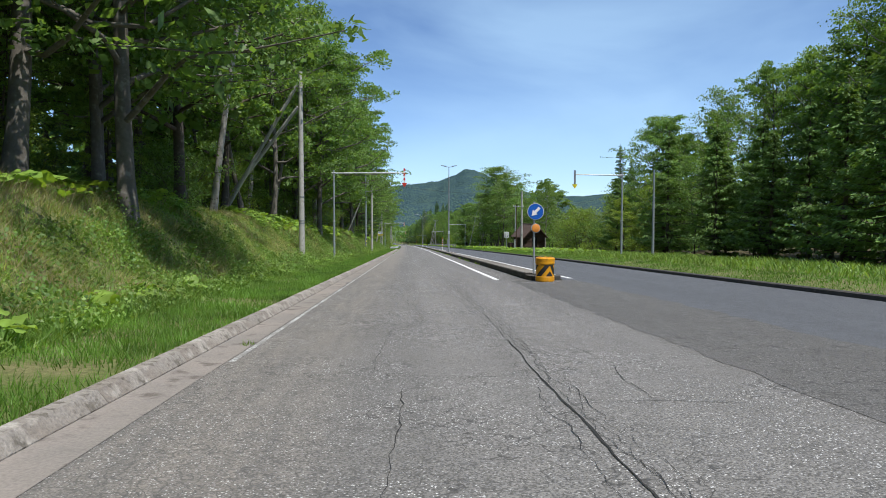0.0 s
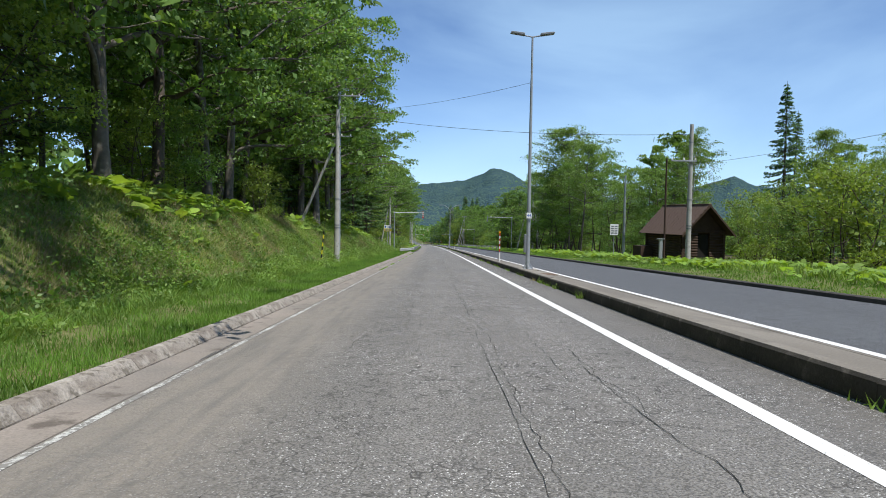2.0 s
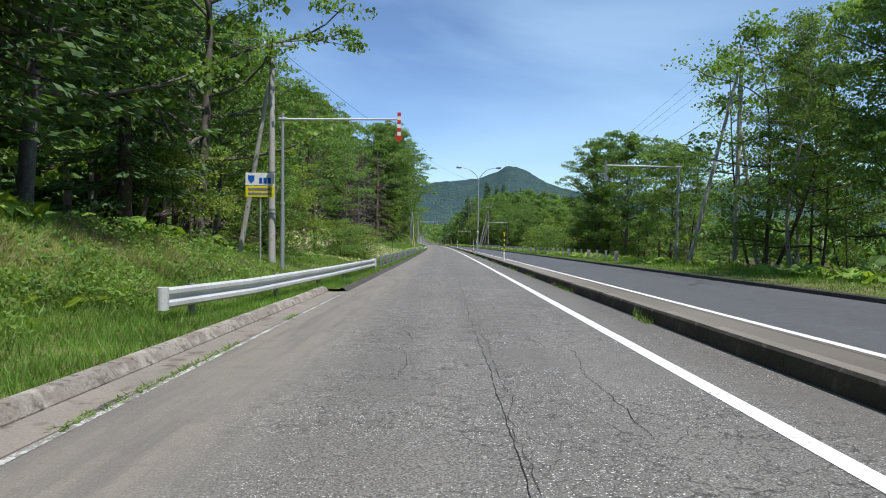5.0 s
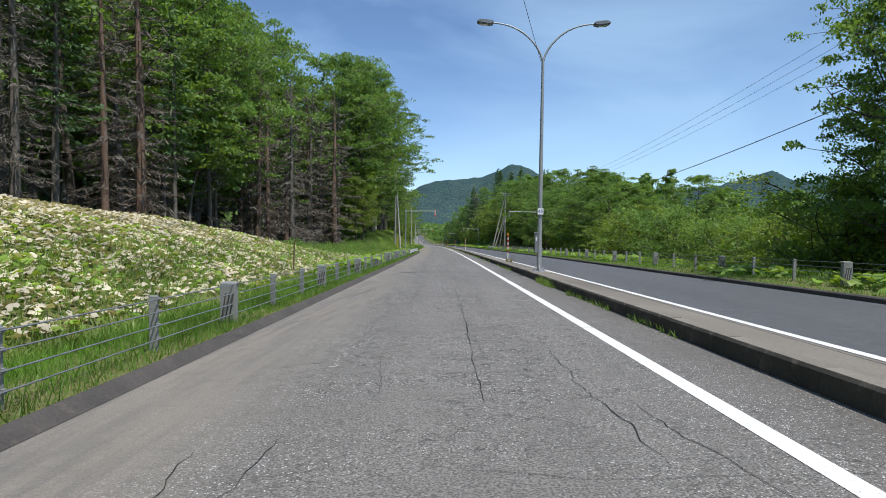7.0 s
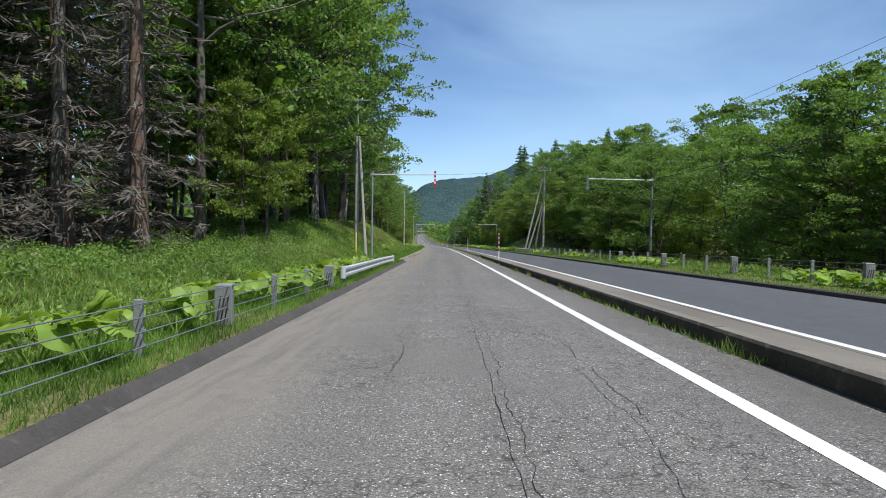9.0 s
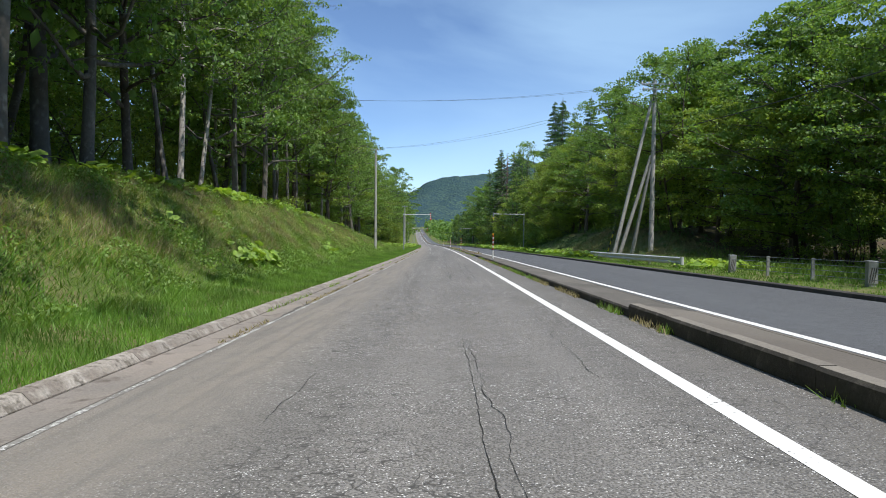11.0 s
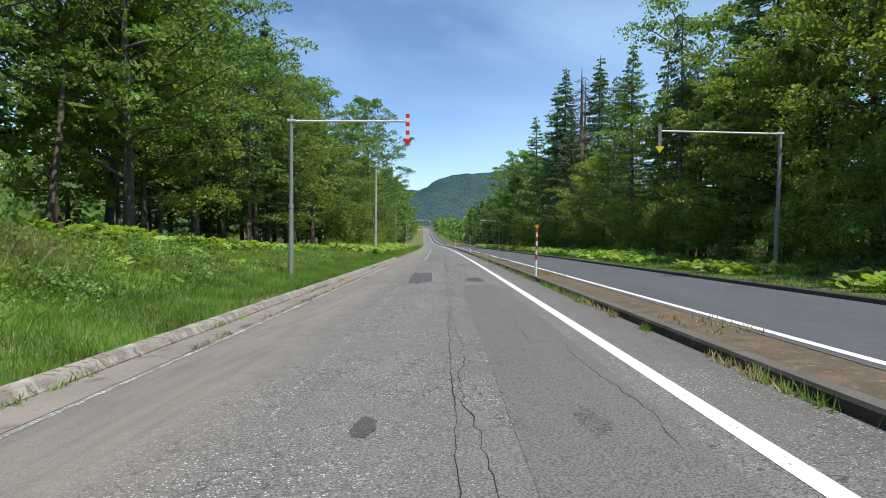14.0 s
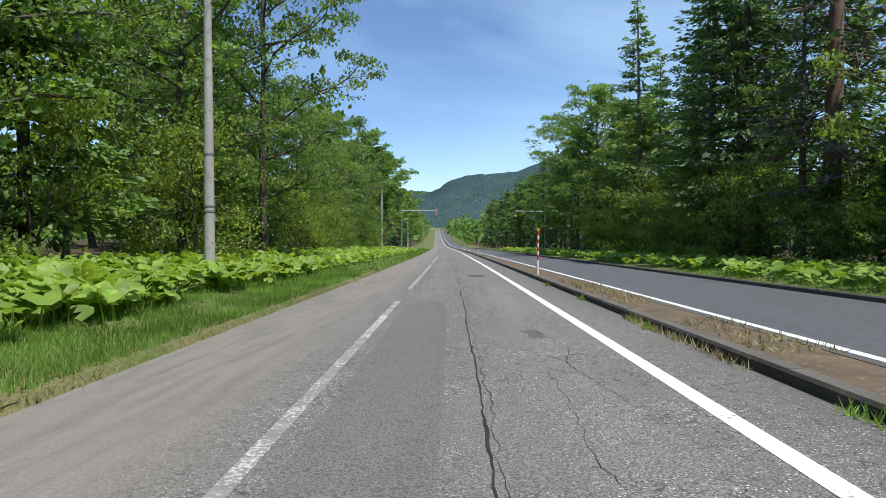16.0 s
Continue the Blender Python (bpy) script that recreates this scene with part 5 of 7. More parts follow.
def blades(name, s0, s1, d0, d1, per_m2, height, width, material, seed, label, lean=0.35, two=False, clump=(-0.75, 0.15)):
    """Grass or weeds as one sheet of separate blades."""
    rng = np.random.default_rng(seed)
    n = int((s1 - s0) * abs(d1 - d0) * per_m2)
    ss, dd = rng.uniform(s0, s1, n), rng.uniform(min(d0, d1), max(d0, d1), n)
    keep = np.array([noise.noise(Vector((float(s) * 0.5, float(d) * 0.7, seed))) for s, d in zip(ss, dd)]) > rng.uniform(*clump, n)
    ss, dd = ss[keep], dd[keep]
    n = len(ss)
    base = on_sheet(ss, dd) - np.array([0, 0, 0.02])
    az = rng.uniform(0, 6.28, n)
    h = height * rng.uniform(0.45, 1.35, n)
    side = np.stack([np.cos(az), np.sin(az), np.zeros(n)], axis=1) * (width * rng.uniform(0.6, 1.4, n))[:, None] / 2
    tip = np.stack([rng.normal(size=n) * lean * h, rng.normal(size=n) * lean * h, h], axis=1)
    if two:
        mid = base + tip * 0.55 + np.stack([np.zeros(n), np.zeros(n), h * 0.12], axis=1)
        v = np.stack([base, mid - side, base + tip, mid + side], axis=1).reshape(-1, 3)
        me = quads_mesh(name, v, material)
    else:
        v = np.stack([base - side, base + side, base + tip], axis=1).reshape(-1, 3)
        me = quick_mesh(name, v, np.full(n, 3), np.arange(n * 3), material)
    return tagged(new(name, me), label, "grass", kind="stuff")


blades("verge_grass", 2, 146, -3.62, -5.8, 900, 0.13, 0.016, M_GRASS, 1, "short bright mown grass along the kerb")
blades("verge_grass", 146, 278, -3.05, -4.7, 700, 0.17, 0.015, M_GRASS, 2, "short grass under the cable fence")
blades("verge_grass", 278, 440, -3.6, -6.0, 800, 0.14, 0.016, M_GRASS, 3, "short bright mown grass along the kerb")
blades("verge_grass", 440, 580, -3.3, -6.0, 30, 0.2, 0.05, M_GRASS, 4, "short grass beside the road")
blades("bank_weeds", 2, 160, -5.2, -9.8, 460, 0.17, 0.020, M_WEED, 5, "green weeds and tall grass on the bank", 0.8)
blades("bank_straw", 2, 150, -6.4, -10.0, 360, 0.30, 0.013, M_STRAW, 6, "dry straw stalks among the bank grass", 0.5, clump=(-0.05, 0.25))
blades("dry_grass", 282, 372, -6.9, -10.8, 420, 0.18, 0.016, M_DRYGRASS, 19, "pale drying grass on the upper bank", 0.85, clump=(-0.45, 0.25))
blades("dry_grass", 2, 62, -6.3, -10.2, 420, 0.18, 0.016, M_DRYGRASS, 20, "pale drying grass on the upper bank", 0.85, clump=(-0.5, 0.2))
blades("dry_grass", 62, 150, -7.0, -10.0, 240, 0.18, 0.016, M_DRYGRASS, 28, "pale drying grass on the upper bank", 0.85, clump=(-0.2, 0.3))
blades("tall_grass", 284, 374, -5.4, -7.6, 360, 0.20, 0.020, M_GRASS, 17, "lush long-bladed grass at the foot of the bank", 0.6, True, (-0.35, 0.2))
blades("tall_grass", 3, 150, -5.3, -7.2, 260, 0.20, 0.020, M_GRASS, 18, "lush long-bladed grass at the foot of the bank", 0.6, True, (-0.2, 0.3))
blades("bank_weeds", 160, 278, -4.5, -9.0, 200, 0.22, 0.022, M_WEED, 7, "green weeds behind the cable fence", 0.45, True)
blades("bank_weeds", 225, 278, -9.0, -15.0, 60, 0.2, 0.026, M_WEED, 77, "green weeds in the clearing", 0.45, True)
blades("bank_weeds", 270, 372, -5.4, -10.6, 460, 0.17, 0.020, M_WEED, 8, "green weeds and tall grass on the bank", 0.8)
blades("bank_straw", 285, 372, -6.8, -10.6, 420, 0.32, 0.013, M_STRAW, 9, "dry straw stalks among the bank grass", 0.5, clump=(-0.05, 0.25))
blades("verge_weeds", 370, 420, -5.4, -12.0, 260, 0.22, 0.024, M_WEED, 10, "green weeds before the flat woods", 0.45, True)
blades("verge_grass_right", 14, 440, 9.85, 12.6, 150, 0.11, 0.03, M_GRASS, 11, "short green grass beyond the opposite kerb")
blades("verge_weeds_right", 14, 322, 12.2, 18.0, 50, 0.30, 0.05, M_WEED, 12, "green weeds at the foot of the trees", 0.45, True)
blades("verge_weeds_right", 380, 440, 12.2, 18.0, 50, 0.30, 0.05, M_WEED, 29, "green weeds at the foot of the trees", 0.45, True)
blades("bank_straw", 318, 350, 12.6, 17.5, 60, 0.4, 0.02, M_STRAW, 15, "dry brown stalks on the right bank", 0.6)
blades("bank_straw", 226, 278, -6.0, -14.0, 28, 0.24, 0.014, M_STRAW, 16, "dry stalks lying in the clearing", 0.7)
blades("edge_straw", 410, 440, -3.3, -3.75, 160, 0.10, 0.014, M_STRAW, 13, "dry straw along the grass edge", 0.9)
blades("edge_straw", 150, 278, -3.06, -3.4, 240, 0.12, 0.011, M_STRAW, 14, "dry straw along the tar kerb", 0.8)


def leafy_weeds(name, s0, s1, d0, d1, per_m2, size, height, seed, label, material):
    """Low bushy weeds: small leaves heaped in mounds."""
    rng = np.random.default_rng(seed)
    n = int((s1 - s0) * abs(d1 - d0) * per_m2)
    ss, dd = rng.uniform(s0, s1, n), rng.uniform(min(d0, d1), max(d0, d1), n)
    lift = np.array([noise.noise(Vector((float(s) * 0.55, float(d) * 0.7, seed))) for s, d in zip(ss, dd)])
    keep = lift > rng.uniform(-0.25, 0.2, n)
    ss, dd, lift = ss[keep], dd[keep], lift[keep]
    h = np.clip(lift * 1.8 + 0.15, 0.06, 1.0) * height * rng.uniform(0.1, 1.0, len(ss))
    spots = on_sheet(ss, dd)
    spots[:, 2] += h
    return tagged(new(name, quads_mesh(name, leaf_quads(rng, spots, size, size * 0.6, 0.6), material)), label, "weeds", kind="stuff")


leafy_weeds("leafy_weeds", 3, 150, -5.2, -8.4, 330, 0.085, 0.7, 61, "bushy green weeds on the lower bank", M_WEED)
leafy_weeds("bank_bushes", 3, 150, -6.0, -9.6, 130, 0.10, 1.0, 65, "darker leafy bushes scattered over the bank", M_LEAF)
leafy_weeds("leafy_weeds", 280, 378, -5.4, -9.6, 330, 0.085, 0.6, 62, "bushy green weeds on the lower bank", M_WEED)
leafy_weeds("leafy_weeds", 228, 280, -4.4, -14.0, 150, 0.10, 0.6, 63, "bushy green weeds in the clearing", M_WEED)
# the dark needle colour puts the right bank's shade into these leaves
leafy_weeds("undergrowth", 322, 380, 12.6, 18.5, 60, 0.13, 0.7, 67, "leafy undergrowth on the right bank, shade put into its dark leaf colour", M_NEEDLE)
leafy_weeds("undergrowth", 226, 278, -7.5, -16.0, 130, 0.12, 0.8, 66, "dark leafy undergrowth in the clearing before the dead spruces", M_LEAF)
leafy_weeds("leafy_weeds", 368, 410, -5.6, -11.5, 45, 0.12, 0.4, 64, "bushy green weeds before the woods", M_WEED)


def kerb_weeds(name, d0, d1, spans, per_m, height, seed, material, h0=0.0):
    rng = np.random.default_rng(seed)
    ss = np.concatenate([rng.uniform(a, b, int((b - a) * per_m)) for a, b in spans])
    keep = np.array([noise.noise(Vector((float(s) * 0.35, seed, 0.5))) for s in ss]) > 0.05
    ss = ss[keep]
    n = len(ss)
    base = np.array([tuple(R(float(s), float(d), h0)) for s, d in zip(ss, rng.uniform(d0, d1, n))])
    tip = np.stack([rng.normal(size=n) * 0.05, rng.normal(size=n) * 0.05, height * rng.uniform(0.4, 1.5, n)], axis=1)
    az = rng.uniform(0, 6.28, n)
    side = np.stack([np.cos(az), np.sin(az), np.zeros(n)], axis=1) * 0.012
    v = np.stack([base - side, base + side, base + tip], axis=1).reshape(-1, 3)
    me = quick_mesh(name, v, np.full(n, 3), np.arange(n * 3), material)
    return tagged(new(name, me), "sparse weeds growing from the kerb joint", "weeds", kind="stuff")


kerb_weeds("kerb_weeds", 3.26, 3.36, ((40, 290),), 26, 0.10, 21, M_WEED)
kerb_weeds("kerb_weeds", 3.22, 3.37, ((290, 420),), 60, 0.10, 22, M_STRAW)
kerb_weeds("kerb_weeds", 3.22, 3.37, ((290, 420),), 60, 0.12, 25, M_WEED)
kerb_weeds("kerb_weeds", -2.98, -2.88, ((84, 140),), 90, 0.035, 23, M_WEED)
kerb_weeds("soil_weeds", 3.6, 4.5, ((351, 440),), 90, 0.07, 24, M_STRAW, 0.125)


# ---- butterbur ----
def bur_leaf(rng, r):
    """One kidney-shaped cupped leaf of radius r about its stalk's tip."""
    k = 9
    out = []
    for i in range(k):
        a = -2.7 + 5.4 * i / (k - 1)
        q = r * (1 + 0.12 * math.cos(3 * a)) * rng.uniform(0.9, 1.08)
        out.append((q * math.cos(a) * 1.0, q * math.sin(a), r * (0.10 + 0.08 * math.sin(4 * a)) - 0.22 * r * abs(math.cos(a))))
    return np.array([(0, 0, 0)] + out)


def butterbur(name, spots, radius, height, material, seed, label):
    """A stand of large-leaved plants, leaf by leaf in one sheet."""
    rng = np.random.default_rng(seed)
    verts, sizes, loops, n = [], [], [], 0
    places = on_sheet(np.array([p[0] for p in spots]), np.array([p[1] for p in spots]))
    for place in places:
        r = radius * rng.uniform(0.55, 1.3)
        h = height * rng.uniform(0.35, 1.25)
        leaf = bur_leaf(rng, r)
        m = np.array(Matrix.Rotation(rng.uniform(0, 6.28), 3, "Z") @ Matrix.Rotation(rng.uniform(-0.6, 0.6), 3, "X") @ Matrix.Rotation(rng.uniform(-0.5, 0.5), 3, "Y"))
        tip = place + np.array([0, 0, h])
        foot = place - np.array([0, 0, 0.03]) + np.array([rng.uniform(-0.1, 0.1), rng.uniform(-0.1, 0.1), 0])
        v = leaf @ m.T + tip
        stalk = np.array([foot - [0.012, 0, 0], foot + [0.012, 0, 0], tip + [0.008, 0, 0], tip - [0.008, 0, 0]])
        verts += [v, stalk]
        for i in range(8):
            loops += [n, n + 1 + i, n + 2 + i]
            sizes.append(3)
        loops += [n + 10, n + 11, n + 12, n + 13]
        sizes.append(4)
        n += 14
    me = quick_mesh(name, np.concatenate(verts), sizes, loops, material)
    me.shade_smooth()
    return tagged(new(name, me), label, "plants", kind="stuff")


def scatter(seed, s0, s1, d0, d1, count, clump=0.0, cut=0.0):
    rng = np.random.default_rng(seed)
    out = []
    while len(out) < count:
        s, d = rng.uniform(s0, s1), rng.uniform(min(d0, d1), max(d0, d1))
        if clump and noise.noise(Vector((s * clump, d * clump, seed))) < cut:
            continue
        out.append((s, d))
    return out


butterbur("butterbur_fringe", scatter(31, 4, 70, -8.9, -11.2, 620, 0.15, -0.05), 0.24, 0.36, M_BUTTERBUR, 31, "broad butterbur leaves along the top of the bank")
butterbur("butterbur_fringe", scatter(32, 70, 160, -8.7, -11.2, 900, 0.15, -0.1), 0.26, 0.4, M_BUTTERBUR, 32, "broad butterbur leaves along the top of the bank")
butterbur("butterbur_tuft", scatter(33, 18, 140, -5.6, -8.4, 200, 0.3, 0.25), 0.14, 0.24, M_BUTTERBUR, 33, "scattered butterbur leaves on the lower bank")
butterbur("butterbur_slope", scatter(34, 170, 240, -5.4, -14.5, 5200, 0.12, -0.35), 0.09, 0.17, M_BUTTERBUR, 34, "low green butterbur covering the open slope")
butterbur("withered_butterbur", scatter(35, 170, 236, -5.6, -14.5, 20500, 0.16, -0.6), 0.083, 0.15, M_WITHERED, 35, "withered pale butterbur leaves covering the slope")
butterbur("butterbur_fringe", scatter(37, 285, 372, -9.6, -11.6, 620, 0.2, -0.05), 0.22, 0.34, M_BUTTERBUR, 37, "broad butterbur leaves along the top of the bank")
butterbur("butterbur_fringe", scatter(45, 296, 332, -9.2, -10.6, 520, 0.2, -0.2), 0.21, 0.32, M_BUTTERBUR, 45, "pale butterbur leaves in a strip along the bank top")
butterbur("butterbur_tuft", scatter(38, 300, 380, -5.8, -9.5, 160, 0.35, 0.25), 0.18, 0.24, M_BUTTERBUR, 38, "scattered butterbur leaves on the lower bank")
butterbur("butterbur_bed", scatter(39, 374, 412, -8.8, -11.6, 800, 0.2, -0.2), 0.19, 0.4, M_BUTTERBUR, 39, "dense bed of broad butterbur leaves before the woods")
butterbur("butterbur_bed", scatter(40, 412, 520, -5.0, -9.6, 3400, 0.2, -0.35), 0.2, 0.48, M_BUTTERBUR, 40, "dense bed of broad butterbur leaves beside the road")
butterbur("butterbur_right", scatter(41, 60, 160, 11.6, 17.0, 1500, 0.15, -0.1), 0.22, 0.3, M_BUTTERBUR, 41, "low butterbur bed beyond the opposite carriageway")
butterbur("butterbur_right", scatter(42, 165, 330, 10.9, 13.5, 900, 0.15, 0.05), 0.2, 0.25, M_BUTTERBUR, 42, "butterbur leaves along the right cable fence")
butterbur("butterbur_right", scatter(43, 330, 400, 10.8, 13.2, 700, 0.15, 0.0), 0.22, 0.28, M_BUTTERBUR, 43, "butterbur leaves at the foot of the right bank")
butterbur("butterbur_right", scatter(44, 396, 540, 10.6, 14.6, 3600, 0.15, -0.4), 0.22, 0.42, M_BUTTERBUR, 44, "dense butterbur bed beyond the opposite carriageway")


def broad_leaf(rng, r):
    """A large wavy butterbur leaf with folds along its veins and a notch at the stalk."""
    k, verts, faces = 19, [(0, 0, 0)], []
    waves, turn = rng.choice([4, 5, 6]), rng.uniform(0, 6.28)
    for ring, f in ((0, 0.38), (1, 0.72), (2, 1.0)):
        for i in range(k):
            a = -2.8 + 5.6 * i / (k - 1)
            q = r * f * (1 + 0.10 * math.cos(3 * a) * f) * (rng.uniform(0.94, 1.06) if ring == 2 else 1)
            z = r * (0.20 * f - 0.30 * f * f + 0.13 * f * f * math.sin(waves * a + turn) + (0.05 if i % 2 else -0.03) * f)
            verts.append((q * math.cos(a), q * math.sin(a), z))
    for i in range(k - 1):
        faces.append((0, 1 + i, 2 + i))
        for ring in (0, 1):
            b = 1 + ring * k + i
            faces.append((b, b + k, b + k + 1, b + 1))
    return verts, faces


def butterbur_plants():
    """Single plants that stand nearest to the road, each with its leaves."""
    rng = np.random.default_rng(50)
    shapes = [mesh_of("leaf", *broad_leaf(rng, 0.25), M_BUTTERBUR, True) for k in range(7)]
    stalk = bmesh.new()
    rod(stalk, (0, 0, 0), (0, 0, 1), 0.014, 0.009, 5, False)
    sm = bpy.data.meshes.new("stalk")
    stalk.to_mesh(sm)
    stalk.free()
    sm.materials.append(M_BUTTERBUR)

    def plant_at(s, d, leaves, f0, tall, label, group):
        root = thing("butterbur_plant", Matrix.Translation(G(s, d)), label, "plant", group)
        for j in range(leaves):
            a, q = rng.uniform(0, 6.28), rng.uniform(0.08, 0.5) * f0
            tip = Vector((math.cos(a) * q, math.sin(a) * q, rng.uniform(0.45, 1.0) * tall))
            f = rng.uniform(0.55, 1.15) * f0
            hang("leaf", shapes[rng.integers(7)], root, Matrix.Translation(tip) @ Matrix.Rotation(a + rng.uniform(-0.5, 0.5), 4, "Z") @ Matrix.Rotation(rng.uniform(0.0, 1.0), 4, "Y") @ Matrix.Rotation(rng.uniform(-0.35, 0.35), 4, "X") @ Matrix.Diagonal((f, f, f, 1)))
            hang("stalk", sm, root, tip.to_track_quat("Z", "Y").to_matrix().to_4x4() @ Matrix.Diagonal((1, 1, tip.length, 1)))

    for i in range(110):
        s = 412.5 + 23 * rng.uniform(0, 1) ** 1.3
        d = -5.3 - rng.uniform(0, 1) ** 1.15 * 3.4
        plant_at(s, d, 9, 1.0, 0.62, "butterbur plant with broad yellow-green leaves beside the grass", "butterbur by the road")
    # single plants on the lower bank
    for s, d in ((6.6, -5.9), (7.6, -6.6), (8.3, -5.6), (9.2, -6.4), (11.8, -5.9), (12.3, -6.5), (14.0, -6.0), (16.3, -5.9)):
        plant_at(s, d, 4, 0.75, 0.36, "small butterbur plant with pale leaves among bank weeds", "butterbur on the bank")
    for i in range(16):
        plant_at(302.2 + 4.6 * rng.uniform(0, 1), -6.1 - 0.9 * rng.uniform(0, 1), 5, 0.85, 0.34, "small butterbur plant with pale leaves among bank weeds", "butterbur on the bank")
    # fresh plants behind the cable fence
    for i in range(92):
        s = 205 + 60 * rng.uniform(0, 1)
        plant_at(s, -3.75 - 1.6 * rng.uniform(0, 1) ** 1.3, 5, 0.9, 0.58, "fresh butterbur plant with broad leaves behind the cable fence", "butterbur by the fence")


def grass_tufts():
    """Clumps of grass at the foot of the median and of the marker poles."""
    rng = np.random.default_rng(71)
    spots = [(199.4, 3.27, 1.5, 0.26, 260), (201.0, 3.27, 0.8, 0.22, 120), (221.7, 4.2, 0.25, 0.3, 90), (220.6, 4.32, 0.25, 0.3, 80), (352.8, 4.25, 0.35, 0.22, 110), (9.3, -3.0, 0.2, 0.08, 40)]
    for k in range(34):
        spots.append((rng.uniform(60, 290), 3.28 + rng.uniform(-0.04, 0.03), rng.uniform(0.08, 0.5), rng.uniform(0.09, 0.24), int(rng.uniform(20, 60))))
    for k in range(30):
        spots.append((rng.uniform(296, 440), 3.28 + rng.uniform(-0.05, 0.03), rng.uniform(0.2, 0.8), rng.uniform(0.08, 0.18), int(rng.uniform(40, 90))))
    heaps = {"green": [], "dry": []}
    for s, d, ln, h, n in spots:
        m = at(s, d, 0.0 if d < 3.4 else 0.14)
        along, across = rng.normal(size=n) * ln * 0.4, rng.normal(size=n) * 0.045
        foot = np.stack([across, along, np.full(n, -0.01)], axis=1) @ np.array(m.to_3x3()).T + np.array(m.translation)
        hh = h * rng.uniform(0.35, 1.2, n)
        az = rng.uniform(0, 6.28, n)
        side = np.stack([np.cos(az), np.sin(az), np.zeros(n)], axis=1) * 0.009
        bow = np.stack([rng.normal(size=n) * 0.35 * hh, rng.normal(size=n) * 0.35 * hh, hh], axis=1)
        heaps["green" if rng.uniform() < 0.6 else "dry"].append(np.stack([foot - side, foot + side, foot + bow], axis=1).reshape(-1, 3))
    for key, material, label in (("green", M_WEED, "small green grass tufts growing at the median kerb"), ("dry", M_STRAW, "small dry grass tufts growing at the median kerb")):
        v = np.concatenate(heaps[key])
        tagged(new("grass_tufts", quick_mesh("grass_tufts", v, np.full(len(v) // 3, 3), np.arange(len(v)), material)), label, "grass", kind="stuff")


butterbur_plants()
grass_tufts()
kerb_weeds("gutter_weeds", -3.42, -3.33, ((280, 396),), 45, 0.07, 26, M_WEED)
kerb_weeds("gutter_weeds", -3.0, -2.9, ((286, 396),), 40, 0.05, 27, M_STRAW)

# ---- road furniture ----
def on_ground(s, d, turn=0.0):
    return Matrix.Translation(G(s, d)) @ Matrix.Rotation(heading(s) + math.radians(turn), 4, "Z")


def barrel():
    """A yellow water-filled crash barrel with a dark chevron sheet."""
    root = thing("crash_barrel", at(22.95, 3.78), "yellow plastic crash barrel with black chevron stripes before the median", "barrel")
    bm = bmesh.new()
    lathe(bm, [(0.27, 0.0), (0.315, 0.02), (0.325, 0.05), (0.318, 0.08), (0.325, 0.11), (0.318, 0.14), (0.325, 0.17), (0.308, 0.19), (0.305, 0.60), (0.325, 0.62), (0.33, 0.66), (0.322, 0.69), (0.33, 0.72), (0.33, 0.80), (0.30, 0.82), (0.26, 0.815)], 40)
    part("drum", bm, M_YELLOW, root, smooth=True)
    bm = bmesh.new()
    for k in range(5):
        a = 2 * math.pi * k / 5
        box(bm, 0.19 * math.cos(a) - 0.05, 0.19 * math.cos(a) + 0.05, 0.19 * math.sin(a) - 0.05, 0.19 * math.sin(a) + 0.05, 0.805, 0.84, 0.01)
    part("lid", bm, M_YELLOW, root)

    def stripe(left, right):
        """A black band on the drum's side between two edges of (angle, height)."""
        bm = bmesh.new()
        rows = []
        for i in range(9):
            u = i / 8
            row = []
            for j in range(9):
                v = j / 8
                (a0, z0), (a1, z1) = left
                (b0, w0), (b1, w1) = right
                a = (a0 + (a1 - a0) * u) * (1 - v) + (b0 + (b1 - b0) * u) * v
                z = (z0 + (z1 - z0) * u) * (1 - v) + (w0 + (w1 - w0) * u) * v
                a = math.radians(a) - math.pi / 2
                row.append(bm.verts.new((0.3125 * math.cos(a), 0.3125 * math.sin(a), z)))
            rows.append(row)
        for a, b in zip(rows, rows[1:]):
            for j in range(8):
                bm.faces.new((a[j], a[j + 1], b[j + 1], b[j]))
        part("chevron", bm, M_BLACK, root, "black reflective chevron stripe")

    stripe(((-88, 0.42), (-88, 0.575)), ((-80, 0.42), (-56, 0.575)))
    stripe(((-74, 0.20), (-12, 0.575)), ((-36, 0.20), (20, 0.575)))
    stripe(((46, 0.27), (20, 0.575)), ((84, 0.22), (46, 0.575)))
    stripe(((-6, 0.20), (19, 0.37)), ((44, 0.20), (21, 0.37)))
    bm = bmesh.new()
    lathe(bm, [(0.309, 0.575), (0.3095, 0.577), (0.3095, 0.583), (0.309, 0.585)], 40)
    part("sheet_edge", bm, M_BLACK, root)


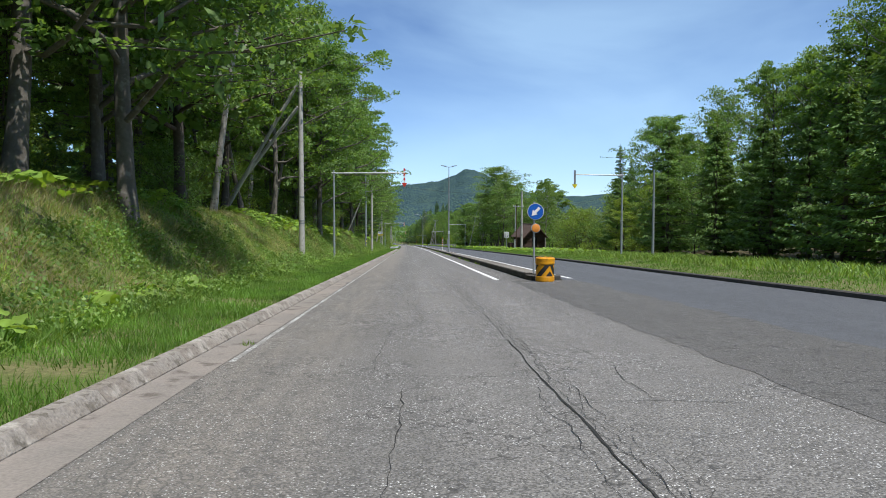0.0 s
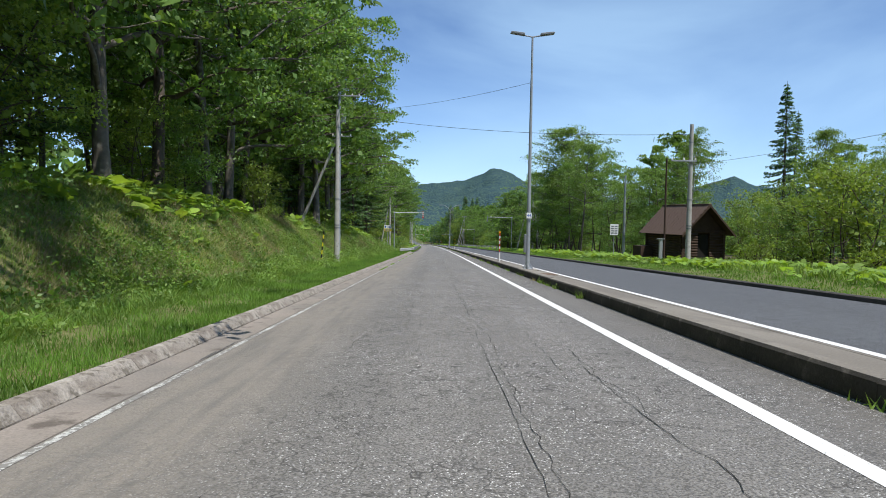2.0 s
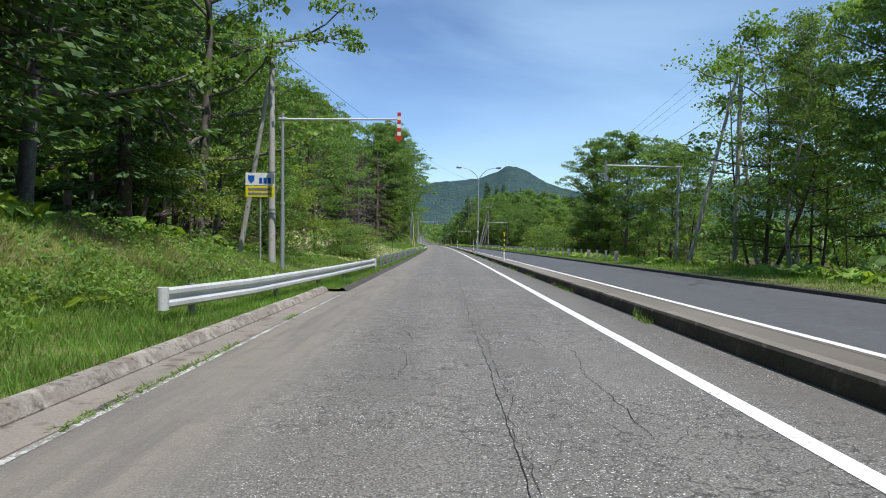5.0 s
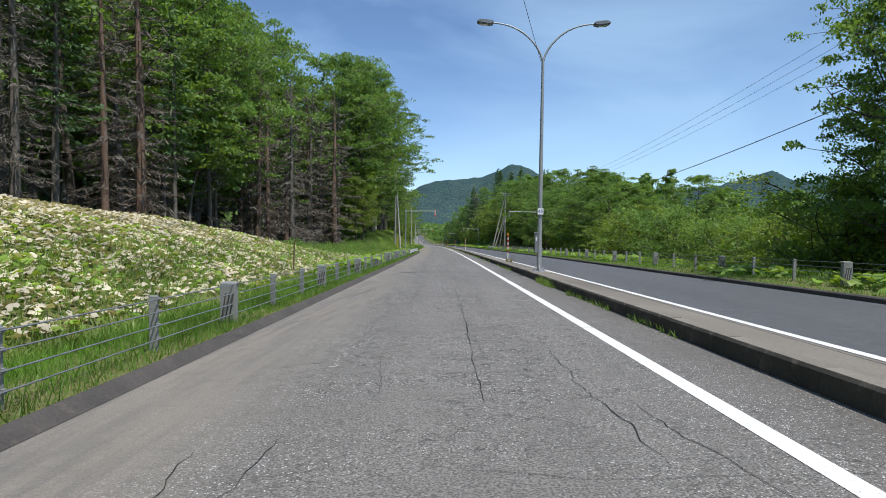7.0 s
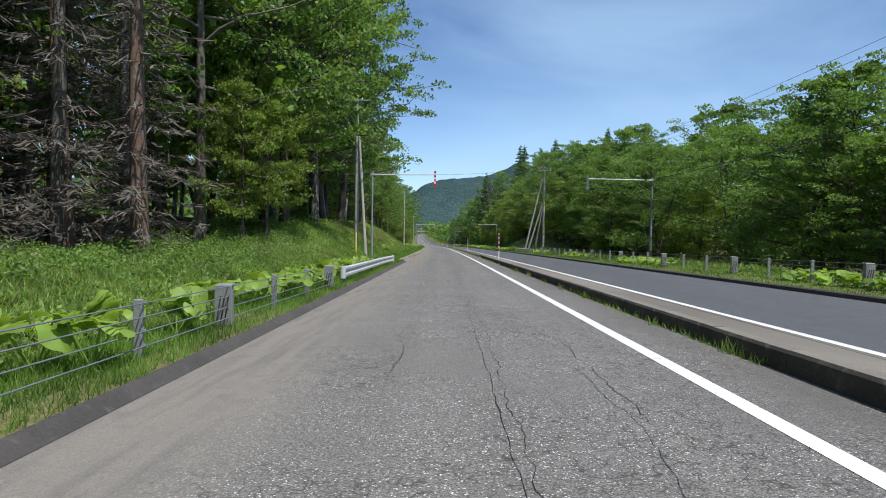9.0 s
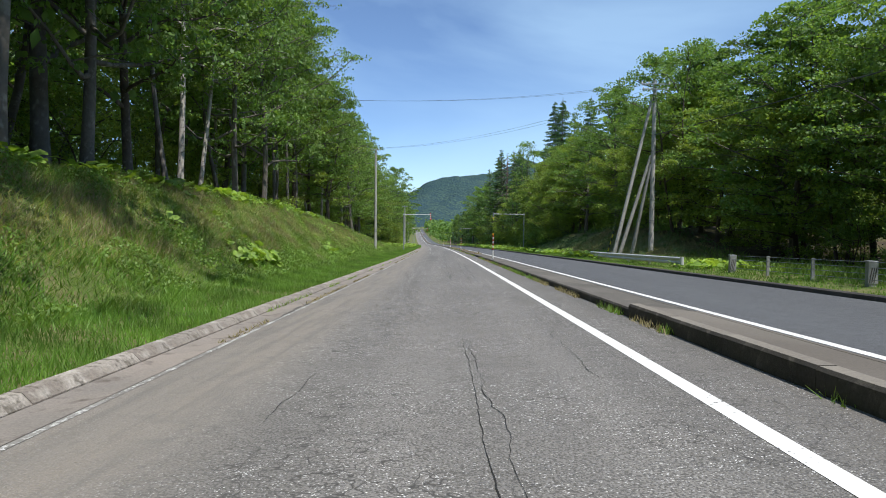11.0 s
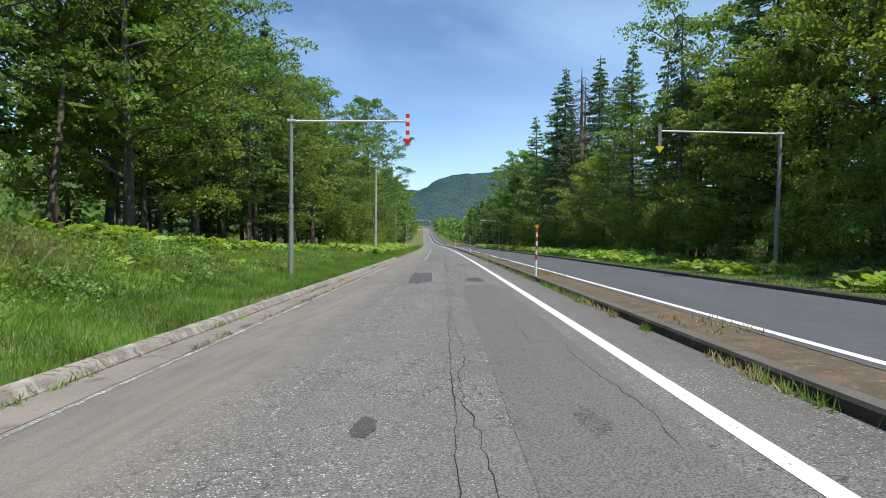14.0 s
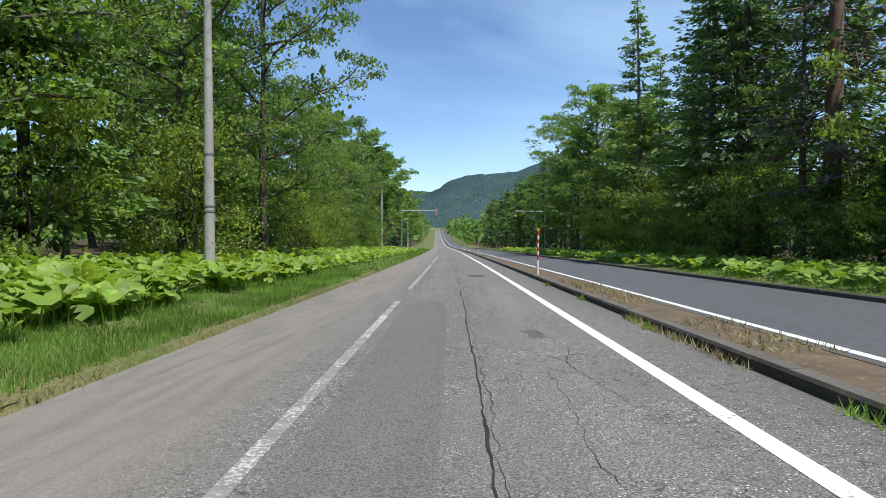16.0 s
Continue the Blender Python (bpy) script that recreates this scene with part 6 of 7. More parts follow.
def keep_left_sign():
    root = thing("direction_sign", at(24.6, 3.70, 0.20), "round blue direction sign with white arrow and orange reflector", "road sign")
    bm = bmesh.new()
    rod(bm, (0, 0, -0.03), (0, 0, 2.62), 0.038, 0.038, 16)
    part("post", bm, M_STEEL, root, smooth=True)
    z = 2.26
    bm = bmesh.new()
    rod(bm, (0.04, -0.075, z), (0.04, -0.060, z), 0.30, 0.30, 40)
    part("rim", bm, M_WHITE, root, "white rim")
    bm = bmesh.new()
    rod(bm, (0.04, -0.080, z), (0.04, -0.072, z), 0.285, 0.285, 40)
    disc = part("disc", bm, M_BLUE, root, "blue sign face")
    bm = bmesh.new()
    c = math.cos(math.radians(225))
    ax, perp = Vector((c, c)), Vector((c, -c))
    pts = [(-0.20, 0.05), (0.02, 0.05), (0.02, 0.125), (0.22, 0.0), (0.02, -0.125), (0.02, -0.05), (-0.20, -0.05)]
    slab(bm, [(0.04 + (ax * u + perp * v).x, z + (ax * u + perp * v).y) for u, v in pts], -0.086, -0.081, "y")
    part("arrow", bm, M_WHITE, disc, "white arrow pointing down")
    bm = bmesh.new()
    rod(bm, (0.05, -0.09, 1.66), (0.05, -0.03, 1.66), 0.17, 0.17, 32)
    ring = part("reflector_case", bm, M_STEEL, root)
    bm = bmesh.new()
    lathe(bm, [(0.15, 0.0), (0.145, 0.012), (0.10, 0.022), (0.03, 0.027)], 32)
    part("reflector", bm, M_ORANGE, ring, "orange reflector lens", True, Matrix.Translation((0.05, -0.091, 1.66)) @ Matrix.Rotation(math.pi / 2, 4, "X"))
    bm = bmesh.new()
    for z in (2.12, 2.40, 1.60, 1.72):
        box(bm, -0.06, 0.06, -0.062, 0.045, z - 0.02, z + 0.02, 0.005)
    part("bracket", bm, M_STEEL, root)


def gantry(s, d, reach, height, front, group="overhead shoulder markers"):
    """A post with an arm over the road's edge and a hanging arrow. front: its striped face is towards the viewer."""
    side = 1 if reach > d else -1
    ln = abs(reach - d)
    label = "grey steel gantry with hanging red and white arrow" if front else "grey steel gantry seen from behind its arrow"
    root = thing("arrow_gantry", on_ground(s, d), label, "road marker", group)
    base = ground(s, d)
    top = height - base + crossfall(s, reach) - crossfall(s, d)
    bm = bmesh.new()
    rod(bm, (0, 0, -0.1), (0, 0, top * 0.45), 0.085, 0.08, 16)
    rod(bm, (0, 0, top * 0.45), (0, 0, top + 0.22), 0.07, 0.06, 16)
    part("post", bm, M_POLE_STEEL, root, smooth=True)
    bm = bmesh.new()
    rod(bm, (0, 0, top * 0.44), (0, 0, top * 0.46), 0.092, 0.092, 16)
    part("joint_ring", bm, M_STEEL, root)
    bm = bmesh.new()
    rod(bm, (-0.13 * side, 0, top), (0.16 * side, 0, top), 0.075, 0.075, 12)
    part("collar", bm, M_STEEL, root)
    bm = bmesh.new()
    rod(bm, (0.1 * side, -0.02, top), (ln * side, -0.02, top + 0.05), 0.045, 0.035, 12)
    part("arm", bm, M_RAIL, root, "pale horizontal arm", True)
    x = ln * side
    f = 0.88 if s < 60 else 0.74
    for k in range(6):
        bm = bmesh.new()
        z1 = top + (0.40 - k * 0.19) * f
        box(bm, x - 0.065, x + 0.065, -0.075, -0.03, z1 - 0.19 * f, z1)
        mat_k = (M_RED if k % 2 == 0 else M_WHITE) if front else M_STEEL_DULL
        part("band", bm, mat_k, root)
    z = top - 0.74 * f
    bm = bmesh.new()
    slab(bm, [(x - 0.20 * f, z), (x + 0.20 * f, z), (x + 0.21 * f, z - 0.04 * f), (x, z - 0.34 * f), (x - 0.21 * f, z - 0.04 * f)], -0.10, -0.02, "y")
    part("arrow", bm, M_RED if front else M_SIGN_YELLOW if s > 300 or s < 60 else M_STEEL_DULL, root, "red arrow head" if front else "arrow head")
    return root


def insulator(bm, x, y, z):
    lathe_at = bmesh.new()
    lathe(lathe_at, [(0.02, 0), (0.05, 0.01), (0.03, 0.04), (0.055, 0.06), (0.03, 0.10), (0.02, 0.13)], 10)
    me = bpy.data.meshes.new("tmp")
    lathe_at.to_mesh(me)
    lathe_at.free()
    me.transform(Matrix.Translation((x, y, z)))
    bm.from_mesh(me)
    bpy.data.meshes.remove(me)


def utility_pole(s, d, height, radius=0.16, arms=(), braces=(), steel=False, label="", box_at=None, bands=True):
    """arms: (height, left end, right end); braces: (foot d, foot s, height where it meets)."""
    base = ground(s, d)
    root = thing("utility_pole", on_ground(s, d), label or "tall grey concrete utility pole beside the road", "utility pole", "utility poles")
    bm = bmesh.new()
    rod(bm, (0, 0, -0.3), (0, 0, height - base), radius, radius * 0.62, 18)
    part("pole", bm, M_POLE_STEEL if steel else M_POLE, root, smooth=True)
    if bands:
        for z in (2.0, 2.15, 3.6, height - base - 1.0):
            bm = bmesh.new()
            r = radius * (1 - 0.38 * z / height)
            rod(bm, (0, 0, z - 0.025), (0, 0, z + 0.025), r + 0.012, r + 0.012, 18)
            part("band", bm, M_STEEL_DULL, root)
    steps = int((height - base - 2.5) / 0.9)
    for k in range(max(0, min(8, steps))):
        bm = bmesh.new()
        z = 2.4 + k * 0.9
        side = -1 if k % 2 else 1
        rod(bm, (side * radius * 0.6, 0, z), (side * (radius + 0.11), 0, z + 0.02), 0.009, 0.009, 6)
        part("foot_peg", bm, M_STEEL_DULL, root)
    for z, x0, x1 in arms:
        z -= base
        bm = bmesh.new()
        box(bm, x0, x1, -0.20, -0.12, z - 0.04, z + 0.04, 0.006)
        arm = part("crossarm", bm, M_STEEL, root)
        n = max(2, int((x1 - x0) / 0.5) + 1)
        for k in range(n):
            bm = bmesh.new()
            insulator(bm, x0 + 0.06 + (x1 - x0 - 0.12) * k / (n - 1), -0.16, z + 0.04)
            part("insulator", bm, M_CERAMIC, arm, smooth=True)
    for fd, fs, z in braces:
        bm = bmesh.new()
        foot = G(s + fs, fd, -0.2) - G(s, d)
        foot = Matrix.Rotation(-heading(s), 3, "Z") @ foot
        tip = Vector((math.copysign(radius * 0.8, foot.x), 0, z - base))
        rod(bm, foot, tip, radius * 0.75, radius * 0.5, 14)
        part("brace", bm, M_POLE, root, smooth=True)
    if box_at:
        z, x = box_at
        bm = bmesh.new()
        box(bm, x - 0.2, x + 0.2, -0.4, -0.1, z - 0.35, z + 0.35, 0.03)
        part("transformer", bm, M_STEEL, root)
    return root


def stay_guard(s, d, top, tie, stripes=True):
    """A stay wire with a striped guard at its foot. top: height of the guard; tie: where the wire ends (s, d, h)."""
    foot = G(s, d)
    end = R(*tie)
    way = (end - foot).normalized()
    root = thing("stay_wire", Matrix.Translation(foot), "taut stay wire with striped guard tube at its foot" if stripes else "taut stay wire with yellow guard tube at its foot", "stay wire")
    ln = top
    n = 8 if stripes else 1
    for k in range(n):
        bm = bmesh.new()
        rod(bm, way * (ln * k / n), way * (ln * (k + 1) / n), 0.035, 0.035, 10)
        part("guard_band", bm, M_BLACK if k % 2 else M_SIGN_YELLOW, root)
    bm = bmesh.new()
    rod(bm, way * -0.1, end - foot, 0.007, 0.007, 6)
    part("wire", bm, M_WIRE, root)


def wire(a, b, sag, r=0.0075, group="overhead lines"):
    """A hanging cable between two places given as (s, d, h)."""
    p, q = R(*a), R(*b)
    pts = []
    for k in range(25):
        u = k / 24
        v = p.lerp(q, u)
        v.z -= sag * 4 * u * (1 - u)
        pts.append(v - p)
    bm = bmesh.new()
    bent(bm, pts, r, r, 6)
    me = bpy.data.meshes.new("overhead_cable")
    bm.to_mesh(me)
    bm.free()
    me.materials.append(M_WIRE)
    ob = tagged(new("overhead_cable", me), "thin dark overhead cable hanging between poles", "cable", group)
    ob.matrix_basis = Matrix.Translation(p)


def number_plate(root, text, z, r):
    bm = bmesh.new()
    box(bm, -0.115, 0.115, -r - 0.03, -r - 0.02, z - 0.125, z + 0.125, 0.004)
    plate = part("number_plate", bm, M_WHITE, root, "white plate with blue number")
    cu = bpy.data.curves.new("digits", "FONT")
    cu.body, cu.size, cu.align_x, cu.align_y, cu.extrude = text, 0.19, "CENTER", "CENTER", 0.001
    tmp = bpy.data.objects.new("digits", cu)
    me = bpy.data.meshes.new_from_object(tmp)
    bpy.data.objects.remove(tmp)
    me.materials.clear()
    me.materials.append(M_BLUE)
    hang("digits", me, plate, Matrix.Translation((0, -r - 0.034, z)) @ Matrix.Rotation(math.pi / 2, 4, "X"))


def lamp_base(root, r):
    bm = bmesh.new()
    box(bm, -0.24, 0.24, -0.24, 0.24, 0.0, 0.03, 0.004)
    part("base_plate", bm, M_STEEL, root)
    for k in range(4):
        a = math.pi / 4 + k * math.pi / 2
        bm = bmesh.new()
        rod(bm, (0.26 * math.cos(a), 0.26 * math.sin(a), 0.0), (0.26 * math.cos(a), 0.26 * math.sin(a), 0.10), 0.022, 0.016, 6)
        part("bolt", bm, M_STEEL_DULL, root)
        bm = bmesh.new()
        b = k * math.pi / 2
        c, w = math.cos(b), math.sin(b)
        slab(bm, [(r * 0.9, 0.03), (0.22, 0.03), (0.215, 0.06), (r, 0.26)], -0.008, 0.008, "y")
        part("gusset", bm, M_STEEL, root, m=Matrix.Rotation(b, 4, "Z"))
    bm = bmesh.new()
    box(bm, -0.42, 0.42, -0.55, 0.55, -0.03, 0.008)
    part("footing", bm, M_CONC, root)


def lamp_44():
    root = thing("street_lamp", at(80.7, 3.86, 0.185), "tall grey steel street lamp with two flat heads on the median", "street lamp", "median street lamps")
    lamp_base(root, 0.13)
    bm = bmesh.new()
    rod(bm, (0, 0, 0.02), (0, 0, 10.2), 0.098, 0.042, 20)
    part("pole", bm, M_STEEL_LAMP, root, smooth=True)
    for side in (-1, 1):
        bm = bmesh.new()
        rod(bm, (0, 0, 10.18), (side * 0.45, 0, 10.26), 0.03, 0.03, 10)
        arm = part("arm", bm, M_STEEL_DULL, root, smooth=True)
        bm = bmesh.new()
        slab(bm, [(side * 0.35, 10.24), (side * 0.95, 10.33), (side * 0.97, 10.37), (side * 0.90, 10.40), (side * 0.35, 10.33)], -0.16, 0.16, "y")
        bmesh.ops.bevel(bm, geom=list(bm.edges), offset=0.012, segments=1, affect="EDGES")
        part("lamp_head", bm, M_STEEL_DULL, arm)
    bm = bmesh.new()
    box(bm, -0.19, -0.09, -0.14, 0.10, 0.75, 1.55, 0.015)
    part("control_box", bm, M_STEEL_DULL, root)
    number_plate(root, "44", 2.38, 0.11)


def lamp_45():
    root = thing("street_lamp", at(205.45, 3.88, 0.19), "tall grey street lamp with two curved arms on the median", "street lamp", "median street lamps")
    lamp_base(root, 0.13)
    bm = bmesh.new()
    rod(bm, (0, 0, 0.02), (0, 0, 8.5), 0.100, 0.055, 20)
    part("pole", bm, M_STEEL_LAMP, root, smooth=True)
    for side in (-1, 1):
        bm = bmesh.new()
        pts = []
        for k in range(13):
            u = k / 12
            pts.append((side * (0.02 + 2.05 * u ** 1.35), 0, 8.4 + 1.45 * (1 - (1 - u) ** 2.0)))
        bent(bm, pts, 0.045, 0.03, 12)
        arm = part("arm", bm, M_STEEL_LAMP, root, smooth=True)
        bm = bmesh.new()
        slab(bm, [(side * 1.98, 9.80), (side * 2.15, 9.76), (side * 2.60, 9.83), (side * 2.66, 9.90), (side * 2.50, 9.97), (side * 2.0, 9.92)], -0.19, 0.19, "y")
        bmesh.ops.bevel(bm, geom=list(bm.edges), offset=0.03, segments=2, affect="EDGES")
        head = part("lamp_head", bm, M_STEEL_DULL, arm)
        bm = bmesh.new()
        box(bm, min(side * 2.2, side * 2.5), max(side * 2.2, side * 2.5), -0.09, 0.09, 9.755, 9.80, 0.02)
        part("lens", bm, M_CERAMIC, head, "pale lamp lens")
    bm = bmesh.new()
    box(bm, -0.20, -0.085, -0.12, 0.08, 0.75, 1.55, 0.012)
    case = part("control_box", bm, M_STEEL_DULL, root)
    bm = bmesh.new()
    box(bm, -0.22, -0.075, -0.14, 0.10, 1.55, 1.575)
    part("box_lid", bm, M_STEEL, case)
    bm = bmesh.new()
    box(bm, -0.17, -0.11, -0.126, -0.121, 1.25, 1.40)
    part("box_label", bm, M_CERAMIC, case)
    number_plate(root, "45", 2.42, 0.11)


def snow_pole(s, d=3.65, colour=None):
    """A slim marker pole with bands and a round yellow reflector on top."""
    low = 0.135 if d > 4.1 else 0.205 if s < 290 else 0.145 if s < 349 else 0.118
    root = thing("snow_pole", at(s, d, low - 0.01), "slim banded marker pole with round yellow reflector on the median", "marker pole", "snow marker poles")
    bm = bmesh.new()
    rod(bm, (0, 0, -0.02), (0, 0, 0.03), 0.09, 0.07, 14)
    part("foot", bm, M_STEEL, root)
    bm = bmesh.new()
    rod(bm, (0, 0, 0.0), (0, 0, 0.62), 0.042, 0.042, 14)
    part("lower_tube", bm, M_WHITE, root, smooth=True)
    bm = bmesh.new()
    rod(bm, (0, 0, 0.60), (0, 0, 0.64), 0.050, 0.050, 14)
    part("collar", bm, M_STEEL_DULL, root)
    for k in range(7):
        bm = bmesh.new()
        rod(bm, (0, 0, 0.64 + k * 0.156), (0, 0, 0.64 + (k + 1) * 0.156), 0.036, 0.036, 14)
        part("band", bm, (colour or M_RED) if k % 2 == 0 else (M_BLACK if colour else M_WHITE), root, smooth=True)
    bm = bmesh.new()
    rod(bm, (0, -0.035, 1.79), (0, 0.015, 1.79), 0.062, 0.062, 20)
    part("reflector", bm, M_YELLOW, root, "round yellow reflector")


def hut():
    turn = 9.0
    root = thing("log_hut", Matrix.Translation(G(92.7, 16.45, 0.02)) @ Matrix.Rotation(math.radians(turn), 4, "Z"), "small dark brown log hut with steep shingled gable roof", "hut")
    half, deep, eave, ridge = 1.38, 4.5, 1.95, 3.62
    z, k = 0.0, 0
    while z < eave - 0.05:
        for x in (-half, half):
            bm = bmesh.new()
            rod(bm, (x, -0.15, z + 0.085), (x, deep + 0.15, z + 0.085), 0.09, 0.09, 10)
            part("log", bm, M_LOG, root, smooth=False)
        for y in (0.0, deep):
            if y == 0.0 and 0.1 < z < 1.75:
                for x0, x1 in ((-half - 0.15, -0.35), (0.45, half + 0.15)):
                    bm = bmesh.new()
                    rod(bm, (x0, y, z + 0.085), (x1, y, z + 0.085), 0.09, 0.09, 10)
                    part("log", bm, M_LOG, root)
            else:
                bm = bmesh.new()
                rod(bm, (-half - 0.15, y, z + 0.085), (half + 0.15, y, z + 0.085), 0.09, 0.09, 10)
                part("log", bm, M_LOG, root)
        z += 0.165
        k += 1
    for y in (0.02, deep - 0.02):
        bm = bmesh.new()
        slab(bm, [(-half, eave), (half, eave), (0, ridge - 0.1)], y - 0.04, y + 0.04, "y")
        part("gable", bm, M_LOG, root)
    bm = bmesh.new()
    box(bm, -half, half, 0.1, deep - 0.1, -0.05, 0.05)
    part("floor", bm, M_DARK, root)
    bm = bmesh.new()
    box(bm, -0.34, 0.44, 0.08, 0.14, 0.05, 1.75)
    part("door", bm, M_DARK, root, "door with shade put into its near-black colour")
    slope = math.atan2(ridge - 1.72, 1.78)
    length = math.hypot(ridge - 1.72, 1.78)
    for side in (-1, 1):
        bm = bmesh.new()
        box(bm, 0, length, -0.75, deep + 0.55, -0.05, 0.0)
        sheet = part("roof", bm, M_LOG, root, m=Matrix.Translation((0, 0, ridge)) @ Matrix.Rotation(slope if side > 0 else math.pi - slope, 4, "Y") if side > 0 else Matrix.Translation((0, 0, ridge)) @ Matrix.Rotation(math.pi, 4, "Z") @ Matrix.Translation((0, -deep + 0.2, 0)) @ Matrix.Rotation(slope, 4, "Y"))
        bm = bmesh.new()
        box(bm, -0.0, 0.215, 0, 0.40, 0.0, 0.022)
        me = bpy.data.meshes.new("shingle")
        bm.to_mesh(me)
        bm.free()
        me.materials.append(M_SHINGLE)
        rnd = random.Random(3 + side)
        for r in range(13):
            for c in range(14):
                hang("shingle", me, sheet, Matrix.Translation((length - 0.2 - r * 0.195, -0.74 + c * 0.412 + (0.1 if r % 2 else 0) + rnd.uniform(-0.02, 0.02), 0.006 + rnd.uniform(0, 0.012))) @ Matrix.Rotation(0.09, 4, "Y"))
    bm = bmesh.new()
    box(bm, -0.12, 0.12, -0.75, deep + 0.55, ridge - 0.03, ridge + 0.04, 0.02)
    part("ridge_cap", bm, M_SHINGLE, root)
    for side in (-1, 1):
        bm = bmesh.new()
        slab(bm, [(0, ridge - 0.02), (side * 1.80, 1.70), (side * 1.80, 1.56), (0, ridge - 0.17)], -0.80, -0.765, "y")
        part("barge_board", bm, M_LOG, root)
    bm = bmesh.new()
    box(bm, -half - 0.95, -half - 0.08, deep - 0.9, deep + 0.3, 0.0, 0.85, 0.02)
    part("side_bin", bm, M_LOG, root, "dark wooden bin at the side")


def info_sign():
    root = thing("info_sign", on_ground(106.4, 14.6), "white notice board on a slim steel post", "road sign")
    bm = bmesh.new()
    rod(bm, (0, 0.04, -0.1), (0, 0.04, 2.75), 0.03, 0.03, 12)
    part("post", bm, M_STEEL, root, smooth=True)
    bm = bmesh.new()
    box(bm, -0.34, 0.34, -0.02, 0.0, 1.95, 2.85, 0.01)
    board = part("board", bm, M_WHITE, root)
    for k in range(4):
        for j in range(2):
            bm = bmesh.new()
            x = -0.27 + j * 0.29
            box(bm, x, x + 0.24, -0.026, -0.021, 2.06 + k * 0.185, 2.17 + k * 0.185)
            part("text_bar", bm, M_STEEL_DULL, board)


def route_sign():
    root = thing("route_sign", on_ground(153.2, -7.25), "white and yellow route sign on a slim post", "road sign")
    bm = bmesh.new()
    base = ground(153.2, -7.25)
    rod(bm, (0, 0.05, -0.2), (0, 0.05, 3.9 - base), 0.035, 0.035, 12)
    part("post", bm, M_STEEL, root, smooth=True)
    z = 3.05 - base
    for name, z0, z1, mt in (("upper_panel", z + 0.44, z + 0.92, M_WHITE), ("lower_panel", z, z + 0.42, M_SIGN_YELLOW)):
        bm = bmesh.new()
        box(bm, -0.55, 0.55, -0.02, 0.0, z0, z1, 0.008)
        panel = part(name, bm, mt, root)
        if mt is M_WHITE:
            bm = bmesh.new()
            slab(bm, [(-0.45, z0 + 0.38), (-0.20, z0 + 0.38), (-0.21, z0 + 0.2), (-0.325, z0 + 0.08), (-0.44, z0 + 0.2)], -0.028, -0.021, "y")
            part("shield", bm, M_BLUE, panel, "blue route shield")
            for k in range(3):
                bm = bmesh.new()
                box(bm, -0.02 + k * 0.16, 0.10 + k * 0.16, -0.027, -0.021, z0 + 0.08, z0 + 0.30)
                part("text_bar", bm, M_BLUE, panel)
        else:
            for k in range(2):
                bm = bmesh.new()
                box(bm, -0.45, 0.42, -0.027, -0.021, z0 + 0.08 + k * 0.17, z0 + 0.17 + k * 0.17)
                part("text_bar", bm, M_STEEL_DULL, panel)


def cable_rail(s0, s1, d, bay, first, label, base=None):
    """A cable guardrail: light posts, broad anchor posts at every third place, three cables."""
    off = d if callable(d) else (lambda s: d)
    root = thing("cable_guardrail", at(s0, off(s0)), label, "guardrail", "cable guardrails")
    back = root.matrix_basis.inverted()
    low = (lambda s: ground(s, off(s))) if base is None else (lambda s: base)
    tops = []
    k, s = first, s0
    thin_me = broad_me = None
    while s < s1 + 0.01:
        m = back @ Matrix.Translation(R(s, off(s), low(s))) @ Matrix.Rotation(heading(s), 4, "Z")
        if k % 3 == 0:
            if broad_me is None:
                bm = bmesh.new()
                box(bm, -0.10, 0.10, -0.04, 0.15, -0.2, 0.65, 0.02)
                box(bm, -0.13, 0.13, -0.055, -0.035, 0.06, 0.66, 0.008)
                box(bm, -0.12, 0.12, -0.05, 0.17, 0.64, 0.67, 0.01)
                broad_me = bpy.data.meshes.new("anchor_post")
                bm.to_mesh(broad_me)
                bm.free()
                broad_me.materials.append(M_BEAM)
                bm = bmesh.new()
                slab(bm, [(-0.032, 0.10), (-0.014, 0.10), (0.05, 0.50), (0.032, 0.50)], -0.068, -0.054, "y")
                bar_me = bpy.data.meshes.new("slanted_bar")
                bm.to_mesh(bar_me)
                bm.free()
                bar_me.materials.append(M_TARKERB)
            anchor = hang("anchor_post", broad_me, root, m)
            for j in range(3):
                hang("slanted_bar", bar_me, anchor, Matrix.Translation((-0.075 + j * 0.06, 0, 0)))
        else:
            if thin_me is None:
                bm = bmesh.new()
                box(bm, -0.05, 0.05, -0.03, 0.03, -0.2, 0.68, 0.012)
                for z in (0.17, 0.33, 0.49, 0.64):
                    box(bm, 0.045, 0.075, -0.02, 0.02, z - 0.02, z + 0.02)
                thin_me = bpy.data.meshes.new("post")
                bm.to_mesh(thin_me)
                bm.free()
                thin_me.materials.append(M_BEAM)
            hang("post", thin_me, root, m)
        tops.append(s)
        k, s = k + 1, s + bay
    for z in (0.17, 0.33, 0.49, 0.64):
        bm = bmesh.new()
        pts = [back @ R(float(s), off(float(s)) + (0.075 if off(s0) < 0 else -0.075), low(float(s)) + z) for s in tops]
        bent(bm, pts, 0.008, 0.008, 6)
        part("cable", bm, M_STEEL_DULL, root)
    return root


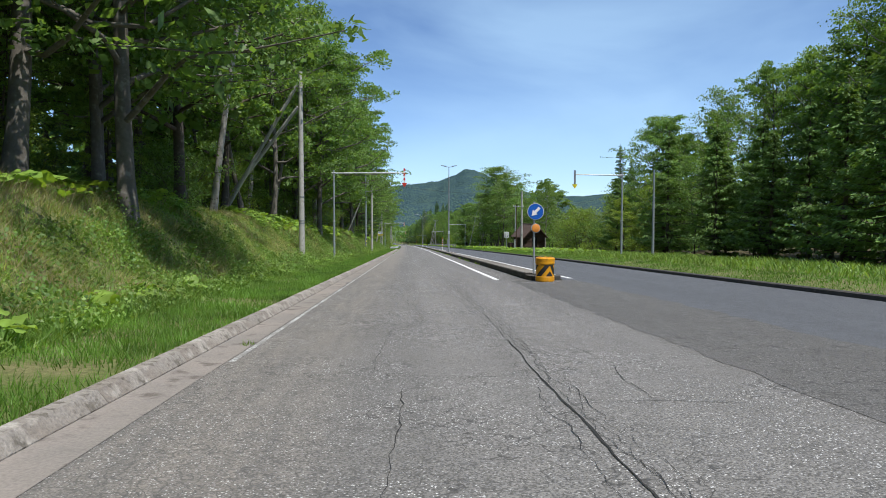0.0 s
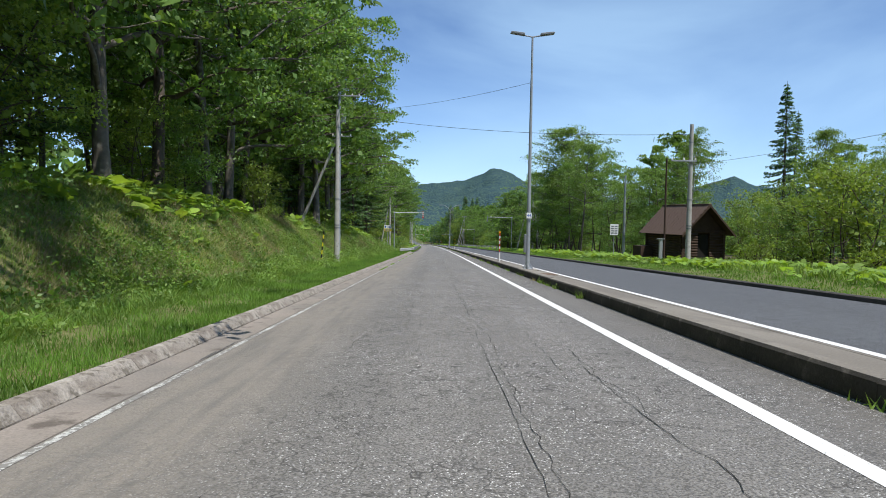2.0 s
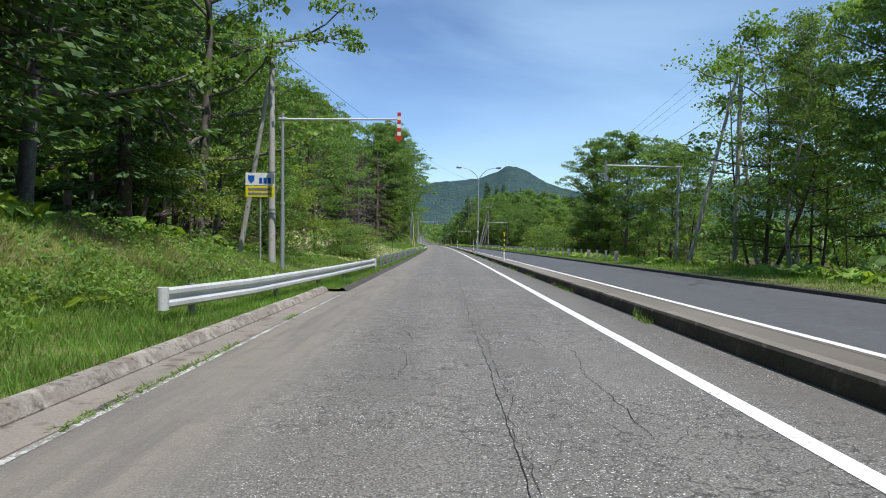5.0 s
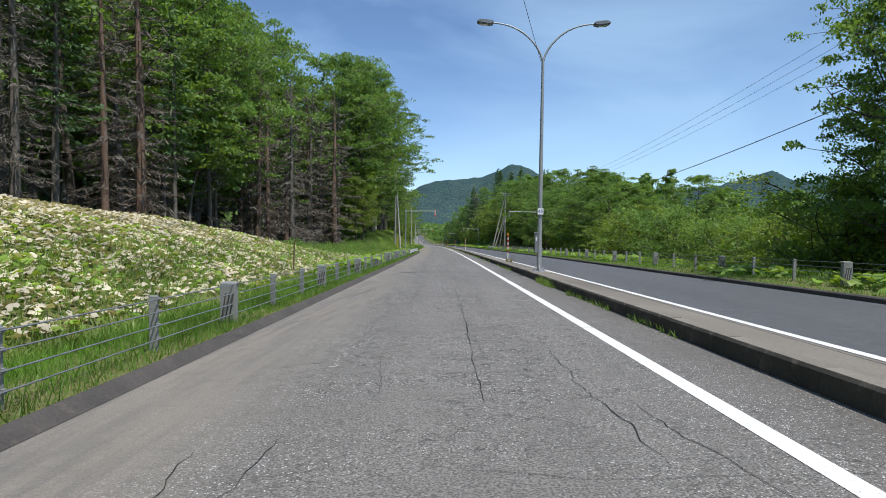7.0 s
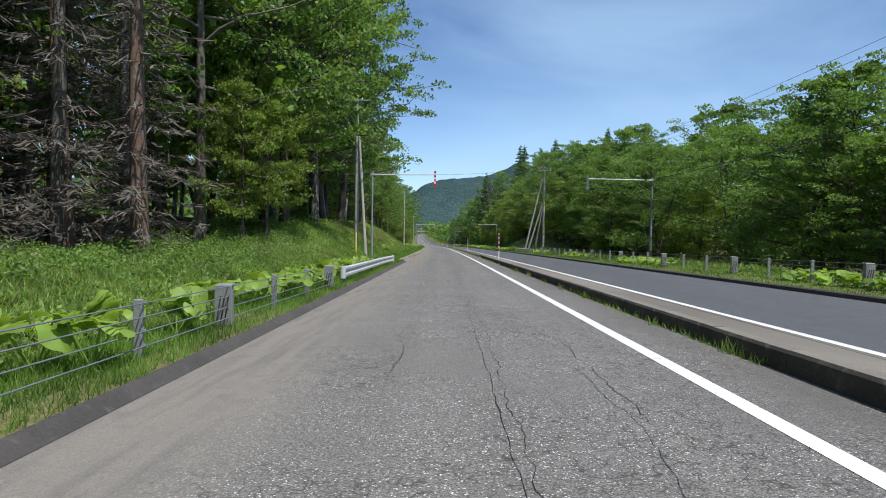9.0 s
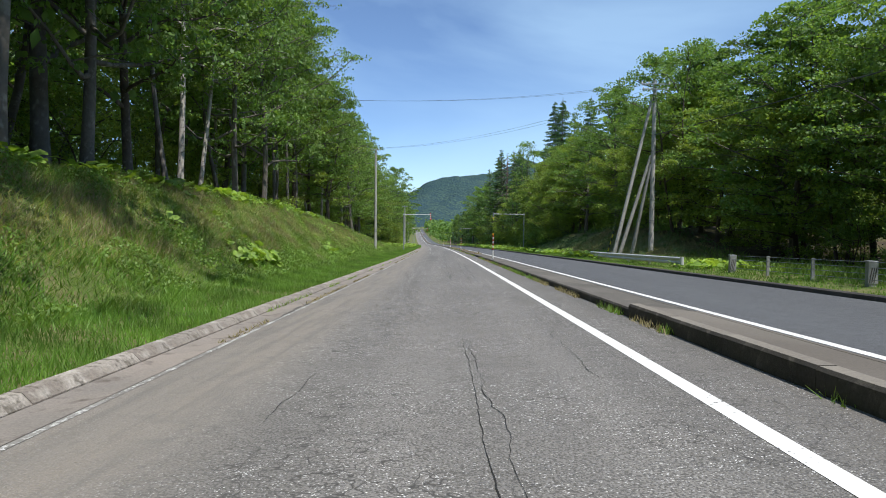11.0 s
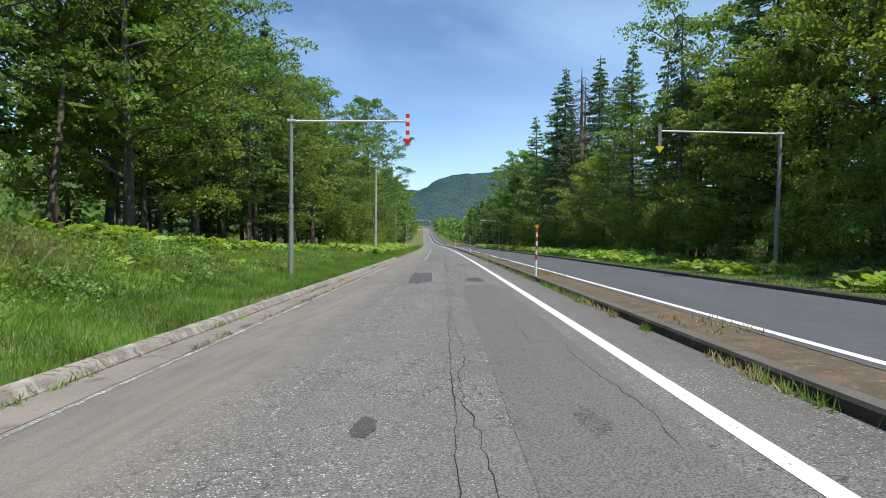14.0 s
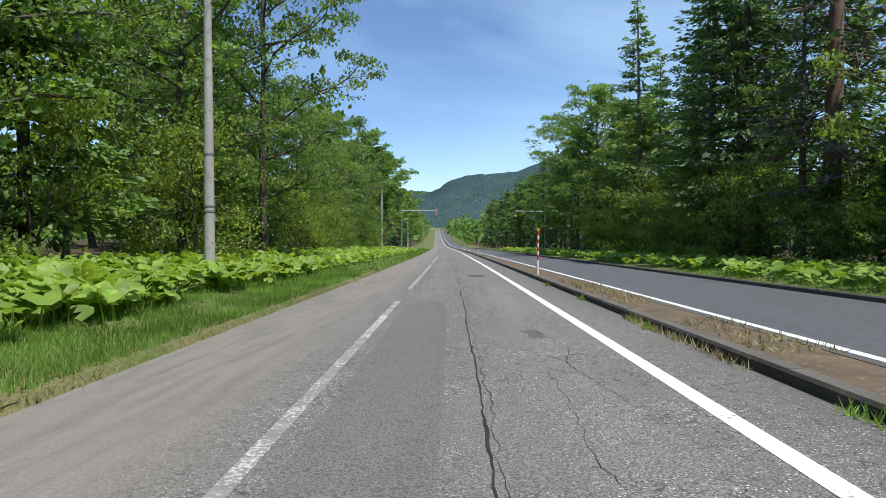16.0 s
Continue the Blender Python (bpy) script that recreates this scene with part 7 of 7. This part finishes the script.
def beam_rail(line, label):
    """A short corrugated beam on posts through (s, d) places."""
    s0, d0 = line[0]
    root = thing("beam_guardrail", at(s0, d0), label, "guardrail", "beam guardrails")
    back = root.matrix_basis.inverted()
    side = 1 if d0 < 0 else -1
    prof = [(0.0, 0.28), (0.05, 0.32), (0.05, 0.38), (0.0, 0.43), (0.0, 0.47), (0.05, 0.52), (0.05, 0.58), (0.0, 0.62)]
    bm = bmesh.new()
    rows = []
    pts = []
    for (a, da), (b, db) in zip(line, line[1:]):
        n = max(2, int(abs(b - a) / 1.0))
        pts += [(a + (b - a) * i / n, da + (db - da) * i / n) for i in range(n)]
    pts.append(line[-1])
    for s, d in pts:
        rows.append([bm.verts.new(back @ R(s, d + side * o, z)) for o, z in prof] + [bm.verts.new(back @ R(s, d + side * o - side * 0.006, z)) for o, z in reversed(prof)])
    n = len(rows[0])
    for a, b in zip(rows, rows[1:]):
        for k in range(n):
            bm.faces.new((a[k], a[(k + 1) % n], b[(k + 1) % n], b[k]))
    bm.faces.new(rows[0])
    bm.faces.new(rows[-1][::-1])
    bmesh.ops.recalc_face_normals(bm, faces=bm.faces)
    part("beam", bm, M_RAIL, root, "pale corrugated beam")
    for i in range(1, len(pts), 4):
        s, d = pts[i]
        bm = bmesh.new()
        p = back @ R(s, d - side * 0.09, 0)
        rod(bm, p + Vector((0, 0, -0.3)), p + Vector((0, 0, 0.64)), 0.057, 0.057, 12)
        part("post", bm, M_BEAM, root, smooth=True)
    for s, d in (pts[0], pts[-1]):
        bm = bmesh.new()
        p = back @ R(s, d, 0.45)
        rod(bm, p + Vector((0, 0, -0.18)), p + Vector((0, 0, 0.18)), 0.09, 0.09, 14)
        part("end_cap", bm, M_RAIL, root, smooth=True)


def manhole():
    root = thing("manhole_cover", at(76.0, 3.95, 0.172), "round rusty manhole cover set in the median", "manhole cover")
    bm = bmesh.new()
    lathe(bm, [(0.42, -0.02), (0.42, 0.012), (0.36, 0.014)], 32)
    part("ring", bm, M_CONC, root)
    bm = bmesh.new()
    lathe(bm, [(0.35, 0.0), (0.35, 0.017), (0.30, 0.019), (0.28, 0.015), (0.12, 0.015), (0.10, 0.02)], 32)
    part("lid", bm, M_RUST, root)


def meter_pole():
    root = thing("service_pole", on_ground(92.1, 13.85), "thin dark service pole with grey meter box", "utility pole")
    base = ground(92.1, 13.85)
    bm = bmesh.new()
    rod(bm, (0, 0, -0.2), (0, 0, 6.6 - base), 0.065, 0.05, 12)
    part("pole", bm, M_LOG, root, smooth=True)
    bm = bmesh.new()
    box(bm, -0.30, -0.10, -0.05, 0.12, 0.25, 1.45, 0.01)
    case = part("meter_box", bm, M_STEEL, root)
    bm = bmesh.new()
    box(bm, -0.42, 0.02, -0.10, 0.16, 1.45, 1.49, 0.008)
    part("box_roof", bm, M_STEEL, case)


def stake(s, d, height, top_mat, label):
    root = thing("marker_stake", on_ground(s, d), label, "stake")
    bm = bmesh.new()
    rod(bm, (0, 0, -0.1), (0.03, 0, height * 0.75), 0.03, 0.03, 8)
    part("shaft", bm, M_WHITE if top_mat is M_RED else M_BARK_RED, root)
    bm = bmesh.new()
    rod(bm, (0.03, 0, height * 0.75), (0.04, 0, height), 0.032, 0.032, 8)
    part("tip", bm, top_mat, root)


barrel()
keep_left_sign()
for s, d, reach, h, front in ((47.4, -6.1, -1.2, 6.22, True), (47.9, 14.4, 10.95, 6.05, False), (152.4, -6.2, -1.9, 5.85, True), (166, 13.2, 9.0, 5.75, False),
                              (274.6, -5.0, -0.8, 5.88, True), (278.2, 14.9, 10.2, 5.95, False), (380.0, -5.06, -1.1, 5.4, True), (383.2, 13.2, 8.5, 5.6, False),
                              (497, -6.0, -1.4, 5.8, True), (500, 13.4, 9.4, 5.8, False), (606, -6.0, -1.4, 5.8, True), (612, 13.5, 9.4, 5.8, False)):
    gantry(s, d, reach, h, front)
utility_pole(41.5, -7.4, 11.7, 0.19, braces=((-12.9, 2.0, 11.0), (-13.6, 2.6, 9.6)), label="thick pale utility pole with two leaning braces")
utility_pole(88.7, -5.78, 8.75, 0.165, label="pale concrete utility pole on the grassy bank")
utility_pole(100, -7.3, 12.2, 0.15, arms=((11.9, -0.15, 1.5), (9.0, -0.5, 0.9)), steel=True, box_at=(9.7, 0.3), braces=((-10.2, 0.6, 9.0),), label="grey utility pole with crossarms and transformer")
utility_pole(88.6, 14.0, 8.05, 0.16, arms=((6.0, -1.15, 0.25),), label="pale utility pole standing before the log hut")
utility_pole(110.9, 16.7, 7.5, 0.13, steel=True, label="slim grey pole behind the notice board")
utility_pole(46.5, 16.2, 6.3, 0.1, steel=True, label="slim grey pole beyond the opposite carriageway", bands=False)
utility_pole(153.8, -6.95, 9.2, 0.15, arms=((8.9, -0.3, 0.9),), braces=((-8.4, 0.5, 7.5),), label="pale utility pole beside the route sign")
utility_pole(167, 17.0, 12.9, 0.17, arms=((12.6, -0.9, 0.9),), braces=((14.2, 0, 11.6), (18.6, 0, 8.0)), label="tall utility pole with leaning braces at the wood edge")
utility_pole(281, -6.85, 12.3, 0.17, arms=((12.15, -0.8, 1.0),), braces=((-6.0, -1.0, 10.0),), label="tall utility pole with a leaning brace and crossarm")
utility_pole(327.5, 14.8, 12.6, 0.19, arms=((12.3, -1.0, 1.0), (11.95, -0.9, 0.9)), braces=((12.1, 0, 11.4), (12.6, 0.5, 7.4), (13.7, 1.0, 6.8)), label="tall utility pole with three leaning braces")
utility_pole(349.6, -6.6, 10.95, 0.15, arms=((10.8, -0.45, 0.55),), label="tall pale utility pole at the foot of the bank")
utility_pole(330, -16.5, 12.4, 0.15, arms=((12.2, -0.6, 0.6),), label="utility pole inside the edge of the woods")
utility_pole(426.8, -6.65, 9.3, 0.16, arms=((9.1, -0.6, 0.6),), label="pale utility pole standing among butterbur")
utility_pole(494, -8.4, 9.4, 0.15, arms=((9.2, -0.6, 0.6),))
utility_pole(560, -8.4, 9.4, 0.15, arms=((9.2, -0.6, 0.6),))
stay_guard(88.3, -6.6, 1.75, (88.7, -5.88, 8.4))
stay_guard(276.5, -6.3, 1.7, (281, -6.8, 10.4), False)
stay_guard(328.5, 11.9, 2.0, (327.5, 14.6, 11.0))
lamp_44()
lamp_45()
snow_pole(90.6, 3.56)
snow_pole(222.1, 4.26)
snow_pole(170, 3.65, M_SIGN_YELLOW)
for _s, _x in ((275.8, 3.65), (329.4, 3.84), (380.8, 3.48), (434.5, 3.6), (487.4, 3.65), (540, 3.65)):
    snow_pole(_s, _x)
hut()
info_sign()
route_sign()
meter_pole()
manhole()
beam_rail([(138, -4.6), (141, -4.1), (148, -3.7), (158, -3.35)], "pale beam guardrail with flared end beside the verge")
cable_rail(158.3, 248.5, lambda s: float(np.interp(s, [172, 190, 223, 240, 249], [-3.32, -3.40, -3.56, -3.5, -3.35])), 2.8, 1, "grey cable guardrail with broad anchor posts in the grass")
beam_rail([(250, -3.3), (262, -3.3), (266, -3.25), (268.6, -3.15)], "pale beam guardrail ending the cable fence")
cable_rail(172, 307.5, 11.3, 2.8, 0, "grey cable guardrail beyond the opposite carriageway")
beam_rail([(311, 11.0), (318, 11.0), (326, 11.05), (331, 11.4)], "pale beam guardrail beyond the opposite carriageway")
stake(422, -13.5, 1.2, M_RED, "white stake with red tip among the trees")
stake(205.4, -6.0, 1.25, M_RUST, "weathered wooden stake on the butterbur slope")
stake(52, -10.2, 1.0, M_WHITE, "slim white stake at the top of the bank")

wire((100, -7.1, 10.6), (88.6, 14.0, 7.5), 0.5, 0.014)
wire((88.7, -5.78, 7.6), (100, -7.3, 9.6), 0.1)
wire((100, -7.1, 10.9), (80.7, 3.86, 8.4), 0.35)
wire((88.6, 14.1, 5.2), (110.9, 16.7, 6.9), 0.3)
wire((88.6, 14.0, 5.8), (46.5, 16.2, 5.4), 0.6)
for o in (-0.8, 0.0, 0.8):
    wire((167, 17.0 + o, 12.75), (327.5, 14.8 + o, 12.4), 4.2)
wire((167, 16.9, 9.8), (327.5, 14.7, 8.8), 3.6, 0.02)
for o in (-0.4, 0.45):
    wire((349.6, -6.6 + o, 10.95), (327.5, 14.8 + o, 12.0), 0.9)
    wire((349.6, -6.6 + o, 10.95), (281, -6.8 + o, 12.3), 1.3)
    wire((349.6, -6.6 + o, 10.95), (426.8, -6.65 + o, 9.2), 1.4)
    wire((426.8, -6.65 + o, 9.2), (494, -8.4 + o, 9.35), 1.2)
    wire((330, -16.5 + o, 12.35), (327.5, 14.8 + o, 12.4), 1.0)
wire((153.8, -6.95, 9.0), (205.45, 3.88, 8.3), 0.8)


def drain():
    """A concrete lid beside the tar kerb."""
    root = thing("drain_cover", at(220.3, -2.55, 0.0), "pale square concrete drain cover beside the kerb", "drain cover")
    for k in range(2):
        bm = bmesh.new()
        box(bm, -0.32, 0.32, -0.6 + k * 0.61, k * 0.61, -0.05, 0.012, 0.006)
        part("slab", bm, M_GUTTER, root)
    bm = bmesh.new()
    box(bm, -0.36, 0.36, -0.64, 0.65, -0.06, 0.006)
    part("rim", bm, M_STEEL_DULL, root)


drain()


def fallen_branch(s, d, length, turn, r, seed):
    """A bent bare branch with side twigs, lying on the ground."""
    rng = np.random.default_rng(seed)
    tubes = Tubes()
    line = wavy(rng, (-length / 2, 0, 0.05), (length / 2, 0, 0.22), 8, length * 0.05)
    tubes.add(line, np.linspace(r, r * 0.3, 8), 7)
    for k in range(7):
        u = rng.uniform(0.3, 0.95)
        p = np.array([np.interp(u, np.linspace(0, 1, 8), line[:, c]) for c in range(3)])
        tubes.add(wavy(rng, p, p + np.array([rng.uniform(0.1, 0.5), rng.normal() * 0.4, rng.uniform(0.05, 0.5)]), 4, 0.05), np.linspace(r * 0.4, 0.006, 4), 4)
    ob = tagged(new("fallen_branch", tubes.mesh("fallen_branch", M_DEADWOOD)), "bare grey fallen branch lying among the weeds", "branch", "fallen branches")
    ob.matrix_basis = on_ground(s, d, turn)


def stone(s, d, size, seed):
    """A rough pale stone half sunk in the ground."""
    rng = random.Random(seed)
    bm = bmesh.new()
    bmesh.ops.create_icosphere(bm, subdivisions=3, radius=1.0)
    for v in bm.verts:
        f = 1 + 0.35 * noise.noise(v.co * 1.3 + Vector((seed, 0, 0))) + rng.uniform(-0.03, 0.03)
        v.co = Vector((v.co.x * f * size, v.co.y * f * size * 0.7, v.co.z * f * size * 0.45))
    me = bpy.data.meshes.new("stone")
    bm.to_mesh(me)
    bm.free()
    me.materials.append(M_CONC)
    tagged(new("stone", me), "rough pale stone half sunk among the weeds", "stone").matrix_basis = on_ground(s, d, 20 * seed)


for _k, (_s, _x, _l, _t) in enumerate(((243, -13.2, 3.4, 30), (246, -14.6, 4.2, 75), (249, -13.0, 2.8, 110), (251, -15.2, 4.6, 15), (254, -13.8, 3.2, 60), (257, -15.4, 3.8, 140), (240, -15.0, 3.6, 95), (260, -13.4, 2.6, 20))):
    fallen_branch(_s, _x, _l, _t, 0.06, 80 + _k)
stone(252.0, -12.4, 0.42, 2)
stone(250.2, -12.9, 0.25, 3)
